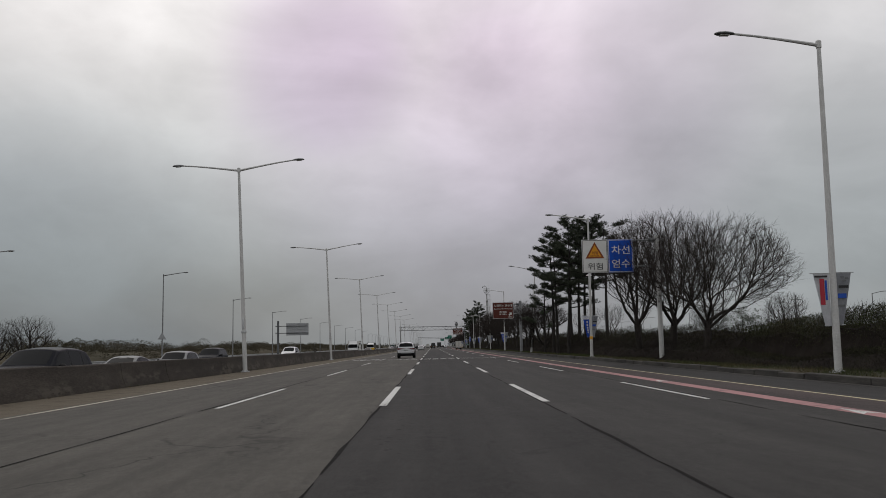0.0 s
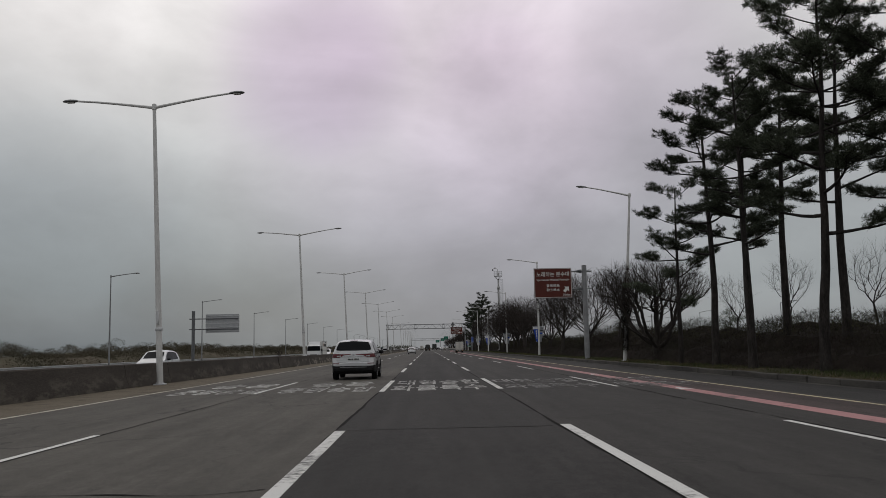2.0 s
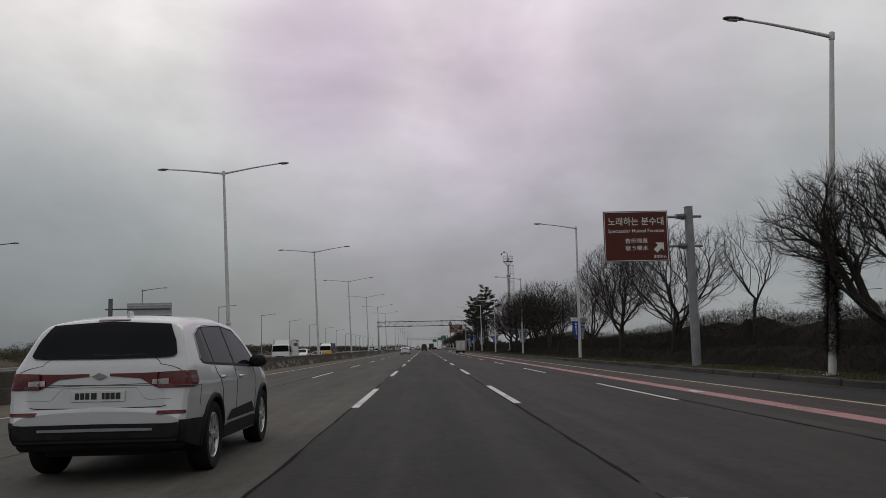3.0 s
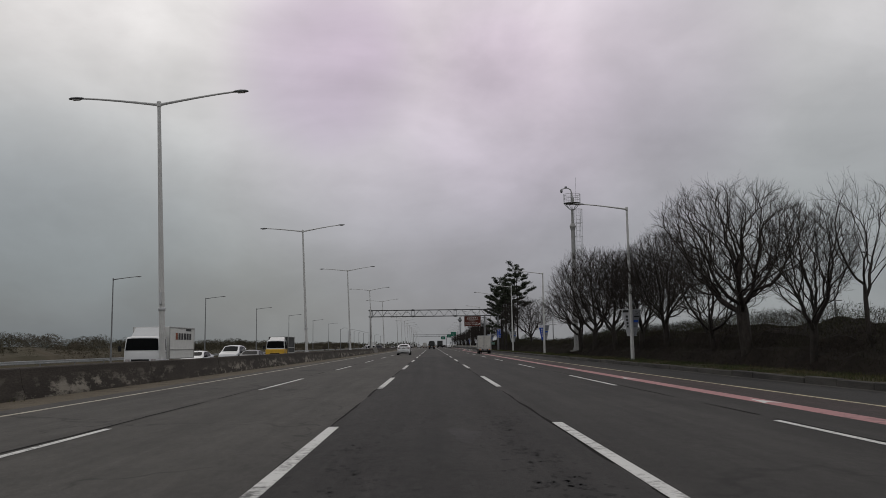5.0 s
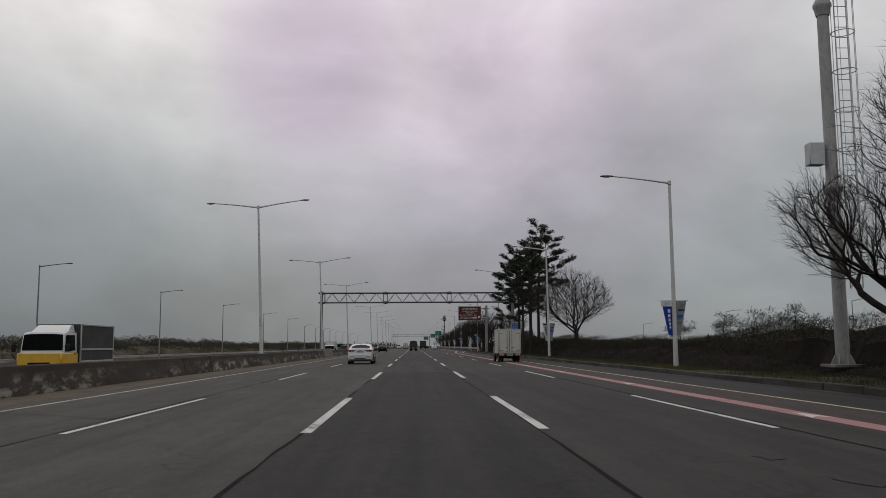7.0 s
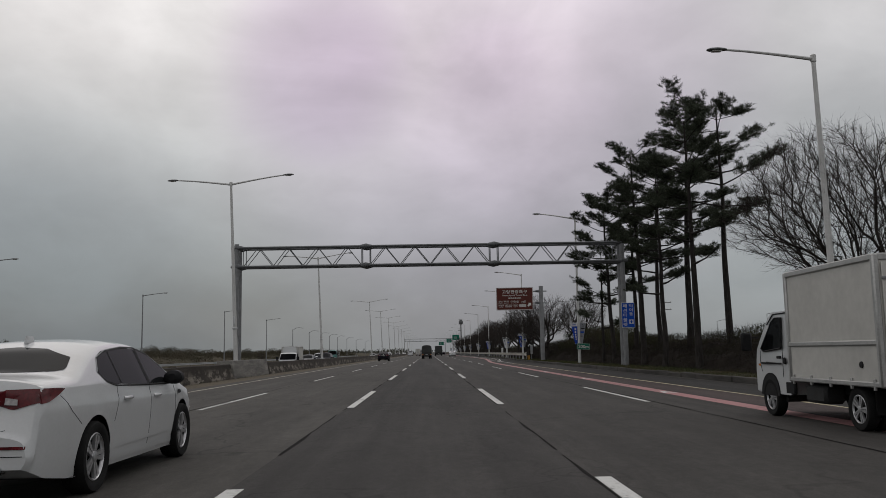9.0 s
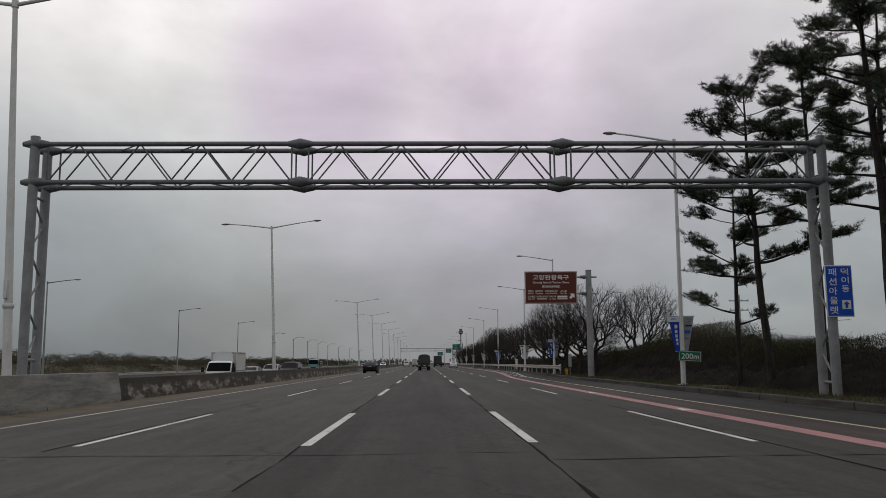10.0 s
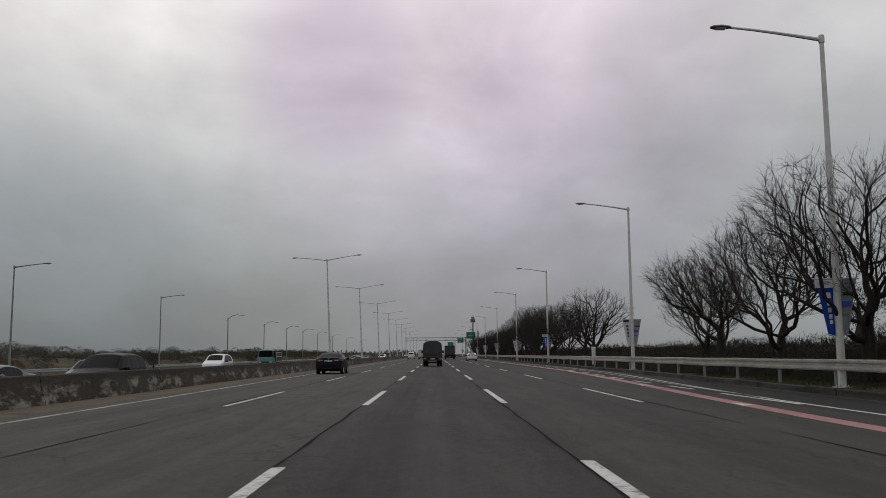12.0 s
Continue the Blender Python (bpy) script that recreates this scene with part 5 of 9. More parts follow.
# the beam's splayed end
bm = bmesh.new()
for k, (px, pz) in enumerate(((0.0, -0.19), (-0.035, -0.10), (0.02, 0.0), (-0.035, 0.10), (0.0, 0.19))):
    tube(bm, [(px, 0.05, 0.72 + pz), (px + 0.05, -0.22, 0.72 + pz * 1.15)], 0.05, 6)
part("end_wing", bm, M_RAIL, gr, "flared end of the rail")
guard_rail("guard_rail", "galvanised guard rail beyond the opposite carriageway", lambda y: -37.5, -40, 700, 8.0, 0.70, 1, foot=-0.62)
# yellow and black end marker where the rail begins
em = thing("rail_end_marker", "small yellow and black post at the end of the rail", "marker post", (11.85, 332.2, 0.15))
bm = bmesh.new()
box(bm, (0, 0, 0.32), (0.26, 0.03, 0.5), 0.005)
pl = part("plate", bm, M_BAND, em)
for k in range(3):
    bm = bmesh.new()
    x = -0.13 + 0.10 * k
    prism(bm, [(x, 0.08), (x + 0.05, 0.08), (x + 0.10, 0.56), (x + 0.05, 0.56)], -0.021, -0.017)
    bmesh.ops.recalc_face_normals(bm, faces=bm.faces)
    part("stripe", bm, M_INK, pl, "slanted black stripe")
bm = bmesh.new()
tube(bm, [(0, 0.03, -0.1), (0, 0.03, 0.5)], 0.025, 6)
part("post", bm, M_GALV, em)
# narrow grey plate on a post beside the marker
gp = thing("marker_board", "narrow grey metal board on a short post", "marker post", (12.25, 332.9, 0.15))
bm = bmesh.new()
box(bm, (0, 0, 1.22), (0.26, 0.03, 1.0), 0.006)
part("plate", bm, M_SIGN_BACK, gp)
bm = bmesh.new()
tube(bm, [(0, 0.04, -0.1), (0, 0.04, 1.5)], 0.03, 8)
part("post", bm, M_POLE_DARK, gp)
# short white bollard behind the rail
bo = thing("bollard", "short white concrete marker post behind the rail", "bollard", (13.6, 386.0, 0.2))
bm = bmesh.new()
lathe(bm, [(0.16, 0), (0.16, 1.35), (0.19, 1.36), (0.19, 1.5), (0.001, 1.52)], 12)
part("shaft", bm, M_POLE, bo)


# ---- vehicles ----
class Shape:
    """A car body: half its width at each place along it and height, from its side outline and its plan."""

    def __init__(self, length, half, top, bottom, plan, belt, tumble=0.40, crown=0.12, tuck=0.10):
        self.length, self.half, self.belt, self.tumble, self.crown, self.tuck = length, half, belt, tumble, crown, tuck
        ys = np.linspace(0, length, 700)

        def smooth(points, k):
            v = np.interp(ys, [p[0] for p in points], [p[1] for p in points])
            pad = np.r_[np.full(k, v[0]), v, np.full(k, v[-1])]
            w = np.hanning(2 * k + 1) + 1e-6
            return np.convolve(pad, w / w.sum(), "valid")

        # the tail keeps its ledge and lip, the rest is drawn out smooth
        crisp = np.clip((0.34 - ys) / 0.16, 0, 1)
        self.ys, self.zt, self.zb, self.w = ys, smooth(top, 14) * (1 - crisp) + smooth(top, 2) * crisp, smooth(bottom, 12), smooth(plan, 10)

    def top(self, y):
        return float(np.interp(y, self.ys, self.zt))

    def low(self, y):
        return float(np.interp(y, self.ys, self.zb))

    def wide(self, y):
        return float(np.interp(y, self.ys, self.w)) * self.half

    def hw(self, y, z):
        if not 0 <= y <= self.length:
            return -1.0
        zt, zb, w = self.top(y), self.low(y), self.wide(y)
        if z > zt or z < zb:
            return -1.0
        b = min(float(np.interp(y, [0, self.length], self.belt)), zt - 0.09)
        if z <= b:
            k = (z - zb) / max(b - zb, 1e-3)
            c = b - 0.13
            fold = max(0.0, 1 - (c - z) / 0.26) if z < c else max(0.0, 1 - (z - c) / 0.07)
            return w * (1 - self.tuck * (1 - k) ** 3 - 0.035 * k ** 3) + 0.016 * fold
        x = 0.965 * w - self.tumble * (z - b)
        r = min(self.crown, zt - b)
        if z > zt - r:
            u = (z - (zt - r)) / r
            x *= max(0.0, 1 - u ** 2.4) ** (1 / 2.4)
        return x

    def ring(self, y):
        zt, zb = self.top(y), self.low(y)
        b = min(float(np.interp(y, [0, self.length], self.belt)), zt - 0.09)
        r = min(self.crown, zt - b)
        low = np.linspace(zb, b, 11)
        if b - zb > 0.4:
            low[int(np.argmin(abs(low - (b - 0.13))))] = b - 0.13
            low[-2] = b - 0.06
        zs = sorted(low) + list(np.linspace(b, zt - r, 5)[1:] if zt - r - b > 0.02 else []) + [zt - r + r * math.sin(a) for a in np.linspace(0, math.pi / 2, 9)[1:]]
        while len(zs) < 23:
            zs.insert(11, zs[10] + (zs[11] - zs[10]) * 0.5)
        return [(max(self.hw(y, min(z, zt - 1e-6)), 0.0) if i < 22 else 0.0, z) for i, z in enumerate(zs)]

    def end_y(self, x, z, rear=True):
        lo, hi = 0.0, self.length
        grid = np.linspace(lo, hi, 240) if rear else np.linspace(hi, lo, 240)
        last = grid[0]
        for y in grid:
            if self.hw(y, z) >= abs(x):
                a, c = last, y
                for _ in range(12):
                    m = (a + c) / 2
                    if self.hw(m, z) >= abs(x):
                        c = m
                    else:
                        a = m
                return c
            last = y
        return self.length / 2


def car_body(shape, wheels, arch, mat, parent, skirt=None):
    """The painted shell, open at the wheel arches."""
    L = shape.length
    ys = sorted({round(v, 4) for v in np.concatenate([np.linspace(0, 0.3, 13), np.linspace(0.3, L - 0.4, int((L - 0.7) / 0.055)), np.linspace(L - 0.4, L, 14)])})
    bm = bmesh.new()
    rows = []
    for y in ys:
        ring = shape.ring(y)
        right = [bm.verts.new((x, y, z)) for x, z in ring[:-1]]
        mid = bm.verts.new((0, y, ring[-1][1]))
        left = [bm.verts.new((-x, y, z)) for x, z in ring[:-1]]
        rows.append(right + [mid] + left[::-1])
    n = len(rows[0])
    for a, b in zip(rows, rows[1:]):
        for k in range(n):
            bm.faces.new((a[k], a[(k + 1) % n], b[(k + 1) % n], b[k]))
    for row in (rows[0], rows[-1]):
        for k in range(n // 2):
            if k < n // 2 - 1:
                bm.faces.new((row[k], row[k + 1], row[n - 2 - k], row[n - 1 - k]))
            else:
                bm.faces.new((row[k], row[k + 1], row[n - 1 - k]))
    for wy, wz in wheels:
        for v in bm.verts:
            if abs(v.co.x) > 0.5 and v.co.z < wz + arch + 0.1:
                d = math.hypot(v.co.y - wy, v.co.z - wz)
                if abs(d - arch) < 0.05 and d > 0.01:
                    v.co.y, v.co.z = wy + (v.co.y - wy) * arch / d, wz + (v.co.z - wz) * arch / d
        gone = [f for f in bm.faces if abs(f.calc_center_median().x) > 0.5 and math.hypot(f.calc_center_median().y - wy, f.calc_center_median().z - wz) < arch - 0.008]
        bmesh.ops.delete(bm, geom=gone, context="FACES")
    bmesh.ops.recalc_face_normals(bm, faces=bm.faces)
    if skirt:
        for f in bm.faces:
            m = f.calc_center_median()
            if m.z < 0.56 and (m.y < 0.6 and max(v.co.z for v in f.verts) < 0.64):
                f.material_index = 1
    body = part("body", bm, mat, parent, angle=32)
    if skirt:
        body.data.materials.append(skirt)
    return body


def side_panel(shape, ys, zlo, zhi, side, off=0.006, nz=6):
    """A panel that follows the car's side between two curves given at ys."""
    bm = bmesh.new()
    rows = []
    fine = np.linspace(ys[0], ys[-1], max(10, int((ys[-1] - ys[0]) / 0.06)))
    for y in fine:
        a, b = np.interp(y, ys, zlo), np.interp(y, ys, zhi)
        row = []
        for k in range(nz):
            z = a + (b - a) * k / (nz - 1)
            row.append(bm.verts.new((side * (max(shape.hw(y, min(z, shape.top(y) - 0.02)), 0.1) + off), y, z)))
        rows.append(row)
    for a, b in zip(rows, rows[1:]):
        for k in range(nz - 1):
            bm.faces.new((a[k], b[k], b[k + 1], a[k + 1]) if side < 0 else (a[k], a[k + 1], b[k + 1], b[k]))
    bmesh.ops.recalc_face_normals(bm, faces=bm.faces)
    return bm


def end_panel(shape, xs, zlo, zhi, rear=True, off=0.006, nz=6, thick=0.0):
    """A panel that follows the car's tail or nose between two curves given at xs."""
    bm = bmesh.new()
    rows = []
    fine = np.linspace(xs[0], xs[-1], max(8, int((xs[-1] - xs[0]) / 0.03)))
    for x in fine:
        a, b = np.interp(x, xs, zlo), np.interp(x, xs, zhi)
        rows.append([bm.verts.new((x, shape.end_y(x, z, rear) + (-off if rear else off), z)) for z in np.linspace(a, b, nz)])
    for a, b in zip(rows, rows[1:]):
        for k in range(nz - 1):
            bm.faces.new((a[k], b[k], b[k + 1], a[k + 1]))
    if thick:
        bmesh.ops.solidify(bm, geom=bm.faces[:], thickness=thick)
    bmesh.ops.recalc_face_normals(bm, faces=bm.faces)
    return bm


def wheel_set(parent, places, r, width, spokes=5, rim_r=0.66, rim_mat=None):
    """Tyres with rims at (x, y); the meshes are shared."""
    bm = bmesh.new()
    h = width / 2
    lathe(bm, [(r * rim_r, -h * 0.75), (r * 0.80, -h), (r * 0.95, -h * 0.96), (r, -h * 0.7), (r, h * 0.7), (r * 0.95, h * 0.96), (r * 0.80, h), (r * rim_r, h * 0.75), (r * rim_r, -h * 0.75)], 32, "x")
    bmesh.ops.recalc_face_normals(bm, faces=bm.faces)
    tyre_mesh = bpy.data.meshes.new("wheel")
    bm.to_mesh(tyre_mesh)
    bm.free()
    bm = bmesh.new()
    rr = r * rim_r
    lathe(bm, [(rr * 1.02, h * 0.80), (rr * 0.97, h * 0.84), (rr * 0.93, h * 0.72), (rr * 0.91, h * 0.55)], 28, "x")
    for k in range(spokes):
        a = 2 * math.pi * k / spokes
        for s in (-1, 1):
            w0, w1 = 0.10 * rr, 0.17 * rr
            p = [(h * 0.74, 0.12 * rr, s * 0.0), (h * 0.74, 0.12 * rr, s * w0), (h * 0.78, 0.95 * rr, s * (w1 + 0.09 * rr)), (h * 0.78, 0.95 * rr, s * 0.05 * rr)]
            vs = []
            for x, u, v in p:
                vs.append(bm.verts.new((x, u * math.cos(a) - v * math.sin(a), u * math.sin(a) + v * math.cos(a))))
            back = [bm.verts.new((v.co.x - 0.03, v.co.y, v.co.z)) for v in vs]
            bm.faces.new(vs)
            for i in range(4):
                bm.faces.new((vs[i], vs[(i + 1) % 4], back[(i + 1) % 4], back[i]))
    lathe(bm, [(0.22 * rr, h * 0.55), (0.22 * rr, h * 0.82), (0.12 * rr, h * 0.88), (0.001, h * 0.88)], 14, "x")
    bmesh.ops.recalc_face_normals(bm, faces=bm.faces)
    rim_mesh = bpy.data.meshes.new("rim")
    bm.to_mesh(rim_mesh)
    bm.free()
    bm = bmesh.new()
    lathe(bm, [(rr * 0.9, h * 0.12), (0.001, h * 0.12)], 24, "x")
    disc_mesh = bpy.data.meshes.new("brake_disc")
    bm.to_mesh(disc_mesh)
    bm.free()
    for x, y in places:
        w = mesh_part("wheel", tyre_mesh, M_RUBBER, parent)
        w.location = (x, y, r)
        if x < 0:
            w.rotation_euler = (0, 0, math.pi)
        mesh_part("rim", rim_mesh, rim_mat or M_ALLOY, w)
        mesh_part("brake_disc", disc_mesh, M_TRIM, w, "dark brake disc")


def plate(parent, x, y, z, w=0.52, h=0.11, face=-1):
    bm = bmesh.new()
    box(bm, (x, y, z), (w, 0.012, h), 0.004)
    p = part("number_plate", bm, M_PLATE, parent, "pale number plate with dark bars")
    for bx, bw in ((-0.385, 0.075), (-0.29, 0.075), (-0.195, 0.075), (-0.075, 0.10), (0.10, 0.05), (0.18, 0.075), (0.275, 0.075), (0.375, 0.085)):
        bm = bmesh.new()
        box(bm, (x + bx * w, y + face * 0.009, z), (w * bw, 0.004, h * 0.56))
        part("print_bar", bm, M_INK, p)
    return p


def mirror(parent, shape, y, z, mat, side):
    x = side * (shape.hw(y, z) + 0.12)
    bm = bmesh.new()
    sec = [(-0.10, 0.45, 0.5), (-0.06, 0.95, 0.95), (0.02, 1.0, 1.0), (0.08, 0.8, 0.75), (0.12, 0.3, 0.3)]
    rings = []
    for dy, kx, kz in sec:
        rings.append([bm.verts.new((x + 0.115 * kx * math.cos(a), y + dy, z + 0.02 + 0.085 * kz * math.sin(a))) for a in [2 * math.pi * k / 14 for k in range(14)]])
    for a, b in zip(rings, rings[1:]):
        for k in range(14):
            bm.faces.new((a[k], a[(k + 1) % 14], b[(k + 1) % 14], b[k]))
    bm.faces.new(rings[0])
    bm.faces.new(rings[-1])
    tube(bm, [(side * shape.hw(y, z) * 0.98, y + 0.05, z - 0.03), (x, y + 0.03, z - 0.03)], 0.03, 8)
    bmesh.ops.recalc_face_normals(bm, faces=bm.faces)
    part("wing_mirror", bm, mat, parent)


def common_car(name, label, category, shape, wheels, r, mat, windows, spokes=5, skirt=None):
    """Shell, wheels, underbody, side windows, handles and door gaps."""
    c = thing(name, label, category)
    hw = shape.half
    car_body(shape, [(w, r) for w in wheels], r + 0.055, mat, c, skirt)
    bm = bmesh.new()
    box(bm, (0, shape.length / 2, 0.36), (hw * 1.30, shape.length - 0.5, 0.32), 0.05)
    for wy in wheels:
        for s in (-1, 1):
            lathe(bm, [(r + 0.05, -0.13), (r + 0.05, 0.13), (0.02, 0.13)] if s < 0 else [(0.02, -0.13), (r + 0.05, -0.13), (r + 0.05, 0.13)], 24, "x", (s * (hw - 0.20), wy, r))
    for v in bm.verts:
        v.co.z = max(v.co.z, 0.24)
    part("underbody", bm, M_TRIM, c)
    wheel_set(c, [(s * (hw - 0.115), wy) for wy in wheels for s in (-1, 1)], r, 0.225, spokes)
    for side in (-1, 1):
        fy, fl, fh = ([v for w in windows for v in w[i]] for i in range(3))
        fy = [fy[0] - 0.035] + fy + [fy[-1] + 0.06]
        fl, fh = [fl[0] + 0.01] + [v - 0.022 for v in fl] + [fl[-1] - 0.01], [fl[0] + 0.02] + [v + 0.022 for v in fh] + [fl[-1] + 0.01]
        part("window_frame", side_panel(shape, fy, fl, fh, side, 0.0035), M_TRIM, c)
        for ys, lo, hi in windows:
            part("side_window", side_panel(shape, ys, lo, hi, side), M_GLASS, c)
    return c


def seam(shape, ys_zs, side, parent, w=0.005):
    """A door gap along (y, z) points on the car's side."""
    bm = bmesh.new()
    pts = []
    for (y0, z0), (y1, z1) in zip(ys_zs, ys_zs[1:]):
        for t in np.linspace(0, 1, 10):
            pts.append((y0 + (y1 - y0) * t, z0 + (z1 - z0) * t))
    tube(bm, [(side * (shape.hw(y, z) + 0.0005), y, z) for y, z in pts], w, 4)
    part("door_gap", bm, M_GAP, parent)


def handle(shape, y, z, side, parent, mat):
    bm = bmesh.new()
    x = side * (shape.hw(y, z) + 0.018)
    tube(bm, [(side * shape.hw(y - 0.11, z), y - 0.11, z), (x, y - 0.08, z), (x, y + 0.08, z), (side * shape.hw(y + 0.11, z), y + 0.11, z)], 0.017, 8)
    part("door_handle", bm, mat, parent)


# white crossover
SUV = Shape(4.67, 0.925,
            [(0, 0.69), (0.05, 0.715), (0.062, 0.80), (0.07, 0.93), (0.085, 1.07), (0.11, 1.13), (0.20, 1.26), (0.36, 1.52), (0.44, 1.60), (0.9, 1.655), (1.9, 1.685), (2.7, 1.63), (3.0, 1.53), (3.55, 1.14), (3.75, 1.09), (4.35, 0.98), (4.58, 0.84), (4.67, 0.66)],
            [(0, 0.40), (0.25, 0.34), (0.6, 0.27), (4.1, 0.25), (4.5, 0.30), (4.67, 0.42)],
            [(0, 0.86), (0.04, 0.91), (0.12, 0.945), (0.35, 0.975), (0.9, 0.995), (2.2, 1.0), (3.6, 0.995), (4.2, 0.95), (4.5, 0.84), (4.67, 0.70)], (1.10, 1.02), 0.40, 0.10, 0.06)
suv = common_car("suv", "white crossover with dark glass and red tail lamps", "car", SUV, (0.95, 3.655), 0.36, M_CAR_PEARL,
                 [([0.62, 0.70, 0.95, 1.02], [1.16, 1.145, 1.13, 1.13], [1.20, 1.42, 1.50, 1.50]), ([1.06, 1.15, 1.95], [1.13, 1.125, 1.10], [1.505, 1.52, 1.54]), ([2.02, 2.55, 2.95, 3.15], [1.10, 1.08, 1.07, 1.08], [1.54, 1.50, 1.33, 1.15])], skirt=M_TRIM)
part("rear_window", end_panel(SUV, [-0.715, -0.695, -0.595, 0, 0.595, 0.695, 0.715], [1.235, 1.215, 1.205, 1.20, 1.205, 1.215, 1.235], [1.255, 1.35, 1.545, 1.578, 1.545, 1.35, 1.255], off=0.018, nz=14), M_GLASS, suv)
part("windscreen", end_panel(SUV, [-0.70, -0.6, 0, 0.6, 0.70], [1.15, 1.14, 1.13, 1.14, 1.15], [1.3, 1.58, 1.62, 1.58, 1.3], False), M_GLASS, suv)
for s in (-1, 1):
    xs = sorted([s * 0.10, s * 0.40, s * 0.56, s * 0.80, s * 0.868])
    lo = [1.03, 1.005, 0.91, 0.905, 0.905]
    hi = [1.055, 1.055, 1.06, 1.07, 1.07]
    lamp = part("tail_lamp", end_panel(SUV, xs, lo if s > 0 else lo[::-1], hi if s > 0 else hi[::-1], off=0.008), M_LENS_RED, suv, "red tail lamp with a long arm")
    part("reversing_lens", end_panel(SUV, sorted([s * 0.52, s * 0.68]), [0.945, 0.945], [0.99, 1.0], off=0.024), M_LENS_CLEAR, lamp)
    part("tail_lamp", side_panel(SUV, [0.045, 0.10, 0.28, 0.34], [0.91, 0.905, 0.915, 0.96], [1.05, 1.07, 1.07, 1.06], s, 0.009), M_LENS_RED, suv)
    part("reflector", end_panel(SUV, sorted([s * 0.58, s * 0.85]), [0.655, 0.655], [0.69, 0.69], off=0.008), M_LENS_RED, suv)
    part("sill_cladding", side_panel(SUV, [1.38, 1.6, 3.0, 3.22], [0.27, 0.27, 0.27, 0.27], [0.40, 0.43, 0.43, 0.40], s, 0.010), M_TRIM, suv)
    part("door_trim", side_panel(SUV, [1.55, 1.75, 2.9, 3.1], [0.46, 0.46, 0.46, 0.46], [0.47, 0.57, 0.60, 0.48], s, 0.008), M_TRIM, suv)
    for wy in (0.95, 3.655):
        bm = bmesh.new()
        pts = [(wy + 0.425 * math.cos(a), 0.36 + 0.425 * math.sin(a)) for a in np.linspace(-0.15, math.pi + 0.15, 26)]
        tube(bm, [(s * (SUV.hw(y, max(z, SUV.low(y) + 0.01)) + 0.002), y, z) for y, z in pts if z > 0.27], 0.03, 6)
        part("arch_trim", bm, M_TRIM, suv)
    seam(SUV, [(1.04, 1.10), (1.30, 0.85), (1.42, 0.48)], s, suv)
    seam(SUV, [(2.0, 1.08), (2.02, 0.7), (2.0, 0.46)], s, suv)
    seam(SUV, [(3.10, 1.05), (3.16, 0.8), (3.12, 0.46)], s, suv)
    seam(SUV, [(0.62, 1.14), (1.5, 1.115), (2.4, 1.085), (3.2, 1.06)], s, suv, 0.009)
    bm = bmesh.new()
    trim = [(0.60, 1.18), (0.70, 1.435), (0.95, 1.515), (1.5, 1.545), (1.95, 1.558), (2.55, 1.518), (2.95, 1.35), (3.2, 1.13)]
    tube(bm, [(s * (SUV.hw(y, z) + 0.004), y, z) for y, z in trim], 0.006, 5)
    part("window_trim", bm, M_SIGN_BACK, suv, "thin chrome window trim")
    handle(SUV, 1.30, 0.97, s, suv, M_CAR_PEARL)
    handle(SUV, 2.22, 0.95, s, suv, M_CAR_PEARL)
    mirror(suv, SUV, 2.95, 1.10, M_TRIM, s)
    part("head_lamp", end_panel(SUV, sorted([s * 0.50, s * 0.80]), [0.80, 0.82], [0.90, 0.93], False), M_LENS_CLEAR, suv)
part("bumper_cladding", end_panel(SUV, [-0.80, -0.70, 0, 0.70, 0.80], [0.345, 0.345, 0.345, 0.345, 0.345], [0.58, 0.57, 0.575, 0.57, 0.58], off=0.012), M_TRIM, suv)
for s in (-1, 1):
    part("bumper_cladding", side_panel(SUV, [0.0, 0.06, 0.3, 0.50, 0.56], [0.405, 0.39, 0.335, 0.30, 0.29], [0.60, 0.60, 0.595, 0.585, 0.56], s, 0.014), M_TRIM, suv)
bm = bmesh.new()
box(bm, (0, 0.36, 0.375), (1.62, 0.56, 0.13), 0.04)
part("rear_valance", bm, M_TRIM, suv)
part("bumper_insert", end_panel(SUV, [-0.55, 0, 0.55], [0.505, 0.505, 0.505], [0.53, 0.535, 0.53], off=0.03), M_POLE_DARK, suv)
part("tailgate_gap", end_panel(SUV, [-0.66, -0.6, 0, 0.6, 0.66], [0.735, 0.722, 0.715, 0.722, 0.735], [0.741, 0.73, 0.723, 0.73, 0.741], off=0.004), M_TRIM, suv)
part("plate_recess", end_panel(SUV, [-0.36, -0.31, 0, 0.31, 0.36], [0.775, 0.765, 0.765, 0.765, 0.775], [0.82, 0.91, 0.915, 0.91, 0.82], off=0.003), M_CAR_PEARL, suv)
# shade of the tailgate folds drawn as a thin grey strip
part("tailgate_crease", end_panel(SUV, [-0.70, -0.46, -0.36, 0, 0.36, 0.46, 0.70], [0.80, 0.795, 0.915, 0.922, 0.915, 0.795, 0.80], [0.804, 0.80, 0.920, 0.926, 0.920, 0.80, 0.804], off=0.004), M_POLE_DARK, suv)
for s in (-1, 1):
    seam(SUV, [(0.015, 0.74), (0.06, 0.90), (0.13, 1.14), (0.30, 1.40)], s, suv, 0.004)
plate(suv, 0, SUV.end_y(0, 0.84) - 0.014, 0.84)
bm = bmesh.new()
prism(bm, [(-0.075, 1.03), (0, 1.065), (0.075, 1.03), (0, 0.995)], SUV.end_y(0, 1.03) - 0.02, SUV.end_y(0, 1.03) - 0.005)
bmesh.ops.recalc_face_normals(bm, faces=bm.faces)
part("badge", bm, M_CHROME, suv, "plain chrome diamond")
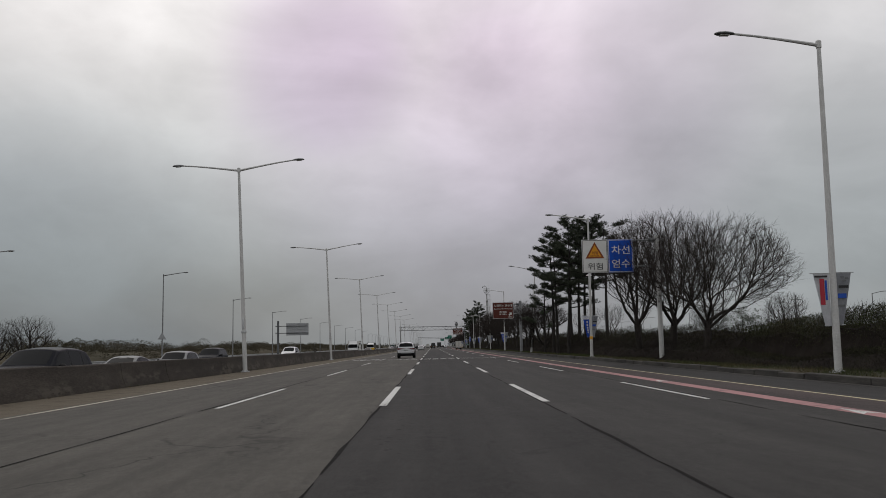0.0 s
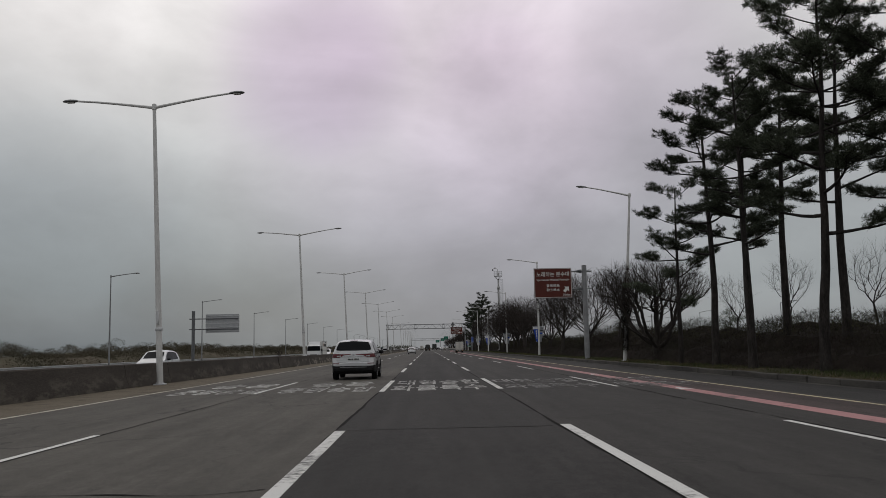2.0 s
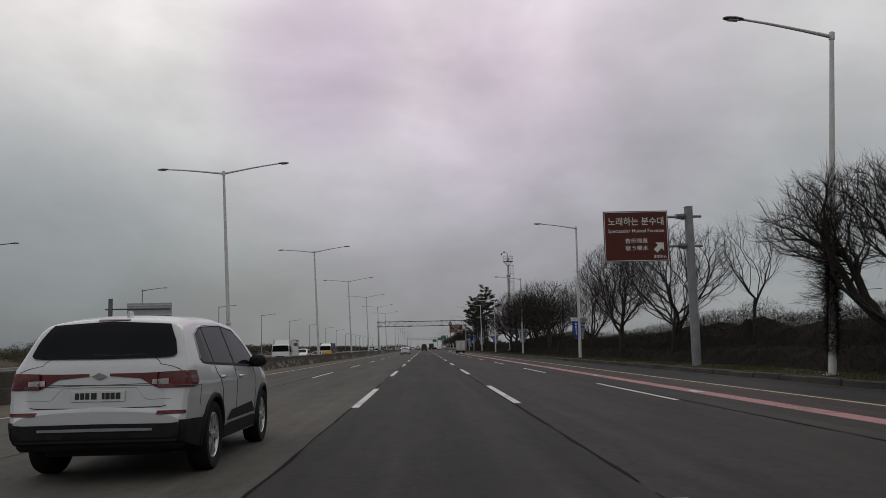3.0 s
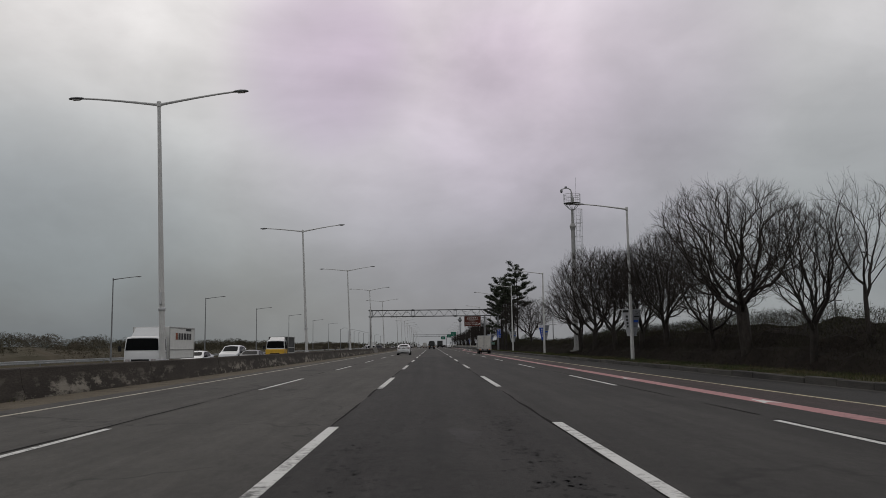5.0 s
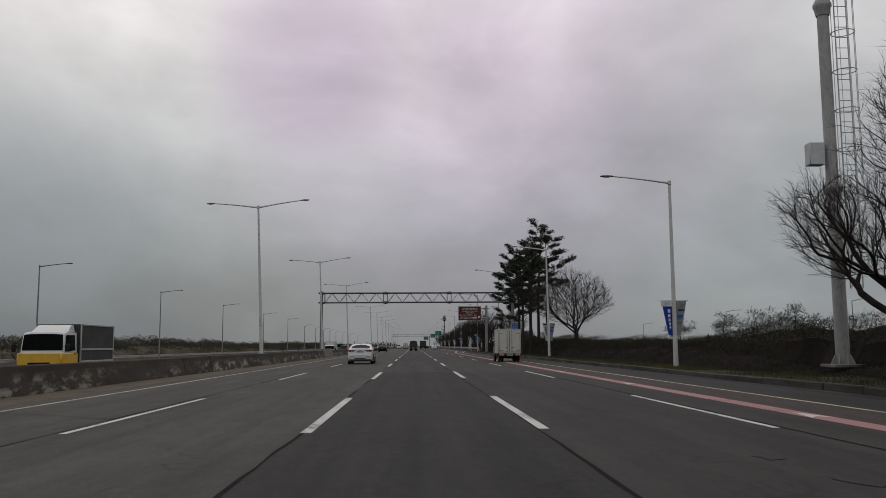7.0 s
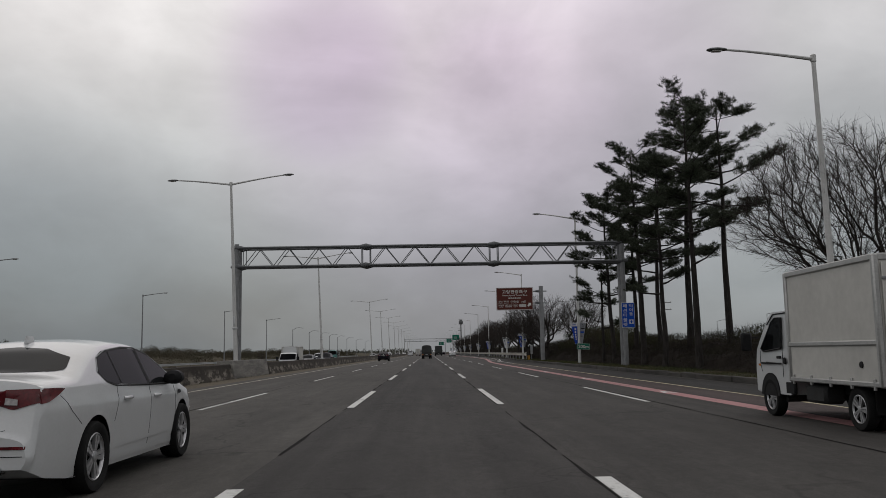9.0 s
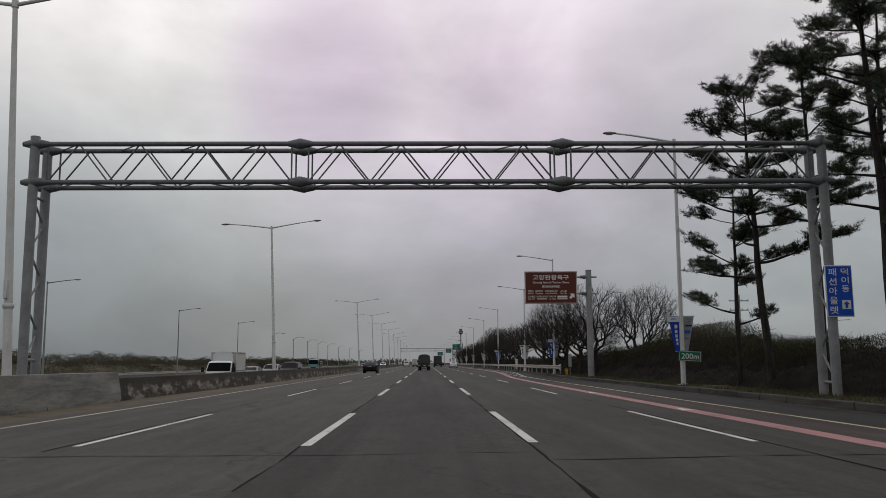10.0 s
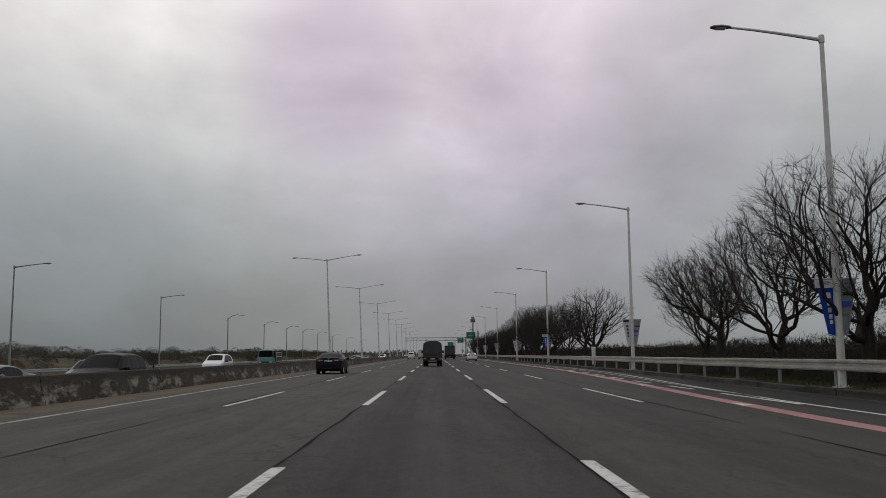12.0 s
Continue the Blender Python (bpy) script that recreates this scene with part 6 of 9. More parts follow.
part("brake_light", end_panel(SUV, [-0.16, 0, 0.16], [1.588, 1.59, 1.588], [1.605, 1.607, 1.605], off=0.012), M_LENS_RED, suv)
bm = bmesh.new()
prism(bm, [(-0.02, 0), (0.02, 0), (0.006, 0.06), (-0.006, 0.06)], 0.86, 0.98)
bmesh.ops.recalc_face_normals(bm, faces=bm.faces)
part("aerial_fin", bm, M_CAR_PEARL, suv).location = (0, 0, 1.645)
part("wiper", end_panel(SUV, [-0.1, 0.15, 0.42], [1.235, 1.22, 1.235], [1.25, 1.235, 1.245], off=0.022), M_TRIM, suv)
suv.matrix_basis = pose(-2.76, 88.2, 0.0)

# white saloon
SEDAN = Shape(4.845, 0.918,
              [(0, 0.64), (0.05, 0.662), (0.062, 0.80), (0.075, 0.96), (0.10, 1.04), (0.125, 1.085), (0.16, 1.092), (0.62, 1.115), (0.75, 1.13), (1.25, 1.325), (1.62, 1.42), (2.1, 1.452), (2.6, 1.44), (2.95, 1.37), (3.72, 1.03), (3.9, 0.985), (4.5, 0.86), (4.75, 0.74), (4.845, 0.60)],
              [(0, 0.36), (0.2, 0.26), (0.6, 0.20), (4.2, 0.18), (4.6, 0.20), (4.845, 0.32)],
              [(0, 0.80), (0.04, 0.86), (0.14, 0.92), (0.40, 0.965), (0.9, 0.99), (2.4, 1.0), (3.6, 0.99), (4.3, 0.94), (4.65, 0.84), (4.845, 0.66)], (1.00, 0.92), 0.50, 0.10, 0.07)


def sedan_car(mat, label, category="car"):
    c = common_car("saloon_car", label, category, SEDAN, (1.08, 3.875), 0.33, mat,
                   [([1.30, 1.40, 1.58, 1.72], [1.10, 1.02, 0.985, 0.98], [1.12, 1.235, 1.29, 1.305]), ([1.76, 2.2, 2.55], [0.98, 0.965, 0.955], [1.31, 1.34, 1.34]), ([2.62, 2.95, 3.25, 3.48], [0.955, 0.95, 0.945, 0.95], [1.335, 1.265, 1.13, 1.0])], 5)
    part("rear_window", end_panel(SEDAN, [-0.66, -0.60, -0.3, 0, 0.3, 0.60, 0.66], [1.145, 1.135, 1.128, 1.127, 1.128, 1.135, 1.145], [1.17, 1.26, 1.345, 1.365, 1.345, 1.26, 1.17], off=0.012, nz=14), M_GLASS, c)
    part("windscreen", end_panel(SEDAN, [-0.66, -0.58, 0, 0.58, 0.66], [1.07, 1.05, 1.05, 1.05, 1.07], [1.12, 1.32, 1.40, 1.32, 1.12], False), M_GLASS, c)
    for s in (-1, 1):
        lo, hi = [0.915, 0.86, 0.83, 0.875, 0.885], [0.975, 0.985, 0.995, 1.0, 1.0]
        xs = sorted([s * 0.34, s * 0.50, s * 0.60, s * 0.76, s * 0.815])
        lamp = part("tail_lamp", end_panel(SEDAN, xs, lo if s > 0 else lo[::-1], hi if s > 0 else hi[::-1], off=0.008), M_LENS_RED, c)
        part("reversing_lens", end_panel(SEDAN, sorted([s * 0.38, s * 0.50, s * 0.64]), [0.912, 0.875, 0.868] if s > 0 else [0.868, 0.875, 0.912], [0.935, 0.938, 0.915] if s > 0 else [0.915, 0.938, 0.935], off=0.022), M_LENS_CLEAR, lamp)
        part("tail_lamp", side_panel(SEDAN, [0.012, 0.05, 0.12, 0.30, 0.42], [0.87, 0.87, 0.875, 0.93, 0.985], [0.97, 0.995, 1.0, 0.998, 0.99], s, 0.013), M_LENS_RED, c)
        part("reflector", end_panel(SEDAN, sorted([s * 0.45, s * 0.74]), [0.515, 0.515], [0.54, 0.54], off=0.008), M_LENS_RED, c)
        part("sill", side_panel(SEDAN, [1.50, 1.7, 3.3, 3.45], [0.235, 0.235, 0.235, 0.235], [0.27, 0.285, 0.285, 0.27], s, 0.016), mat, c)
        part("sill_crease", side_panel(SEDAN, [1.60, 1.9, 3.2, 3.4], [0.36, 0.36, 0.37, 0.375], [0.365, 0.40, 0.415, 0.38], s, 0.008), mat, c)
        part("wing_vent", side_panel(SEDAN, [3.62, 3.66, 3.76, 3.80], [0.80, 0.795, 0.80, 0.81], [0.835, 0.845, 0.845, 0.83], s, 0.010), M_TRIM, c)
        seam(SEDAN, [(1.62, 0.97), (1.60, 0.80), (1.52, 0.62)], s, c, 0.0028)
        seam(SEDAN, [(2.585, 0.95), (2.60, 0.6), (2.58, 0.30)], s, c, 0.0028)
        seam(SEDAN, [(3.50, 0.94), (3.56, 0.6), (3.48, 0.30)], s, c, 0.0028)
        seam(SEDAN, [(0.36, 0.93), (0.55, 0.78), (0.74, 0.66)], s, c, 0.0028)
        seam(SEDAN, [(1.30, 1.09), (1.42, 1.005), (1.62, 0.972), (2.58, 0.948), (3.5, 0.938)], s, c, 0.005)
        seam(SEDAN, [(1.28, 1.12), (1.42, 1.25), (1.7, 1.315), (2.2, 1.352), (2.6, 1.348), (2.95, 1.28), (3.5, 0.99)], s, c, 0.006)
        bm = bmesh.new()
        trim = [(1.27, 1.11), (1.40, 1.255), (1.7, 1.325), (2.2, 1.362), (2.6, 1.358), (2.95, 1.29), (3.25, 1.155), (3.5, 0.995)]
        tube(bm, [(s * (SEDAN.hw(y, z) + 0.003), y, z) for y, z in trim], 0.005, 5)
        part("window_trim", bm, M_SIGN_BACK, c, "thin chrome window trim")
        part("pillar", side_panel(SEDAN, [2.545, 2.625], [0.955, 0.955], [1.345, 1.34], s, 0.009), M_TRIM, c)
        handle(SEDAN, 1.86, 0.835, s, c, mat)
        handle(SEDAN, 2.80, 0.82, s, c, mat)
        mirror(c, SEDAN, 3.22, 0.985, mat if mat is M_CAR_GREY else M_TRIM, s)
        part("head_lamp", end_panel(SEDAN, sorted([s * 0.42, s * 0.78]), [0.66, 0.68], [0.73, 0.78], False, 0.012), M_LENS_CLEAR, c)
    part("boot_gap", end_panel(SEDAN, [-0.55, -0.5, 0, 0.5, 0.55], [0.665, 0.652, 0.65, 0.652, 0.665], [0.67, 0.658, 0.656, 0.658, 0.67], off=0.004), M_TRIM, c)
    part("boot_edge", end_panel(SEDAN, [-0.34, 0, 0.34], [0.935, 0.935, 0.935], [0.950, 0.952, 0.950], off=0.012), M_TRIM, c)
    # bumper fold drawn as a thin black strip in place of its shade
    part("bumper_crease", end_panel(SEDAN, [-0.72, 0, 0.72], [0.455, 0.45, 0.455], [0.462, 0.457, 0.462], off=0.004), M_TRIM, c)
    part("diffuser", end_panel(SEDAN, [-0.40, 0, 0.40], [0.37, 0.37, 0.37], [0.42, 0.43, 0.42], off=0.010), M_TRIM, c)
    part("grille", end_panel(SEDAN, [-0.38, 0, 0.38], [0.60, 0.59, 0.60], [0.68, 0.69, 0.68], False, 0.010), M_TRIM, c)
    part("intake", end_panel(SEDAN, [-0.55, 0, 0.55], [0.36, 0.35, 0.36], [0.47, 0.48, 0.47], False, 0.008), M_TRIM, c)
    plate(c, 0, SEDAN.end_y(0, 0.86) - 0.014, 0.865)
    plate(c, 0, SEDAN.end_y(0, 0.53, False) + 0.014, 0.53, face=1)
    bm = bmesh.new()
    y0 = SEDAN.end_y(0, 0.985)
    lathe(bm, [(0.001, -0.004), (0.06, 0.0), (0.065, 0.012)], 16)
    bmesh.ops.transform(bm, matrix=pose(0, y0 - 0.016, 0.995, -80) @ Matrix.Diagonal((1, 0.6, 1, 1)), verts=bm.verts[:])
    part("badge", bm, M_CHROME, c, "plain chrome oval")
    for s in (-1, 1):
        bm = bmesh.new()
        lathe(bm, [(0.036, 0.10), (0.040, -0.02), (0.034, -0.02), (0.030, 0.10)], 14)
        bmesh.ops.transform(bm, matrix=pose(s * 0.52, 0.09, 0.35, -90) @ Matrix.Diagonal((1.3, 1, -1, 1)), verts=bm.verts[:])
        bmesh.ops.recalc_face_normals(bm, faces=bm.faces)
        part("tail_pipe", bm, M_CHROME, c)
    bm = bmesh.new()
    prism(bm, [(-0.022, 0), (0.022, 0), (0.005, 0.075), (-0.005, 0.075)], 1.52, 1.66)
    bmesh.ops.recalc_face_normals(bm, faces=bm.faces)
    part("aerial_fin", bm, mat, c).location = (0, 0, 1.40)
    return c


k_white = sedan_car(M_CAR_WHITE, "white saloon car with alloy wheels and red tail lamps")
k_white.matrix_basis = pose(-3.28, 245.35, 0.0)
k_black = sedan_car(M_CAR_BLACK, "black saloon car in the lane beside the median")
k_black.matrix_basis = pose(-6.45, 373.5, 0.0)
k_grey = sedan_car(M_CAR_GREY, "grey saloon car on the opposite carriageway")
k_grey.matrix_basis = pose(-16.3, 48.0, LOW, 0, 0, 180)


# boxy crossovers, estates and vans for the opposite carriageway
def family_car(name, label, length, half, height, mat, category="car"):
    k = length / 4.67
    sh = Shape(length, half, [(0, 0.6), (0.03, 0.85), (0.10, 1.05), (0.25 * k, height * 0.80), (0.5 * k, height * 0.94), (1.0 * k, height * 0.985), (1.9 * k, height), (2.7 * k, height * 0.965), (3.55 * k, height * 0.67), (3.8 * k, height * 0.63), (4.35 * k, height * 0.56), (4.6 * k, height * 0.46), (length, 0.5)],
               [(0, 0.42), (0.3, 0.30), (length - 0.4, 0.26), (length, 0.36)],
               [(0, 0.84), (0.1, 0.93), (0.4, 0.98), (length / 2, 1.0), (length - 0.9, 0.98), (length - 0.3, 0.88), (length, 0.72)], (height * 0.64, height * 0.60), 0.34, 0.12, 0.06)
    hb = height * 0.64
    c = common_car(name, label, category, sh, (0.95 * k, 3.68 * k), 0.345, mat,
                   [([0.6 * k, 0.75 * k, 1.02 * k], [hb + 0.05, hb + 0.03, hb + 0.02], [hb + 0.1, height * 0.86, height * 0.89]), ([1.08 * k, 1.5 * k, 1.98 * k], [hb + 0.02, hb + 0.01, hb], [height * 0.895, height * 0.91, height * 0.915]), ([2.05 * k, 2.5 * k, 2.9 * k, 3.15 * k], [hb, hb - 0.01, hb - 0.02, hb - 0.01], [height * 0.915, height * 0.90, height * 0.80, height * 0.68])])
    part("windscreen", end_panel(sh, [-0.68, -0.6, 0, 0.6, 0.68], [height * 0.69] * 5, [height * 0.78, height * 0.92, height * 0.945, height * 0.92, height * 0.78], False), M_GLASS, c)
    part("rear_window", end_panel(sh, [-0.66, -0.6, 0, 0.6, 0.66], [hb + 0.08] * 5, [height * 0.78, height * 0.90, height * 0.92, height * 0.90, height * 0.78]), M_GLASS, c)
    part("grille", end_panel(sh, [-0.42, 0, 0.42], [0.58, 0.56, 0.58], [0.74, 0.76, 0.74], False, 0.01), M_TRIM, c)
    for s in (-1, 1):
        part("head_lamp", end_panel(sh, sorted([s * 0.46, s * 0.78]), [0.68, 0.70], [0.78, 0.80], False, 0.012), M_LENS_CLEAR, c)
        part("tail_lamp", end_panel(sh, sorted([s * 0.56, s * 0.80]), [0.86, 0.86], [1.02, 1.02], off=0.012), M_LENS_RED, c)
        mirror(c, sh, 2.95 * k, hb, M_TRIM, s)
        handle(sh, 1.35 * k, hb - 0.14, s, c, mat)
        handle(sh, 2.25 * k, hb - 0.15, s, c, mat)
        seam(sh, [(2.02 * k, hb - 0.02), (2.03 * k, 0.7), (2.0 * k, 0.4)], s, c)
        part("sill_cladding", side_panel(sh, [1.4 * k, 1.6 * k, 3.0 * k, 3.2 * k], [0.30] * 4, [0.38, 0.42, 0.42, 0.38], s, 0.008), M_TRIM, c)
    plate(c, 0, sh.end_y(0, 0.5, False) + 0.014, 0.5, face=1)
    plate(c, 0, sh.end_y(0, 0.82) - 0.014, 0.82)
    return c


BACK = 180
dark_suv = family_car("suv", "black crossover on the opposite carriageway", 4.9, 0.97, 1.88, M_CAR_BLACK)
dark_suv.matrix_basis = pose(-13.6, 32.2, LOW, 0, 0, BACK)
grey_suv = family_car("suv", "dark grey crossover on the opposite carriageway", 4.6, 0.93, 1.66, M_CAR_GREY)
grey_suv.matrix_basis = pose(-16.4, 57.2, LOW, 0, 0, BACK)
van = family_car("minivan", "white minivan on the opposite carriageway", 5.1, 0.96, 1.93, M_CAR_PEARL)
van.matrix_basis = pose(-19.0, 219.0, LOW, 0, 0, BACK)
for ob, x, y in ((k_grey, -16.0, 213.5), (van, -19.3, 118.0), (dark_suv, -19.8, 79.0), (grey_suv, -16.3, 361.8), (dark_suv, -13.2, 355.5), (k_grey, -16.5, 352.0), (van, -19.4, 398), (k_grey, -12.9, 470), (grey_suv, -16.2, 500), (van, -13, 538), (k_grey, -19, 560), (van, -16.4, 600), (grey_suv, -13, 630), (k_grey, -16, 690), (van, -13, 720)):
    copy_thing(ob, pose(x, y, LOW, 0, 0, BACK))


# ---- trucks ----
def cab(parent, width, y0, y1, z0, z1, mat, front_slope=0.35):
    """A forward-control cab with a rounded nose, windscreen, side windows, grille and lamps."""
    h = width / 2
    zm = z0 + (z1 - z0) * 0.52

    def wide(z):
        return h * (1 - 0.07 * max(0.0, (z - zm) / (z1 - zm)) ** 1.5)

    def skin(u, y, z):
        # the nose falls back and the roof drops towards the sides
        f = max(0.0, (y - y0) / (y1 - y0) - 0.25) / 0.75
        return u * wide(z), y - f * (0.22 * abs(u) ** 3.5 + 0.05 * u * u), z - 0.06 * abs(u) ** 4 * max(0.0, (z - zm) / (z1 - zm)) ** 2

    out = [(y0, z0), (y1 - 0.30, z0), (y1 - 0.08, z0 + 0.06), (y1 - 0.01, z0 + 0.22), (y1, z0 + 0.40), (y1 - 0.03, z0 + 0.58), (y1 - 0.08, zm - 0.04)]
    out += [(y1 - 0.10 - (front_slope - 0.10) * t, zm + (z1 - 0.12 - zm) * t) for t in (0.0, 0.33, 0.66, 1.0)]
    out += [(y1 - front_slope - 0.09, z1 - 0.05), (y1 - front_slope - 0.22, z1 - 0.01), (y1 - front_slope - 0.40, z1), (y0, z1)]
    us = (-1, -0.985, -0.93, -0.8, -0.55, -0.28, 0, 0.28, 0.55, 0.8, 0.93, 0.985, 1)
    bm = bmesh.new()
    rows = [[bm.verts.new(skin(u, y, z)) for y, z in out] for u in us]
    n = len(out)
    for a, b in zip(rows, rows[1:]):
        for k in range(n):
            bm.faces.new((a[k], a[(k + 1) % n], b[(k + 1) % n], b[k]))
    bm.faces.new(rows[0])
    bm.faces.new(rows[-1])
    bmesh.ops.recalc_face_normals(bm, faces=bm.faces)
    c = part("cab", bm, mat, parent, angle=45)
    bm = bmesh.new()
    rows = []
    for t in np.linspace(0.03, 0.97, 6):
        y, z = y1 - 0.10 - (front_slope - 0.10) * t, zm + (z1 - 0.12 - zm) * t
        rows.append([bm.verts.new(Vector(skin(u, y, z)) + Vector((0, 0.012, 0.008))) for u in (-0.93, -0.8, -0.55, -0.28, 0, 0.28, 0.55, 0.8, 0.93)])
    for a, b in zip(rows, rows[1:]):
        for k in range(8):
            bm.faces.new((a[k], a[k + 1], b[k + 1], b[k]))
    bmesh.ops.solidify(bm, geom=bm.faces[:], thickness=0.008)
    part("windscreen", bm, M_GLASS, c)
    for s in (-1, 1):
        bm = bmesh.new()
        ylo, yhi = y0 + 0.30, y1 - 0.34 - front_slope * 0.30
        pts = [(ylo, zm + 0.03), (yhi - 0.12, zm - 0.03), (yhi, zm + 0.02), (y1 - front_slope - 0.30, z1 - 0.24), (y1 - front_slope - 0.42, z1 - 0.18), (ylo, z1 - 0.18)]
        vs = [bm.verts.new((s * (wide(z) + 0.008), y, z)) for y, z in pts]
        bm.faces.new(vs)
        bmesh.ops.solidify(bm, geom=bm.faces[:], thickness=0.01)
        part("side_window", bm, M_GLASS, c)
        bm = bmesh.new()
        tube(bm, [(s * (h + 0.006), y0 + 0.22, zm + 0.3), (s * (h + 0.006), y0 + 0.24, z0 + 0.3)], 0.006, 4)
        part("door_gap", bm, M_TRIM, c)
        bm = bmesh.new()
        box(bm, (s * (h + 0.02), y0 + 0.36, zm - 0.14), (0.03, 0.16, 0.05), 0.01)
        part("door_handle", bm, M_TRIM, c)
        bm = bmesh.new()
        box(bm, (s * (h + 0.20), y1 - front_slope * 0.5, zm + 0.14), (0.20, 0.08, 0.34), 0.03)
        tube(bm, [(s * h * 0.96, y1 - front_slope * 0.5, zm + 0.22), (s * (h + 0.2), y1 - front_slope * 0.5, zm + 0.22)], 0.015, 6)
        part("wing_mirror", bm, M_TRIM, c)
        bm = bmesh.new()
        box(bm, (s * h * 0.72, y1 - 0.09, z0 + 0.40), (0.30, 0.10, 0.17), 0.02, pose(0, 0, 0))
        part("head_lamp", bm, M_LENS_CLEAR, c)
        bm = bmesh.new()
        box(bm, (s * (h + 0.004), (y0 + y1) / 2 - 0.1, zm - 0.25), (0.012, (y1 - y0) * 0.5, 0.03))
        part("side_moulding", bm, M_TRIM, c)
    bm = bmesh.new()
    box(bm, (0, y1 + 0.005, z0 + 0.42), (width * 0.5, 0.03, 0.12), 0.01)
    part("grille", bm, M_TRIM, c)
    bm = bmesh.new()
    rows = []
    for u in (-0.97, -0.85, -0.6, 0, 0.6, 0.85, 0.97):
        rows.append([bm.verts.new((skin(u, y1, z0)[0], skin(u, y1, z0)[1] + dy, z0 + dz)) for dy, dz in ((-0.12, 0.0), (0.03, 0.03), (0.04, 0.20), (-0.06, 0.23))])
    for a, b in zip(rows, rows[1:]):
        for k in range(4):
            bm.faces.new((a[k], a[(k + 1) % 4], b[(k + 1) % 4], b[k]))
    bm.faces.new(rows[0])
    bm.faces.new(rows[-1])
    bmesh.ops.recalc_face_normals(bm, faces=bm.faces)
    part("bumper", bm, M_TRIM if width > 2 else mat, c)
    return c


def chassis(parent, length, width, z, r, axles):
    bm = bmesh.new()
    for s in (-1, 1):
        box(bm, (s * width * 0.22, length / 2, z - 0.12), (0.10, length - 0.3, 0.2), 0.01)
    for k in range(5):
        box(bm, (0, 0.4 + (length - 1.2) * k / 4, z - 0.12), (width * 0.44, 0.1, 0.12))
    part("frame", bm, M_CHASSIS, parent)
    for y in axles:
        bm = bmesh.new()
        tube(bm, [(-width * 0.42, y, r), (width * 0.42, y, r)], 0.07, 8)
        part("axle", bm, M_CHASSIS, parent)
    bm = bmesh.new()
    box(bm, (-width * 0.36, length * 0.45, z - 0.22), (0.34, 0.7, 0.30), 0.05)
    part("fuel_tank", bm, M_CHASSIS, parent)
    bm = bmesh.new()
    box(bm, (width * 0.36, length * 0.47, z - 0.20), (0.30, 0.5, 0.26), 0.04)
    part("battery_box", bm, M_CHASSIS, parent)


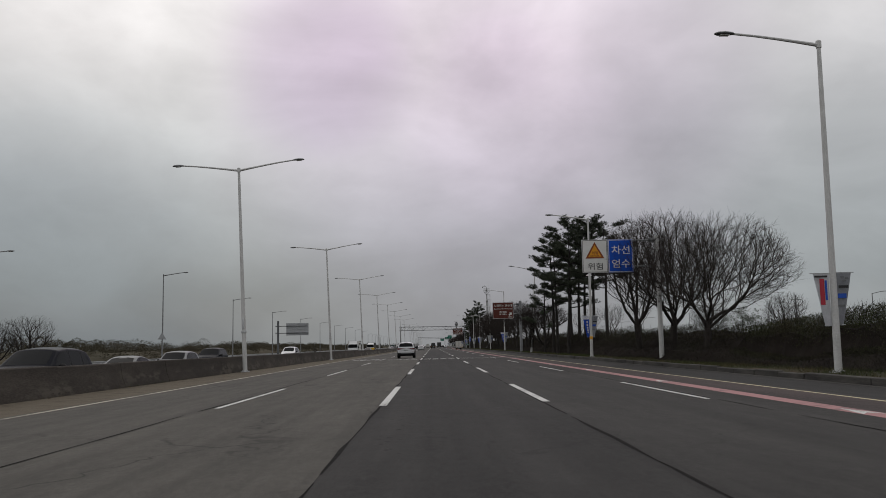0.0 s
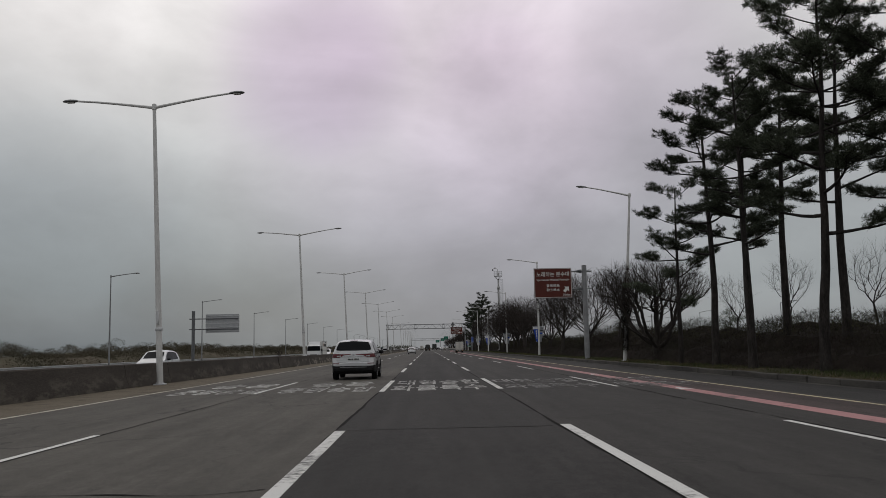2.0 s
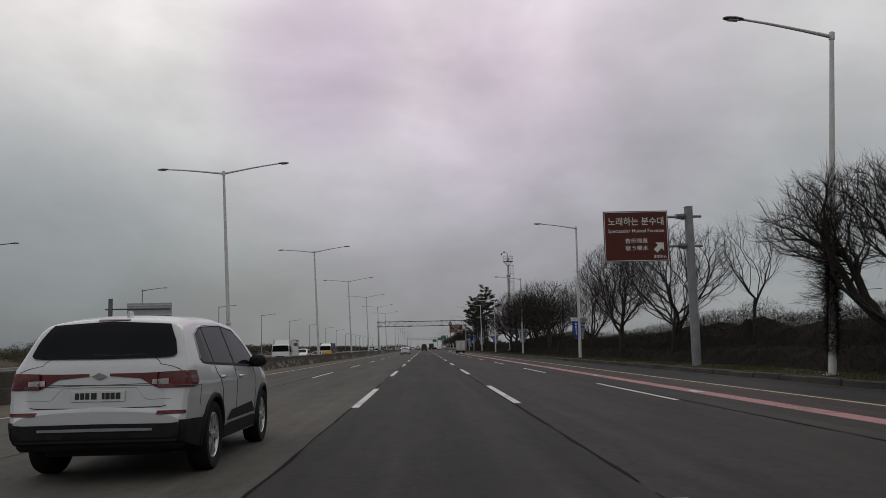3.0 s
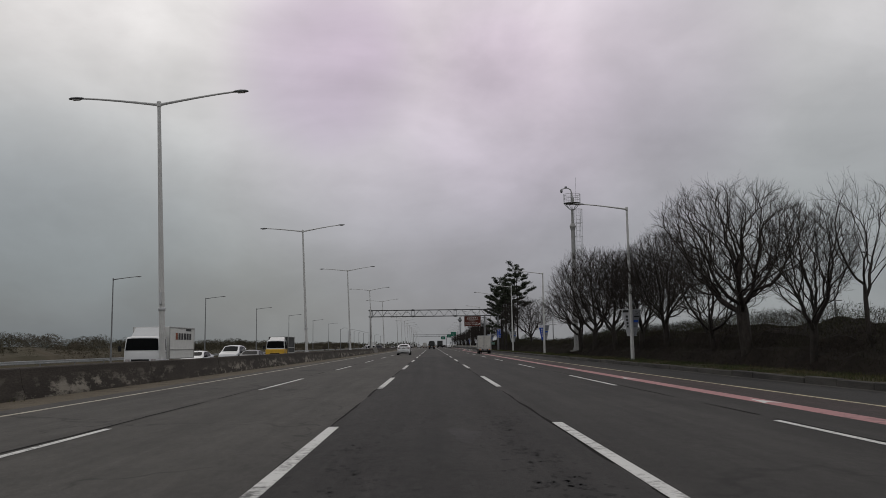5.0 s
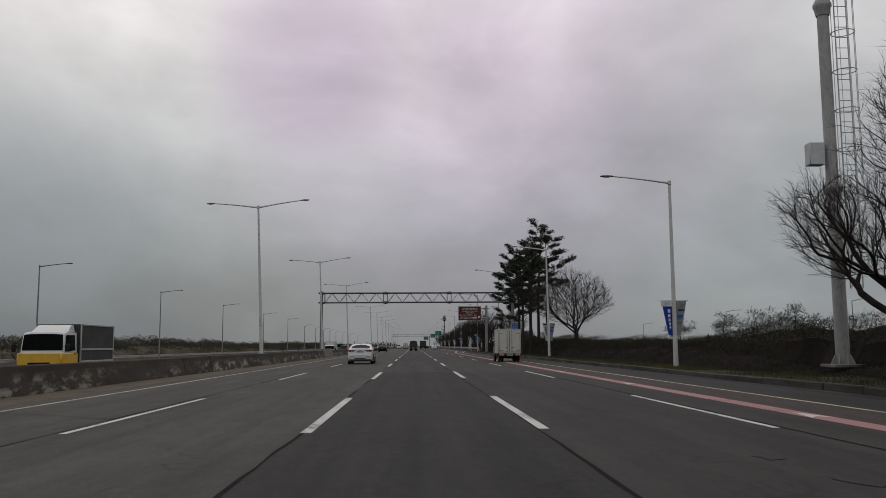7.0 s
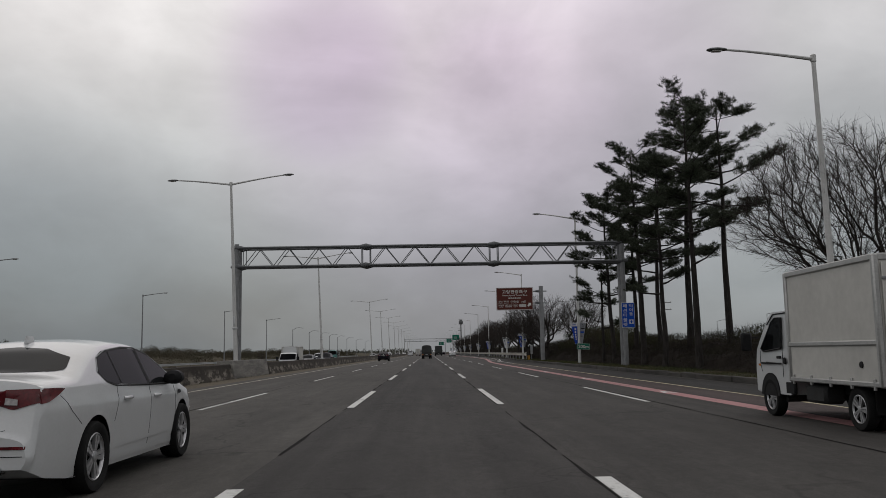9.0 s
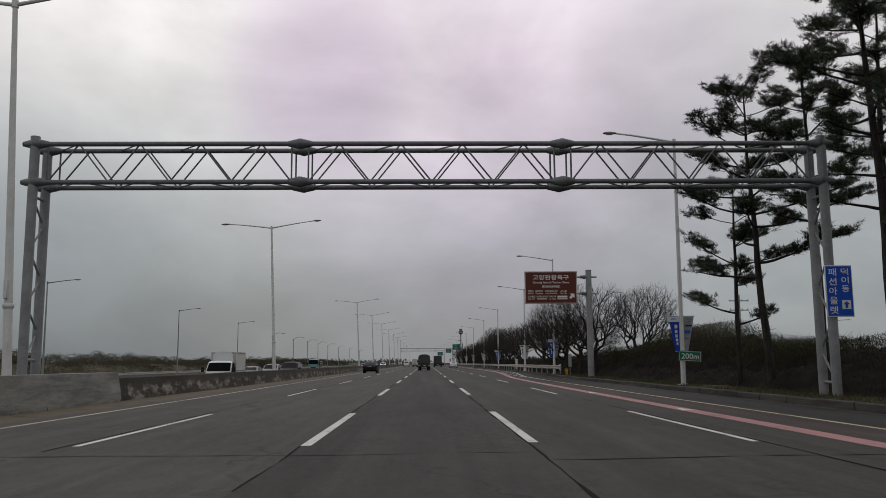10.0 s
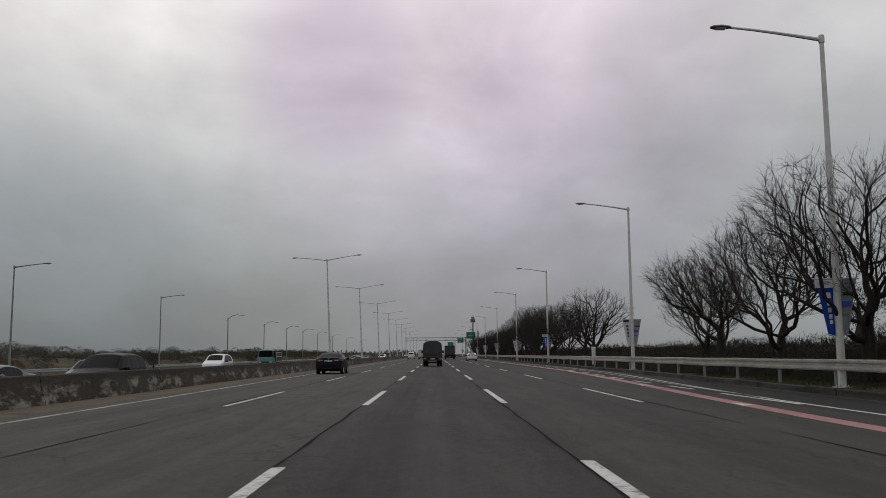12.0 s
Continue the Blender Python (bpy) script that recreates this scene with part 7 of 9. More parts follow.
def small_truck():
    """A one-tonne white lorry with a boxed bed and double rear doors."""
    t = thing("box_truck", "small white box lorry with two rear doors in the outer lane", "truck")
    W, box_len, z0, z1 = 1.70, 2.95, 0.66, 2.46
    chassis(t, 4.9, W, 0.68, 0.33, (0.78, 3.45))
    wheel_set(t, [(s * 0.755, 3.82) for s in (-1, 1)], 0.33, 0.19, 5)
    for s in (-1, 1):
        # black half-disc on the cab side stands in for the shaded arch hollow
        bm = bmesh.new()
        out = [(3.82 + 0.40 * math.cos(a), 0.36 + 0.40 * math.sin(a)) for a in np.linspace(0, math.pi, 15)]
        a = [bm.verts.new((s * 0.60, y, z)) for y, z in out]
        b = [bm.verts.new((s * 0.845, y, z)) for y, z in out]
        for k in range(14):
            bm.faces.new((a[k], a[k + 1], b[k + 1], b[k]))
        bm.faces.new(b)
        bmesh.ops.recalc_face_normals(bm, faces=bm.faces)
        part("wheel_arch", bm, M_TRIM, t)
    wheel_set(t, [(s * 0.73, 0.78) for s in (-1, 1)] + [(s * 0.50, 0.78) for s in (-1, 1)], 0.31, 0.17, 5)
    bm = bmesh.new()
    box(bm, (0, box_len / 2, (z0 + z1) / 2), (W - 0.04, box_len - 0.02, z1 - z0), 0.015)
    bx = part("cargo_box", bm, M_BOX, t)
    # aluminium edge frame
    for x in (-W / 2 + 0.03, W / 2 - 0.03):
        for y in (0.03, box_len - 0.03):
            bm = bmesh.new()
            box(bm, (x, y, (z0 + z1) / 2), (0.09, 0.09, z1 - z0 + 0.04), 0.02)
            part("corner_post", bm, M_BOX_FRAME, bx)
        for z in (z1 - 0.02, z0 + 0.60, z0 + 0.02):
            bm = bmesh.new()
            box(bm, (x, box_len / 2, z), (0.085, box_len - 0.08, 0.09 if z > 2 else 0.075), 0.015)
            part("side_rail", bm, M_BOX_FRAME, bx)
        for y in np.linspace(0.2, box_len - 0.15, 5):
            bm = bmesh.new()
            box(bm, (x * 1.03, y, z0 + 0.02), (0.03, 0.05, 0.16), 0.006)
            part("latch", bm, M_BOX_FRAME, bx)
    for y in (0.03, box_len - 0.03):
        for z in (z1 - 0.02, z0 + 0.02):
            bm = bmesh.new()
            box(bm, (0, y, z), (W - 0.1, 0.085, 0.10), 0.015)
            part("end_rail", bm, M_BOX_FRAME, bx)
    bm = bmesh.new()
    prism(bm, [(-W / 2, z1 + 0.0), (0, z1 + 0.05), (W / 2, z1 + 0.0)], 0.0, box_len)
    bmesh.ops.recalc_face_normals(bm, faces=bm.faces)
    part("roof", bm, M_BOX_FRAME, bx)
    for s in (-1, 1):
        bm = bmesh.new()
        box(bm, (s * 0.385, -0.018, (z0 + z1) / 2 + 0.01), (0.735, 0.03, z1 - z0 - 0.22), 0.006)
        d = part("rear_door", bm, M_BOX, bx)
        for z in (z0 + 0.22, z1 - 0.32):
            bm = bmesh.new()
            box(bm, (s * 0.62, -0.045, z), (0.30, 0.02, 0.045), 0.008)
            part("hinge", bm, M_POLE_DARK, d)
        bm = bmesh.new()
        tube(bm, [(s * 0.17, -0.055, z0 + 0.08), (s * 0.17, -0.055, z1 - 0.10)], 0.016, 8)
        part("lock_bar", bm, M_POLE_DARK, d)
        bm = bmesh.new()
        box(bm, (s * 0.24, -0.06, z0 + 0.42), (0.26, 0.02, 0.05), 0.008)
        box(bm, (s * 0.17, -0.06, z0 + 0.42), (0.07, 0.03, 0.12), 0.008)
        part("lock_handle", bm, M_POLE_DARK, d)
        for z in (z0 + 0.14, z1 - 0.16):
            bm = bmesh.new()
            box(bm, (s * 0.17, -0.052, z), (0.07, 0.03, 0.07), 0.008)
            part("bar_guide", bm, M_POLE_DARK, d)
        bm = bmesh.new()
        box(bm, (s * 0.60, -0.03, 0.55), (0.34, 0.06, 0.16), 0.02)
        l = part("tail_lamp", bm, M_BOX_FRAME, t, "grey lamp housing")
        bm = bmesh.new()
        box(bm, (s * 0.64, -0.065, 0.55), (0.20, 0.02, 0.10), 0.01)
        part("lens", bm, M_LENS_AMBER, l, "orange and red lens")
        bm = bmesh.new()
        box(bm, (s * 0.49, -0.065, 0.55), (0.07, 0.02, 0.10), 0.01)
        part("reversing_lens", bm, M_LENS_CLEAR, l)
        bm = bmesh.new()
        box(bm, (s * 0.66, 0.36, 0.42), (0.22, 0.012, 0.34), 0.004)
        part("mud_flap", bm, M_RUBBER, t)
    bm = bmesh.new()
    box(bm, (0, -0.012, (z0 + z1) / 2 + 0.01), (0.03, 0.02, z1 - z0 - 0.22))
    part("door_seal", bm, M_RUBBER, bx)
    bm = bmesh.new()
    box(bm, (0, 0.0, 0.56), (1.56, 0.06, 0.18), 0.02)
    part("rear_beam", bm, M_CHASSIS, t)
    plate(t, 0.02, -0.045, 0.55, 0.40, 0.14)
    c = cab(t, 1.66, 3.0, 4.72, 0.40, 1.90, M_CAR_WHITE, 0.72)
    for s in (-1, 1):
        for name, pts, r, mat in (("door_gap", [(4.16, 0.78), (4.22, 0.95), (4.20, 1.16)], 0.005, M_TRIM),
                                  ("window_frame", [(3.29, 1.20), (4.05, 1.14), (4.17, 1.19), (3.71, 1.66), (3.58, 1.73), (3.29, 1.73), (3.29, 1.20)], 0.014, M_TRIM),
                                  ("side_moulding", [(3.30, 0.93), (3.95, 0.95)], 0.010, M_TRIM),
                                  ("rain_gutter", [(3.05, 1.81), (3.66, 1.80), (3.90, 1.62)], 0.012, M_TRIM)):
            bm = bmesh.new()
            tube(bm, [(s * (0.83 * (1 - 0.07 * max(0.0, (z - 1.18) / 0.72) ** 1.5) + 0.008), y, z) for y, z in pts], r, 5)
            part(name, bm, mat, c)
        bm = bmesh.new()
        lathe(bm, [(0.001, -0.012), (0.055, -0.01), (0.06, 0.008)], 14, "x", (s * 0.836, 3.16, 0.98))
        part("fuel_cap", bm, M_TRIM, c, "round black filler cap")
        bm = bmesh.new()
        box(bm, (s * 0.800, 4.30, 0.90), (0.06, 0.10, 0.045), 0.008)
        part("side_indicator", bm, M_LENS_AMBER, c)
        bm = bmesh.new()
        box(bm, (s * 0.80, 3.02, 0.52), (0.06, 0.34, 0.22), 0.02)
        part("mud_guard", bm, M_TRIM, t)
    bm = bmesh.new()
    lathe(bm, [(0.001, -0.012), (0.045, -0.01), (0.05, 0.008)], 12, "x", (-0.838, 0.55, 0.95))
    part("filler", bm, M_TRIM, bx)
    bm = bmesh.new()
    prism(bm, [(-0.70, 1.86), (0.70, 1.86), (0.66, 2.30), (0.50, 2.46), (-0.50, 2.46), (-0.66, 2.30)], 3.0, 3.14)
    bmesh.ops.recalc_face_normals(bm, faces=bm.faces)
    part("wind_deflector", bm, M_CAR_WHITE, t)
    return t


st = small_truck()
st.matrix_basis = pose(7.74, 249.75, 0.0)


def canvas_truck():
    t = thing("canvas_truck", "dark army-green lorry with a canvas hood over its bed", "truck")
    W = 2.1
    chassis(t, 6.2, W, 0.95, 0.42, (1.3, 4.9))
    wheel_set(t, [(s * 0.90, y) for s in (-1, 1) for y in (1.3, 4.9)] + [(s * 0.60, 1.3) for s in (-1, 1)], 0.42, 0.26, 6, 0.6, M_POLE_DARK)
    bm = bmesh.new()
    box(bm, (0, 2.1, 1.15), (W, 4.2, 0.5), 0.03)
    bed = part("bed", bm, M_CANVAS, t)
    bm = bmesh.new()
    rows = []
    for y in np.linspace(0, 4.2, 13):
        sag = 0.03 * math.sin(y * 4.5)
        rows.append([bm.verts.new((W / 2 * 0.98 * px + 0.02 * math.sin(y * 7 + px * 5), y, 1.35 + pz * (1.45 + sag))) for px, pz in ((-1, 0), (-1.0, 0.5), (-0.93, 0.82), (-0.62, 0.97), (0, 1.02), (0.62, 0.97), (0.93, 0.82), (1.0, 0.5), (1, 0))])
    for a, b in zip(rows, rows[1:]):
        for k in range(8):
            bm.faces.new((a[k], b[k], b[k + 1], a[k + 1]))
    bm.faces.new(rows[0])
    bm.faces.new(rows[-1])
    bmesh.ops.recalc_face_normals(bm, faces=bm.faces)
    part("canvas_hood", bm, M_CANVAS, bed, angle=60)
    for z in (1.3, 1.0):
        bm = bmesh.new()
        box(bm, (0, -0.02, z), (W - 0.1, 0.03, 0.06))
        part("tailgate_rib", bm, M_CHASSIS, bed)
    bm = bmesh.new()
    box(bm, (0, 0.02, 0.72), (W - 0.1, 0.12, 0.16), 0.02)
    part("rear_beam", bm, M_CHASSIS, t)
    for s in (-1, 1):
        bm = bmesh.new()
        box(bm, (s * 0.82, -0.05, 0.86), (0.28, 0.04, 0.12), 0.01)
        part("tail_lamp", bm, M_LENS_AMBER, t)
        bm = bmesh.new()
        box(bm, (s * 0.86, 0.7, 0.55), (0.34, 0.015, 0.5))
        part("mud_flap", bm, M_RUBBER, t)
    plate(t, 0, -0.05, 0.86, 0.44, 0.15)
    cab(t, 2.0, 4.3, 6.1, 0.6, 2.3, M_CANVAS, 0.3)
    return t


ct = canvas_truck()
ct.matrix_basis = pose(0.40, 404.2, 0.0) @ Matrix.Diagonal((0.95, 1, 0.93, 1))


def big_truck(label, cab_mat, box_mat, length=7.6, width=2.3, height=3.05, name="box_truck"):
    t = thing(name, label, "truck")
    chassis(t, length, width, 0.9, 0.45, (1.6, length - 1.2))
    wheel_set(t, [(s * (width / 2 - 0.16), length - 1.2) for s in (-1, 1)] + [(s * (width / 2 - 0.14), 1.6) for s in (-1, 1)], 0.45, 0.28, 6, 0.6, M_POLE_DARK)
    bl = length - 2.0
    bm = bmesh.new()
    box(bm, (0, bl / 2, (1.0 + height) / 2), (width, bl, height - 1.0), 0.02)
    b = part("cargo_box", bm, box_mat, t)
    for x in (-width / 2, width / 2):
        for z in (height - 0.03, 1.03, 1.6):
            bm = bmesh.new()
            box(bm, (x, bl / 2, z), (0.06, bl, 0.08), 0.01)
            part("side_rail", bm, M_BOX_FRAME, b)
        for y in (0.04, bl - 0.04):
            bm = bmesh.new()
            box(bm, (x, y, (1.0 + height) / 2), (0.06, 0.09, height - 1.0), 0.01)
            part("corner_post", bm, M_BOX_FRAME, b)
    for s in (-1, 1):
        bm = bmesh.new()
        box(bm, (s * width * 0.245, -0.02, (1.0 + height) / 2), (width * 0.46, 0.03, height - 1.2), 0.01)
        part("rear_door", bm, box_mat, b)
    bm = bmesh.new()
    box(bm, (0, 0, 0.7), (width - 0.2, 0.1, 0.2), 0.02)
    part("rear_beam", bm, M_CHASSIS, t)
    c = cab(t, width - 0.12, length - 1.85, length, 0.55, 2.45, cab_mat, 0.22)
    bm = bmesh.new()
    prism(bm, [(-width * 0.40, 2.42), (width * 0.40, 2.42), (width * 0.36, height - 0.05), (-width * 0.36, height - 0.05)], length - 1.8, length - 1.0)
    for v in bm.verts:
        if v.co.z > 2.6 and v.co.y > length - 1.3:
            v.co.y -= 0.55
    bmesh.ops.recalc_face_normals(bm, faces=bm.faces)
    part("wind_deflector", bm, cab_mat, c)
    plate(t, 0, -0.06, 0.72, 0.44, 0.15)
    return t, b


bt, bbox = big_truck("large white box lorry with dark print on its side", M_CAR_WHITE, M_SIGN_WHITE)
for k in range(6):
    bm = bmesh.new()
    box(bm, (-1.165, 1.0 + 0.62 * k, 2.45), (0.012, 0.42, 0.42))
    part("print_bar", bm, M_SIGN_RED if k == 5 else M_INK, bbox)
bm = bmesh.new()
box(bm, (-1.165, 1.4, 2.9), (0.012, 1.2, 0.14))
part("print_bar", bm, M_INK, bbox)
bt.matrix_basis = pose(-17.4, 193.0, LOW, 0, 0, BACK)
yt, _ = big_truck("white and yellow cabbed lorry with a dark cargo box", M_CAR_WHITE, M_CANVAS, 6.4, 2.1, 2.8)
bm = bmesh.new()
box(bm, (0, 6.4 - 0.94, 1.16), (2.02, 1.90, 0.62), 0.06)
part("cab_band", bm, M_CAR_YELLOW, yt, "yellow lower half of the cab")
yt.matrix_basis = pose(-16.4, 231.0, LOW, 0, 0, BACK)
dk, _ = big_truck("dark box lorry seen from behind far ahead", M_CHASSIS, M_CANVAS, 8.0, 2.4, 3.3)
dk.matrix_basis = pose(4.15, 520, 0.0)
gt, _ = big_truck("teal-cabbed lorry with a dark load on the opposite carriageway", M_CAR_GREEN, M_CANVAS, 5.6, 1.9, 2.1)
gt.matrix_basis = pose(-19.6, 424.0, LOW, 0, 0, BACK)

# traffic far ahead
ts = copy_thing(st, pose(-13.0, 326.0, LOW, 0, 0, BACK))
tagged(ts, "small white box lorry on the opposite carriageway")
tagged(copy_thing(k_white, pose(-19.2, 207.0, LOW, 0, 0, BACK)), "white saloon car on the opposite carriageway")
tagged(copy_thing(k_white, pose(7.3, 470.0, 0.0)), "white saloon car in the outer lane far ahead")
tagged(copy_thing(van, pose(-5.9, 548.0, 0.0)), "white minivan far ahead")
tagged(copy_thing(st, pose(-2.9, 535.0, 0.0)), "small white box lorry far ahead")
tagged(copy_thing(dark_suv, pose(-0.4, 600.0, 0.0)), "dark crossover far ahead")
tagged(copy_thing(k_black, pose(7.9, 655.0, 0.0)), "dark saloon car far ahead")


# ---- plants ----
def gz(x, y):
    return float(ground_height(np.array(float(x)), np.array(float(y))))


def limb_mesh(paths, name, sides=5):
    """Tapered bars through many short paths [(points, radii)], as one mesh."""
    verts, faces, n0 = [], [], 0
    for pts, rad in paths:
        if len(pts) <= 3 and rad[0] < 0.012:
            # the finest twigs are single tapering slivers
            d = (pts[-1] - pts[0]).normalized()
            side = d.orthogonal()
            side.rotate(Matrix.Rotation(n0 * 2.4, 3, d))
            for p, r in zip(pts[:-1], rad):
                verts.append(tuple(p - side * r))
                verts.append(tuple(p + side * r))
            verts.append(tuple(pts[-1]))
            if len(pts) == 3:
                faces.append((n0, n0 + 1, n0 + 3, n0 + 2))
            m = 2 * len(pts) - 4
            faces.append((n0 + m, n0 + m + 1, n0 + m + 2))
            n0 += 2 * len(pts) - 1
            continue
        n = sides if rad[0] > 0.03 else 3
        side = None
        for i, p in enumerate(pts):
            d = (pts[min(i + 1, len(pts) - 1)] - pts[max(i - 1, 0)]).normalized()
            if side is None:
                side = d.orthogonal().normalized()
            side = (side - d * side.dot(d)).normalized()
            up = d.cross(side)
            for k in range(n):
                a = 2 * math.pi * k / n
                verts.append(tuple(p + (side * math.cos(a) + up * math.sin(a)) * rad[i]))
        for i in range(len(pts) - 1):
            for k in range(n):
                a, b = n0 + i * n + k, n0 + i * n + (k + 1) % n
                faces.append((a, b, b + n, a + n))
        n0 += n * len(pts)
    me = bpy.data.meshes.new(name)
    me.from_pydata(verts, [], faces)
    return me


def grow(rnd, start, way, length, r0, r1, bend=0.25, lift=0.15, n=5):
    pts, d = [start], way.normalized()
    for i in range(n):
        d = (d + Vector((rnd.uniform(-1, 1), rnd.uniform(-1, 1), rnd.uniform(-0.6, 1) + lift)) * bend / n * 2).normalized()
        pts.append(pts[-1] + d * (length / n))
    return pts, [r0 + (r1 - r0) * i / n for i in range(n + 1)], d


def chains(at, parent, rad, least=0.0):
    """Splits a branching skeleton into tapering paths, each running on through its stoutest child."""
    kids = [[] for _ in at]
    for i, p in enumerate(parent):
        if p >= 0:
            kids[p].append(i)
    paths, stack = [], [(0, -1)]
    while stack:
        i, frm = stack.pop()
        ids = [frm, i] if frm >= 0 else [i]
        while kids[ids[-1]]:
            c = sorted(kids[ids[-1]], key=lambda k: -rad[k])
            stack += [(k, ids[-1]) for k in c[1:] if rad[k] >= least]
            if rad[c[0]] < least:
                break
            ids.append(c[0])
        if len(ids) > 1:
            r = [min(rad[k], rad[ids[1]]) for k in ids]
            paths.append(([Vector(at[k]) for k in ids], r))
    return paths


def bare_tree(seed, height, spread, trunk, limbs, label, lean=(0.0, 0.0), flat=0.5, low=0.25, thin=1.0, marks=3000, twig=3, stout=1.0, steep=0.5, clear=0.06):
    """A leafless roadside tree: a stout bole, a few strong limbs, and branches that spread from them to fill a rounded crown."""
    nr = np.random.default_rng(seed)
    t = thing("bare_tree", label, "tree", group="bare roadside trees")
    mid = np.array((lean[0], lean[1], 0.0))
    # room for the crown: a dome that starts just above the fork
    base = trunk + (height - trunk) * clear
    p = nr.uniform(-1, 1, (marks * 7, 3))
    p[:, 2] = p[:, 2] * 0.5 + 0.5
    h, out, bear = p[:, 2], np.hypot(p[:, 0], p[:, 1]), np.arctan2(p[:, 1], p[:, 0])
    ph = nr.uniform(0, 6.28, 4)
    edge = np.where(h < flat, low + (1 - low) * np.sin(np.clip(h / flat, 0, 1) * math.pi / 2), np.sqrt(np.clip(1 - ((h - flat) / (1 - flat)) ** 2, 0, 1)))
    edge = edge * (0.87 + 0.09 * np.sin(2 * bear + ph[0]) + 0.07 * np.sin(3 * bear + 5 * h + ph[1]) + 0.06 * np.sin(7 * bear - 6 * h + ph[2]))
    share = out / np.maximum(edge, 0.01)
    keep = (share < 1) & (share > 0.45 * np.clip(1 - h / 0.5, 0, 1)) & (nr.uniform(size=len(h)) < 0.45 + 0.55 * share)
    p = p[keep][:marks]
    goal = np.stack([p[:, 0] * spread, p[:, 1] * spread, base + p[:, 2] * (height - base)], -1) + mid * (0.3 + 0.7 * p[:, 2:3])
    # bole and limbs
    A, parent, length = [np.array((0.0, 0.0, -0.3))], [-1], [0.0]

    def add(q, frm):
        A.append(q)
        parent.append(frm)
        length.append(length[frm] + float(np.linalg.norm(q - A[frm])))
        return len(A) - 1
    n = max(4, int(trunk / 0.35))
    tilt = nr.uniform(-0.08, 0.08, 2) + mid[:2] * 0.04
    for i in range(n):
        z = (i + 1) / n
        add(np.array((tilt[0] * trunk * z + 0.03 * math.sin(5 * z + seed), tilt[1] * trunk * z + 0.03 * math.cos(4 * z + seed), -0.3 + (trunk + 0.3) * z)), i)
    fork = n
    for k in range(limbs):
        a = 2 * math.pi * (k + nr.uniform(-0.25, 0.25)) / limbs + ph[3]
        far, up = nr.uniform(0.40, 0.58), nr.uniform(0.75, 1.25) * steep
        if k == 0:
            far, up = 0.15, steep * 1.4
        frm = fork - (k % 2)
        end = np.array((math.cos(a) * spread * far, math.sin(a) * spread * far, trunk + (height - trunk) * min(up, 0.75))) + mid * 0.5
        m = max(4, int(np.linalg.norm(end - A[frm]) / 0.35))
        start, last, bow = A[frm], frm, nr.uniform(-0.15, 0.15, 3)
        for i in range(1, m + 1):
            f = i / m
            q = start + (end - start) * f + np.array((math.cos(a) * 0.5, math.sin(a) * 0.5, -0.35)) * 0.16 * spread * math.sin(f * math.pi) * (k > 0) + bow * math.sin(f * 2 * math.pi)
            last = add(q + nr.normal(size=3) * 0.03, last)
    own0 = len(A)
    # every free place is joined to the wood by the shortest, least crooked way
    heart = A[fork]
    goal = goal[np.argsort(np.linalg.norm(goal - heart, axis=1))]
    cap = own0 + len(goal)
    P, D, L = np.zeros((cap, 3)), np.zeros((cap, 3)), np.zeros(cap)
    P[:own0], L[:own0] = np.array(A), length
    D[1:own0] = P[1:own0] - P[parent[1:own0]]
    D[1:own0] /= np.linalg.norm(D[1:own0], axis=1)[:, None]
    n = own0
    for q in goal:
        v = q - P[fork:n]
        dist = np.linalg.norm(v, axis=1)
        straight = (v * D[fork:n]).sum(1) / (dist + 1e-6)
        j = fork + int(np.argmin(dist * (1.55 - 0.75 * straight) + 0.22 * L[fork:n]))
        if dist[j - fork] < 0.12:
            continue
        P[n] = q
        D[n] = v[j - fork] / dist[j - fork] * 0.7 + D[j] * 0.3
        D[n] /= np.linalg.norm(D[n])
        L[n] = L[j] + dist[j - fork]
        parent.append(j)
        n += 1
    P, parent = P[:n], np.array(parent)
    # ease the kinks
    for _ in range(2):
        heir = P.copy()
        got = np.ones(n)
        np.add.at(heir, parent[own0:], P[own0:])
        np.add.at(got, parent[own0:], 1)
        soft = 0.55 * P + 0.25 * P[np.maximum(parent, 0)] + 0.20 * heir / got[:, None]
        P[own0:] = soft[own0:]
    # thickness gathers from the tips down
    power, tip = 2.2, 0.0064 * thin
    load = np.zeros(n)
    for i in range(n - 1, 0, -1):
        if load[i] == 0:
            load[i] = tip ** power
        load[parent[i]] += load[i]
    rad = load ** (1 / power)
    want = 0.025 * height * thin * stout
    rad = tip + (rad - tip) * min(1.9, (want - tip) / max(rad[2] - tip, 0.02))
    rad[0], rad[1] = rad[2] * 1.35, rad[2] * 1.12
    mesh_part("trunk", limb_mesh(chains([tuple(v) for v in P], parent, rad), "trunk", 6), M_BARK, t, angle=60)
    # fine shoots along the thin wood, each with two side shoots
    own = np.repeat(np.where((rad < 0.018 * thin) & (np.arange(n) >= own0))[0], twig)
    d0 = P[own] - P[parent[own]]
    seg = np.linalg.norm(d0, axis=1)[:, None]
    d0 /= seg + 1e-9
    way = d0 * 0.9 + nr.normal(size=d0.shape) * 0.42 + np.array((0, 0, 0.22))
    way /= np.linalg.norm(way, axis=1)[:, None]
    ln = nr.uniform(0.22, 0.78, (len(own), 1))
    root = P[own] - d0 * seg * nr.uniform(0, 0.8, seg.shape)
    side = np.cross(way, nr.normal(size=way.shape))
    side /= np.linalg.norm(side, axis=1)[:, None]
    w = 0.0054 * thin
    sprays = [np.stack([root - side * w, root + side * w, root + way * ln], 1)]
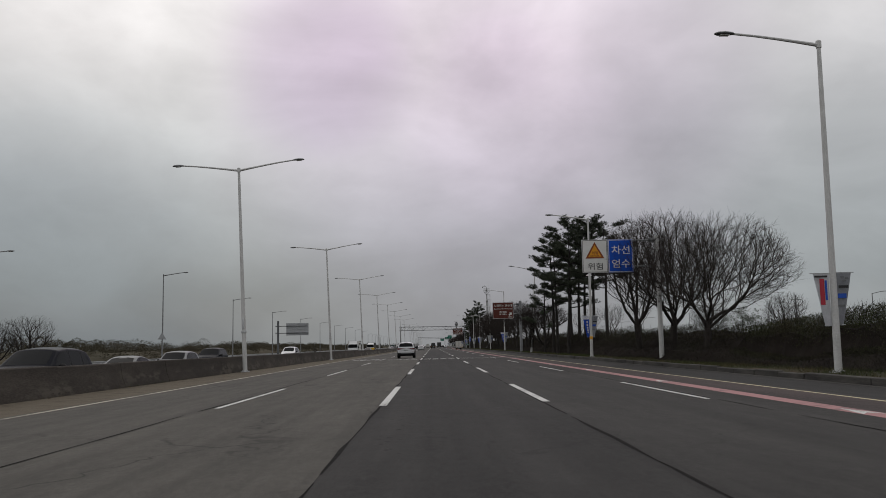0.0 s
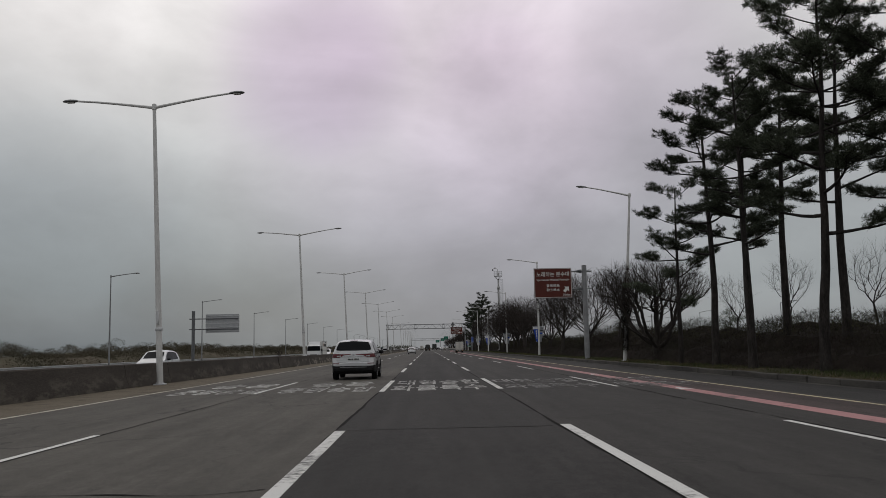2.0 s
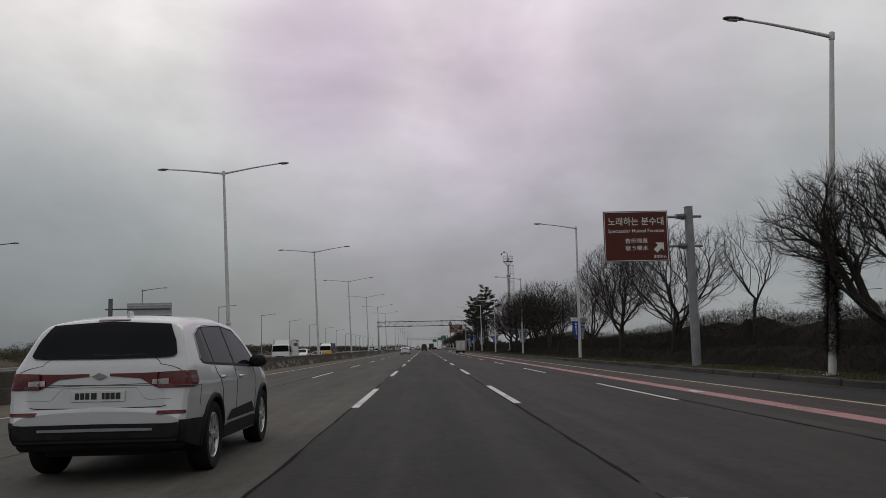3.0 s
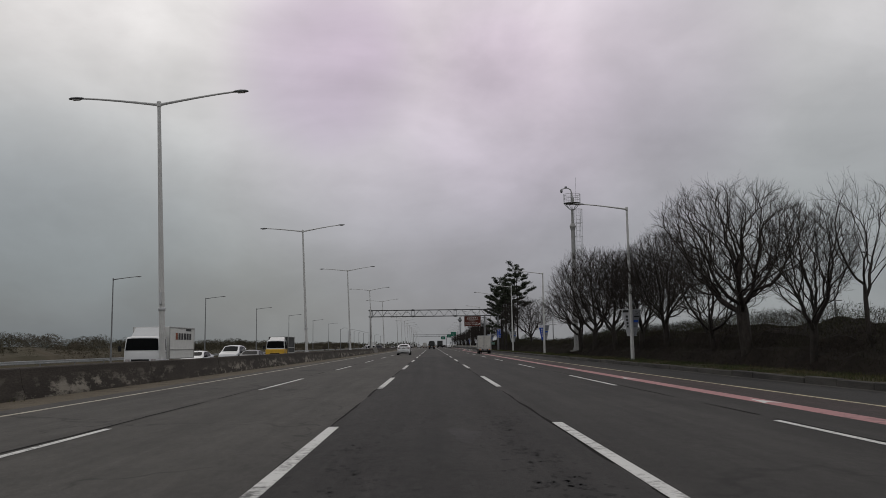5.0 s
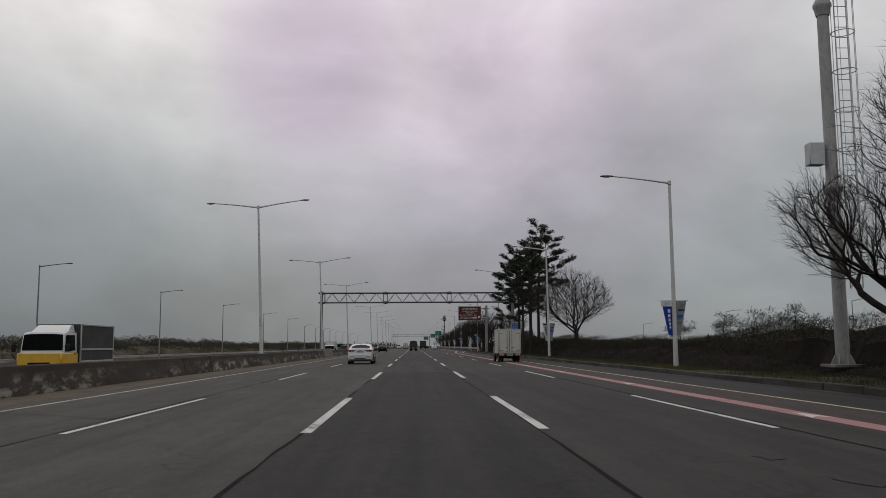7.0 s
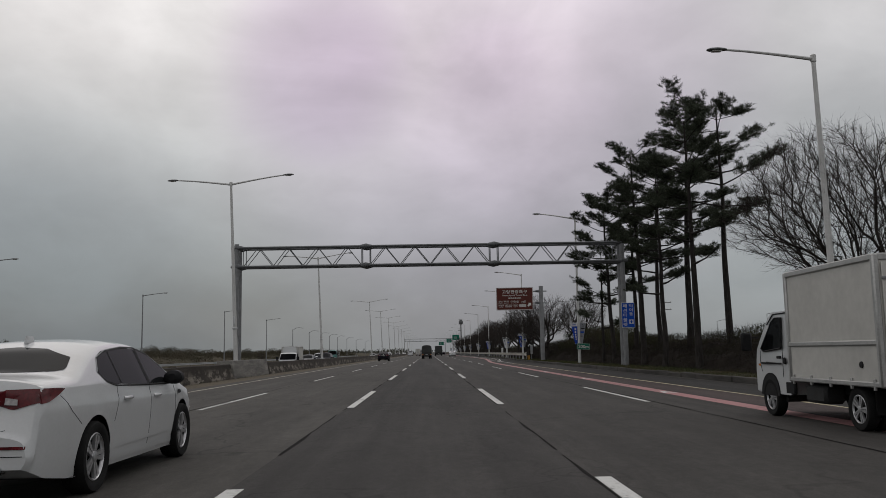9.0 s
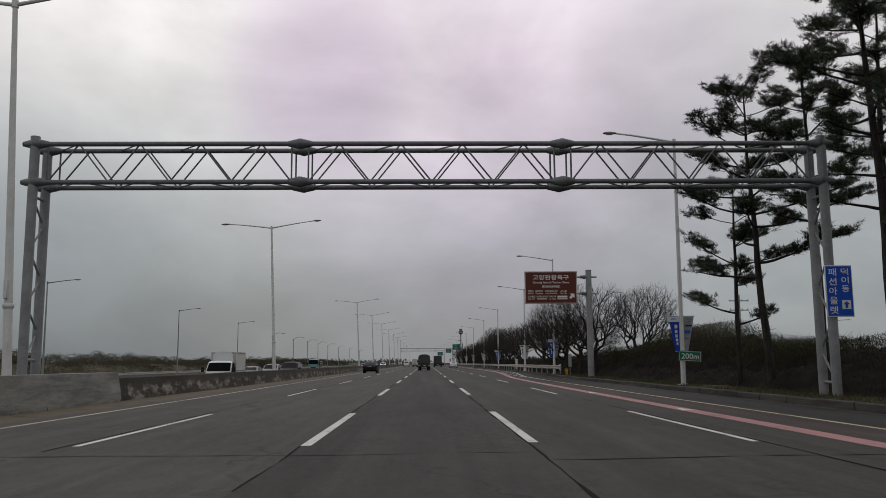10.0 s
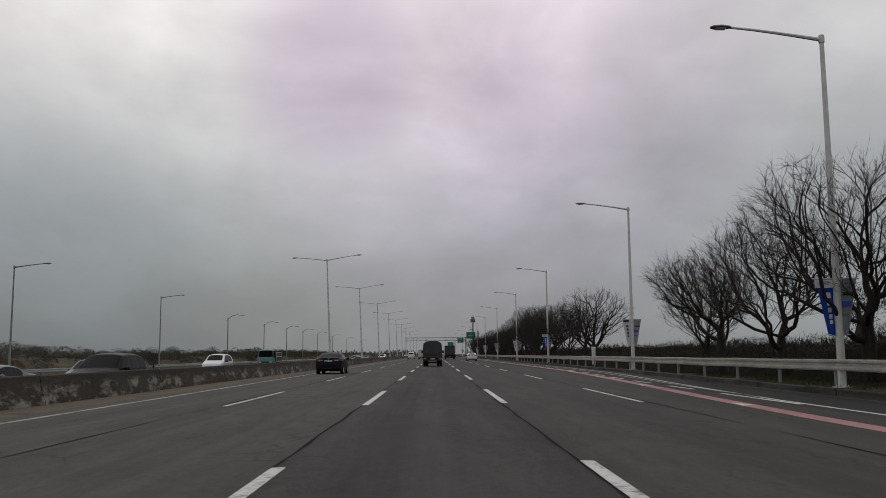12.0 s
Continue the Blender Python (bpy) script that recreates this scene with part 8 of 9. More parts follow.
    for f in (0.3, 0.6):
        r2 = root + way * ln * f
        w2 = way + nr.normal(size=way.shape) * 0.55
        w2 /= np.linalg.norm(w2, axis=1)[:, None]
        sprays.append(np.stack([r2 - side * w * 0.8, r2 + side * w * 0.8, r2 + w2 * ln * nr.uniform(0.35, 0.7, ln.shape)], 1))
    triangles("crown", np.concatenate(sprays), M_TWIG, t, "fine leafless twigs")
    return t


BARE = [bare_tree(11, 7.5, 4.4, 1.9, 6, "leafless spreading roadside tree with a broad domed crown", lean=(1.3, 0), flat=0.42, marks=3400),
        bare_tree(23, 8.0, 3.5, 2.0, 5, "leafless roadside tree forking low above the hedge"),
        bare_tree(37, 9.0, 3.0, 2.3, 4, "leafless roadside tree with steep upright limbs", flat=0.55, low=0.2, marks=2600, thin=0.9, steep=0.6),
        bare_tree(53, 7.9, 3.9, 2.5, 5, "stout leafless roadside tree with a rounded crown", lean=(-0.9, 0), flat=0.5, low=0.5, marks=2500, stout=1.45, steep=0.42),
        bare_tree(71, 5.4, 1.7, 2.2, 3, "thin leafless young tree", thin=0.7, marks=260, twig=2),
        bare_tree(83, 6.2, 3.2, 1.5, 5, "leafless tree in the row beside the guard rail", flat=0.5, marks=1500, twig=2),
        bare_tree(97, 6.7, 3.7, 1.7, 5, "leafless cherry tree with limbs spreading flat over the rail", lean=(-1.1, -0.3), flat=0.5, low=0.6, marks=1700, stout=1.6, steep=0.30, clear=0.16),
        bare_tree(101, 5.2, 2.7, 1.9, 4, "small leafless cherry tree leaning towards the road", lean=(-1.3, 0), flat=0.5, low=0.6, marks=1200, stout=1.5, steep=0.32, clear=0.16),
        bare_tree(113, 5.6, 4.1, 0.9, 8, "low leafless tree with limbs fanning out from the ground", lean=(-0.7, -0.2), low=0.55, flat=0.45, marks=2600, thin=1.1, stout=2.0, steep=0.55, clear=0.42),
        bare_tree(127, 6.2, 3.3, 1.5, 5, "leafless tree in the far row beside the road", thin=1.35, marks=900, twig=2),
        bare_tree(131, 6.4, 3.0, 1.8, 5, "leafless upright tree in the far row beside the road", flat=0.42, thin=1.35, marks=850, twig=2)]
# variant, x, y, scale, turn
TREES = [(0, 14.4, 44.3, 1.0, 0), (1, 14.1, 49.6, 1.07, 140), (2, 13.9, 56.7, 1.03, 250), (8, 13.6, 102.0, 1.0, 0), (4, 14.4, 115.5, 1.15, 0),
         (5, 13.8, 125.0, 1.2, 200), (1, 13.6, 136.2, 0.98, 40), (5, 14.2, 149, 1.05, 300), (2, 13.5, 162.0, 0.64, 120), (4, 14.6, 160.4, 1.15, 40), (3, 13.7, 168.4, 0.97, 0), (5, 14.2, 174.3, 0.92, 60),
         (1, 14.2, 182.5, 0.93, 10), (1, 14.0, 187.8, 0.9, 170), (1, 14.0, 195.4, 0.95, 280), (1, 13.6, 201.7, 1.09, 95), (7, 13.6, 207.8, 1.06, 0),
         (0, 16.2, 266.7, 1.06, 190), (6, 16.4, 328.7, 0.95, 150), (6, 13.6, 329.4, 1.02, 35), (7, 13.6, 335.6, 0.95, 60), (6, 13.5, 341.6, 1.0, 0), (6, 13.6, 348.2, 0.88, 20), (7, 13.0, 353.1, 1.0, 0), (5, 15.0, 361.0, 0.8, 15),
         (5, 20.5, 62, 0.5, 30), (5, 21.0, 50, 0.5, 110), (4, 17.5, 100, 0.75, 0), (4, 18.0, 94, 0.8, 70), (4, 18.5, 87, 0.8, 130), (4, 17.6, 81, 0.75, 200), (4, 19.0, 77, 0.85, 260)]
for k, x, y, s, turn in TREES:
    copy_thing(BARE[k], pose(x, y, gz(x, y), 0, 0, turn) @ Matrix.Scale(s, 4))
rnd = random.Random(5)
for k in range(37):
    y = 392 + 6.0 * k + rnd.uniform(-2.0, 2.0)
    x = 13.9 + rnd.uniform(-0.5, 1.5)
    kind, size = ((9, 1.0), (10, 0.93), (9, 0.9), (10, 0.97), (9, 0.82))[k % 5]
    copy_thing(BARE[kind], pose(x, y, gz(x, y), 0, 0, rnd.uniform(0, 360)) @ Matrix.Scale(size * rnd.uniform(0.85, 1.12), 4))
for x, y, s in ((-37.6, 79.5, 0.72), (-39.4, 77.0, 0.68), (-41.0, 76.0, 0.6), (-37, 268, 0.3), (-37.0, 431, 0.32), (-37.0, 463, 0.36), (-38, 496, 0.36)):
    copy_thing(BARE[9], pose(x, y, gz(x, y), 0, 0, y) @ Matrix.Scale(s * 1.25, 4))
# the first ones stand in the row far ahead
for k, b in enumerate(BARE):
    b.matrix_basis = pose(17.0, 432 + 19 * k, gz(17.0, 432 + 19 * k), 0, 0, 70 * k)


def pine(seed, height, bare, label, reach=1.0, spare=1.0, crook=0.045):
    """A tall red pine: bare curved trunk and flat ragged plates of needles on crooked limbs."""
    rnd = random.Random(seed)
    nr = np.random.default_rng(seed)
    t = thing("pine_tree", label, "tree", group="tall pines")
    wood, tips = [], []
    pts, d = [Vector((0, 0, -0.3))], Vector((rnd.uniform(-0.03, 0.03), rnd.uniform(-0.03, 0.03), 1))
    n = 14
    for i in range(n):
        d = (d + Vector((rnd.uniform(-crook, crook), rnd.uniform(-crook, crook), 0.35))).normalized()
        pts.append(pts[-1] + d * (height * 0.95 + 0.3) / n)
    r = 0.0125 * height
    rad = [r * (1.15 - 0.97 * (i / n) ** 1.1) for i in range(n + 1)]
    rad[0] *= 1.2
    wood.append((pts, rad))

    def at_height(f):
        k = min(int(f * n), n - 1)
        return pts[k].lerp(pts[k + 1], f * n - k), rad[k]

    levels = int(height * 0.92 * spare * (1 - bare) / 0.58)
    a = rnd.uniform(0, 6.28)
    for i in range(levels):
        f = bare + (1 - bare) * (i + rnd.uniform(0, 0.7)) / levels
        g0 = (f - bare) / (1 - bare)
        at, rr = at_height(min(f, 0.985))
        for j in range(1 if g0 < 0.2 else rnd.choice((2, 2, 3))):
            a += 2.4 + rnd.uniform(-0.5, 0.5)
            l1 = reach * height * rnd.uniform(0.09, 0.19) * (0.72 + 0.9 * g0 - 1.15 * g0 ** 2.2) + 0.25
            way = Vector((math.cos(a), math.sin(a), rnd.uniform(-0.12, 0.22) + 0.5 * g0 ** 3))
            p1, q1, _ = grow(rnd, at, way, l1, min(rr * 0.5, 0.065), 0.018, 0.38, 0.12, 6)
            wood.append((p1, q1))
            # side branches spread flat on both hands over the outer part of the limb
            m = max(3, int(l1 / 0.22))
            for k in range(m):
                g = 0.48 + 0.52 * (k + 1) / m
                q = min(int(g * 6), 5)
                a2 = a + (1 if k % 2 else -1) * rnd.uniform(0.35, 1.25) * (1 if k < m - 1 else 0.1)
                l2 = rnd.uniform(0.28, 0.62) * (0.65 + 0.12 * l1)
                p2, q2, _ = grow(rnd, p1[q].lerp(p1[q + 1], g * 6 - q), Vector((math.cos(a2), math.sin(a2), rnd.uniform(0.02, 0.32))), l2, 0.016, 0.006, 0.4, 0.12, 3)
                wood.append((p2, q2))
                for s in range(7):
                    e = p2[1 + s % 3].lerp(p2[s % 3], rnd.uniform(0, 0.8)) + Vector((rnd.gauss(0, 0.13), rnd.gauss(0, 0.13), rnd.uniform(0.0, 0.30))) if s else p2[3]
                    a3 = a2 + rnd.uniform(-1.5, 1.5) * (s > 0)
                    tips.append((tuple(e), (math.cos(a3), math.sin(a3), rnd.uniform(0.1, 0.9))))
    for i in range(16):
        a3 = rnd.uniform(0, 6.28)
        tips.append((tuple(pts[-1] + Vector((rnd.uniform(-0.35, 0.35), rnd.uniform(-0.35, 0.35), rnd.uniform(-0.45, 0.15)))), (math.cos(a3) * 0.6, math.sin(a3) * 0.6, 1.0)))
    mesh_part("trunk", limb_mesh(wood, "trunk", 8), M_PINE_BARK, t, angle=60)
    # every tip bears a short shoot bristling with needles
    c = np.array([e for e, w in tips])
    ax = np.array([w for e, w in tips])
    ax /= np.linalg.norm(ax, axis=1)[:, None]
    per = 40
    cen, axis = np.repeat(c, per, 0), np.repeat(ax, per, 0)
    along = nr.uniform(-0.10, 0.15, (len(cen), 1))
    way = axis * 0.75 + nr.normal(size=cen.shape) * 0.62 + np.array((0, 0, 0.18))
    way /= np.linalg.norm(way, axis=1)[:, None]
    root = cen + axis * along + nr.normal(size=cen.shape) * np.array((0.045, 0.045, 0.02))
    side = np.cross(way, nr.normal(size=way.shape))
    side /= np.linalg.norm(side, axis=1)[:, None]
    ln = nr.uniform(0.10, 0.20, (len(cen), 1))
    wd = nr.uniform(0.007, 0.013, (len(cen), 1))
    triangles("crown", np.stack([root - side * wd, root + side * wd, root + way * ln], 1), M_NEEDLE, t, "dark green needle plates")
    return t


PINES = [pine(3, 13.0, 0.40, "tall pine with a bare trunk and flat needle plates"),
         pine(8, 14.0, 0.46, "tall dark pine above the roadside hedge", 1.05),
         pine(15, 12.0, 0.36, "pine with a leaning crown of flat branches", 1.1, crook=0.07),
         pine(29, 9.0, 0.26, "smaller pine with layered open branches", 1.35, 0.75),
         pine(41, 12.0, 0.46, "slender pine with a few long separate branches", 1.4, 0.82, 0.05)]
# variant, x, y, height, turn
PINE_AT = [(3, 12.5, 94.0, 9.0, 75), (0, 12.9, 90.2, 12.3, 160), (0, 15.2, 92.0, 12.6, 20), (0, 12.6, 85.2, 12.0, 250), (1, 15.4, 88.6, 12.9, 120), (2, 12.9, 80.0, 12.8, 310), (1, 14.9, 82.6, 12.6, 200), (0, 14.9, 77.8, 12.3, 90), (4, 15.3, 73.6, 11.6, 30),
           (3, 13.2, 298.6, 8.6, 40), (2, 13.4, 296.0, 12.0, 130), (0, 14.5, 294.1, 11.8, 220), (1, 13.2, 287.1, 13.2, 300), (0, 15.2, 290.8, 12.6, 10), (2, 12.9, 281.8, 11.2, 100), (1, 15.0, 284.4, 15.0, 190), (0, 13.1, 276.9, 12.2, 250), (4, 15.3, 278.8, 13.0, 60)]
TALL = (13.0, 14.0, 12.0, 9.0, 12.0)
own = {}
for k, x, y, h, turn in PINE_AT:
    m = pose(x, y, gz(x, y), 0, 0, turn) @ Matrix.Scale(h / TALL[k], 4)
    if k in own:
        copy_thing(PINES[k], m)
    own.setdefault(k, m)
for k, m in own.items():
    PINES[k].matrix_basis = m


def tufts(x, y, z, length, width, spread, up=1.0):
    """Blades rising from points: arrays in, triangles out."""
    n = len(x)
    root = np.stack([x, y, z], -1)
    way = rng.normal(size=(n, 3)) * spread + np.array((0, 0, up))
    way /= np.linalg.norm(way, axis=1)[:, None]
    side = np.cross(way, rng.normal(size=(n, 3)))
    side /= np.linalg.norm(side, axis=1)[:, None]
    return np.stack([root - side * width[:, None], root + side * width[:, None], root + way * length[:, None]], 1)


def thicket_height(x, y):
    """How tall the roadside thicket stands above the ground."""
    back = 1.35 + 0.35 * hash_wave(y, 31, 7.0) + 0.25 * hash_wave(y, 33, 2.1) + 1.1 * np.exp(-((y - 314) / 9.0) ** 2) + 0.45 * np.exp(-((y - 28) / 10.0) ** 2) + 0.3 * np.exp(-((y - 175) / 12.0) ** 2) + 1.1 * np.exp(-((y - 117.5) / 2.2) ** 2 - ((x - 15.4) / 1.1) ** 4) + 0.7 * np.exp(-((y - 128) / 8.0) ** 2) - 0.5 * np.exp(-((y - 242) / 18.0) ** 4)
    front = 0.85 + 0.25 * hash_wave(y, 41, 3.0) + 0.12 * hash_wave(y, 43, 0.9)
    gap = 1 - 0.85 * np.exp(-((y - 214) / 7.0) ** 2) - 0.8 * np.exp(-((y - 34) / 6.0) ** 2)
    rise = np.clip((x - np.where(y > 328, 13.5, 13.0)) / 0.7, 0, 1)
    h = np.where(x < 14.7, front * np.clip(gap, 0.1, 1), back) * rise
    return np.where(y > 345, np.minimum(h, 1.25), h)


# inner mass of the thicket, a lumpy mound that fills it, coloured dark for inner shade
tx = np.array([12.9, 13.2, 13.6, 14.0, 14.5, 15.0, 15.6, 16.4, 17.2, 18.2, 19.4, 20.6])
ty = np.arange(-30, 640, 0.8)
TX, TY = np.meshgrid(tx, ty)
JX = TX + 0.12 * hash_wave(TY * 1.3 + TX * 5, 51, 0.9)
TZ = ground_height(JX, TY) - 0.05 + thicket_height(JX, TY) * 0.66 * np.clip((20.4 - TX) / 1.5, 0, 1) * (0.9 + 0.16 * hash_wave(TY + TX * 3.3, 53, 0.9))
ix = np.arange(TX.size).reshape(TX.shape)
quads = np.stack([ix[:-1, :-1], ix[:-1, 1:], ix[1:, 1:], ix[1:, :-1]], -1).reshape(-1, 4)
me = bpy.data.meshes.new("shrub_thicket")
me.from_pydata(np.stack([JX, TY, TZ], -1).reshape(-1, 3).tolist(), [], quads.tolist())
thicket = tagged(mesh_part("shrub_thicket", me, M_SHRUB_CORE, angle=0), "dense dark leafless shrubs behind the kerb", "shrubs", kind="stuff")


def scatter_thicket(n, x0, x1, y0, y1, length, width):
    x, y = rng.uniform(x0, x1, n), rng.uniform(y0, y1, n)
    h = thicket_height(x, y)
    z = ground_height(x, y) + h * rng.uniform(0.15, 0.92, n) ** 0.7
    return tufts(x, y, z, rng.uniform(*length, n) * (0.5 + 0.5 * np.clip(h, 0, 1.5)), rng.uniform(*width, n), 0.95)


triangles("twigs", np.concatenate([scatter_thicket(260000, 12.9, 15.2, -25, 380, (0.08, 0.30), (0.004, 0.010)), scatter_thicket(130000, 14.7, 18.0, -25, 380, (0.10, 0.36), (0.005, 0.012)), scatter_thicket(30000, 12.9, 17, 380, 640, (0.2, 0.5), (0.012, 0.03))]), M_SHRUB, thicket, "thin bare twigs", "stuff")
triangles("leaves", np.concatenate([scatter_thicket(240000, 14.6, 18.5, -25, 345, (0.04, 0.12), (0.005, 0.014)), scatter_thicket(110000, 14.6, 18.0, 296, 330, (0.04, 0.12), (0.005, 0.014)), scatter_thicket(60000, 14.0, 17.0, 10, 40, (0.04, 0.12), (0.005, 0.014))]), M_SHRUB_GREEN, thicket, "olive young leaves", "stuff")

# grass on the verge
n = 230000
y = rng.uniform(-25, 420, n)
x = kerb_x(y) + 0.14 + rng.uniform(0, 1.85, n)
keep = (hash_wave(y, 61, 2.3) + hash_wave(y + x * 4, 63, 0.7) + rng.uniform(-0.9, 0.9, n)) > -0.35
x, y = x[keep], y[keep]
tagged(triangles("verge_grass", tufts(x, y, ground_height(x, y) - 0.01, rng.uniform(0.04, 0.17, len(x)), rng.uniform(0.004, 0.011, len(x)), 0.5), M_GRASS), "short patchy green and straw grass beside the kerb", "grass", kind="stuff")
# weeds and litter along the barrier foot
n = 4000
y = rng.uniform(-20, 420, n)
keep = hash_wave(y, 71, 3.0) > 0.25
y = y[keep]
x = barrier_x(y) + 0.38 + np.abs(rng.normal(size=len(y))) * 0.12
tagged(triangles("barrier_weeds", tufts(x, y, np.zeros(len(y)) - 0.01, rng.uniform(0.04, 0.16, len(y)), rng.uniform(0.004, 0.010, len(y)), 0.6), M_GRASS), "dry weeds growing along the barrier foot", "weeds", kind="stuff")

# vine round one lamp post
vine = thing("vine_clump", "dark dry vine wound round a lamp post", "vine")
vine.matrix_basis = pose(12.1, 104.0, 0.2, 0, 4.2, 0)
a = rng.uniform(0, 2 * math.pi, 5200)
h = np.concatenate([rng.uniform(0.6, 3.75, 4700), rng.uniform(3.6, 5.0, 500)])
rr = 0.07 + np.abs(rng.normal(size=5200)) * (0.05 + 0.08 * np.exp(-((h - 2.9) / 0.8) ** 2))
triangles("tendril", tufts(rr * np.cos(a), rr * np.sin(a), h, rng.uniform(0.12, 0.35, 5200), rng.uniform(0.006, 0.016, 5200), 1.0, 0.2), M_SHRUB, vine)
n = 420
h = rng.uniform(1.9, 4.5, n)
way = np.stack([rng.normal(-0.62, 0.55, n), rng.normal(0, 0.6, n), rng.normal(0.12, 0.30, n)], -1)
way /= np.linalg.norm(way, axis=1)[:, None]
root = np.stack([np.zeros(n), np.zeros(n), h], -1)
ln = rng.uniform(0.35, 1.25, (n, 1))
side = np.cross(way, rng.normal(size=(n, 3)))
side /= np.linalg.norm(side, axis=1)[:, None]
sprays = [np.stack([root - side * 0.010, root + side * 0.010, root + way * ln], 1)]
for f in (0.4, 0.6, 0.8):
    w2 = way + rng.normal(size=(n, 3)) * 0.7
    w2 /= np.linalg.norm(w2, axis=1)[:, None]
    r2 = root + way * ln * f
    sprays.append(np.stack([r2 - side * 0.007, r2 + side * 0.007, r2 + w2 * ln * 0.35], 1))
triangles("spray", np.concatenate(sprays), M_BARK, vine, "dry twigs standing out from the post")
bm = bmesh.new()
tube(bm, [(0.02, 0, 2.5), (0.30, 0, 2.52)], 0.03, 8)
box(bm, (0.50, 0, 2.52), (0.48, 0.24, 0.07), 0.02)
part("bracket", bm, M_LAMP, verge_lamps[2], "small dark box on a side bracket")

# small round pines and dark bushes behind the thicket
def small_pine(seed):
    t = thing("young_pine", "small dark round-topped pine behind the hedge", "tree", group="young pines")
    nr = np.random.default_rng(seed)
    bm = bmesh.new()
    tube(bm, [(0, 0, -0.2), (0.04, 0.02, 1.0), (0.0, 0.05, 2.2)], [0.07, 0.05, 0.03], 7)
    part("trunk", bm, M_PINE_BARK, t)
    c = nr.normal(size=(26, 3)) * np.array((0.55, 0.55, 0.40)) + np.array((0, 0, 2.1))
    cen = np.repeat(c, 70, 0)
    off = nr.normal(size=cen.shape) * np.array((0.2, 0.2, 0.12))
    way = off + np.array((0, 0, 0.12)) + nr.normal(size=off.shape) * 0.1
    way /= np.linalg.norm(way, axis=1)[:, None]
    side = np.cross(way, nr.normal(size=way.shape))
    side /= np.linalg.norm(side, axis=1)[:, None]
    w = nr.uniform(0.01, 0.025, (len(cen), 1))
    triangles("crown", np.stack([cen + off - side * w, cen + off + side * w, cen + off + way * nr.uniform(0.12, 0.22, (len(cen), 1))], 1), M_NEEDLE, t)
    return t


yp = small_pine(4)
yp.matrix_basis = pose(24, 243, 0.6)
for x, y, s in ((23.5, 236, 0.9), (25, 252, 1.0), (22.5, 61, 0.9), (21.5, 322, 0.9), (20.5, 356, 1.1), (24, 207, 0.8), (26, 266, 1.0), (21.5, 112, 0.8)):
    copy_thing(yp, pose(x, y, gz(x, y) + 0.1, 0, 0, y * 7) @ Matrix.Scale(s, 4))

# ---- riverside tree belt beyond the opposite carriageway ----
bx = np.array([-70, -62, -56, -51, -47, -44.5, -43])
by = np.concatenate([np.arange(-60, 700, 2.0), np.arange(700, 1500, 8.0)])
BX, BY = np.meshgrid(bx, by)


def belt_height(x, y):
    h = 3.3 + 0.55 * hash_wave(y, 81, 16.0) + 0.5 * hash_wave(y + x * 2, 83, 5.0) + 0.3 * hash_wave(y - x, 85, 2.2)
    return h * np.interp(x, [-70, -60, -47, -44, -43], [1.15, 1.12, 1.0, 0.62, 0.05])


BZ = ground_height(BX, BY) + belt_height(BX, BY) * 0.62
ix = np.arange(BX.size).reshape(BX.shape)
quads = np.stack([ix[:-1, :-1], ix[:-1, 1:], ix[1:, 1:], ix[1:, :-1]], -1).reshape(-1, 4)
me = bpy.data.meshes.new("tree_belt")
me.from_pydata(np.stack([BX, BY, BZ], -1).reshape(-1, 3).tolist(), [], quads.tolist())
belt = tagged(mesh_part("tree_belt", me, M_BELT, angle=0), "olive belt of riverside trees beyond the road", "trees", kind="stuff")
# rounded crowns, each a loose shell of small leaf sprays
n = 2800
cx, cy = rng.uniform(-60, -43.6, n), rng.uniform(-60, 760, n)
cr = rng.uniform(0.8, 1.9, n)
cz = ground_height(cx, cy) + belt_height(cx, cy) * rng.uniform(0.72, 1.12, n) - cr * 0.55 + 1.4 * np.clip(hash_wave(cy, 91, 11.0) - 0.45, 0, 1)
per = 230
d = rng.normal(size=(n * per, 3))
d /= np.linalg.norm(d, axis=1)[:, None]
d[:, 2] = np.abs(d[:, 2]) * 0.9 - 0.15
root = np.repeat(np.stack([cx, cy, cz], -1), per, 0) + d * np.repeat(cr, per)[:, None] * rng.uniform(0.75, 1.05, (n * per, 1))
way = d + rng.normal(size=d.shape) * 0.6
way /= np.linalg.norm(way, axis=1)[:, None]
side = np.cross(way, rng.normal(size=way.shape))
side /= np.linalg.norm(side, axis=1)[:, None]
w = rng.uniform(0.018, 0.055, (n * per, 1))
triangles("foliage", np.stack([root - side * w, root + side * w, root + way * rng.uniform(0.10, 0.26, (n * per, 1))], 1), M_BELT, belt, kind="stuff")


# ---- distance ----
# woods along the horizon, haze put into their pale colour
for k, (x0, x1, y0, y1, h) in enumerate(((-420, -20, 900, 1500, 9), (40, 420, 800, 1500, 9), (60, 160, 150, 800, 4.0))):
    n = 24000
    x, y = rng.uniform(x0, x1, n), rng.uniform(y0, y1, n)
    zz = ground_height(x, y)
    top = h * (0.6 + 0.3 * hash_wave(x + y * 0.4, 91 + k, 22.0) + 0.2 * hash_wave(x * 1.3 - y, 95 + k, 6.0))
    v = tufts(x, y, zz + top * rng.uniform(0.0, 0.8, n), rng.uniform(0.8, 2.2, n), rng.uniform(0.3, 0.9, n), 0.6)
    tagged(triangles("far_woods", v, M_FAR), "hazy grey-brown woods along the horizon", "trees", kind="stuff")

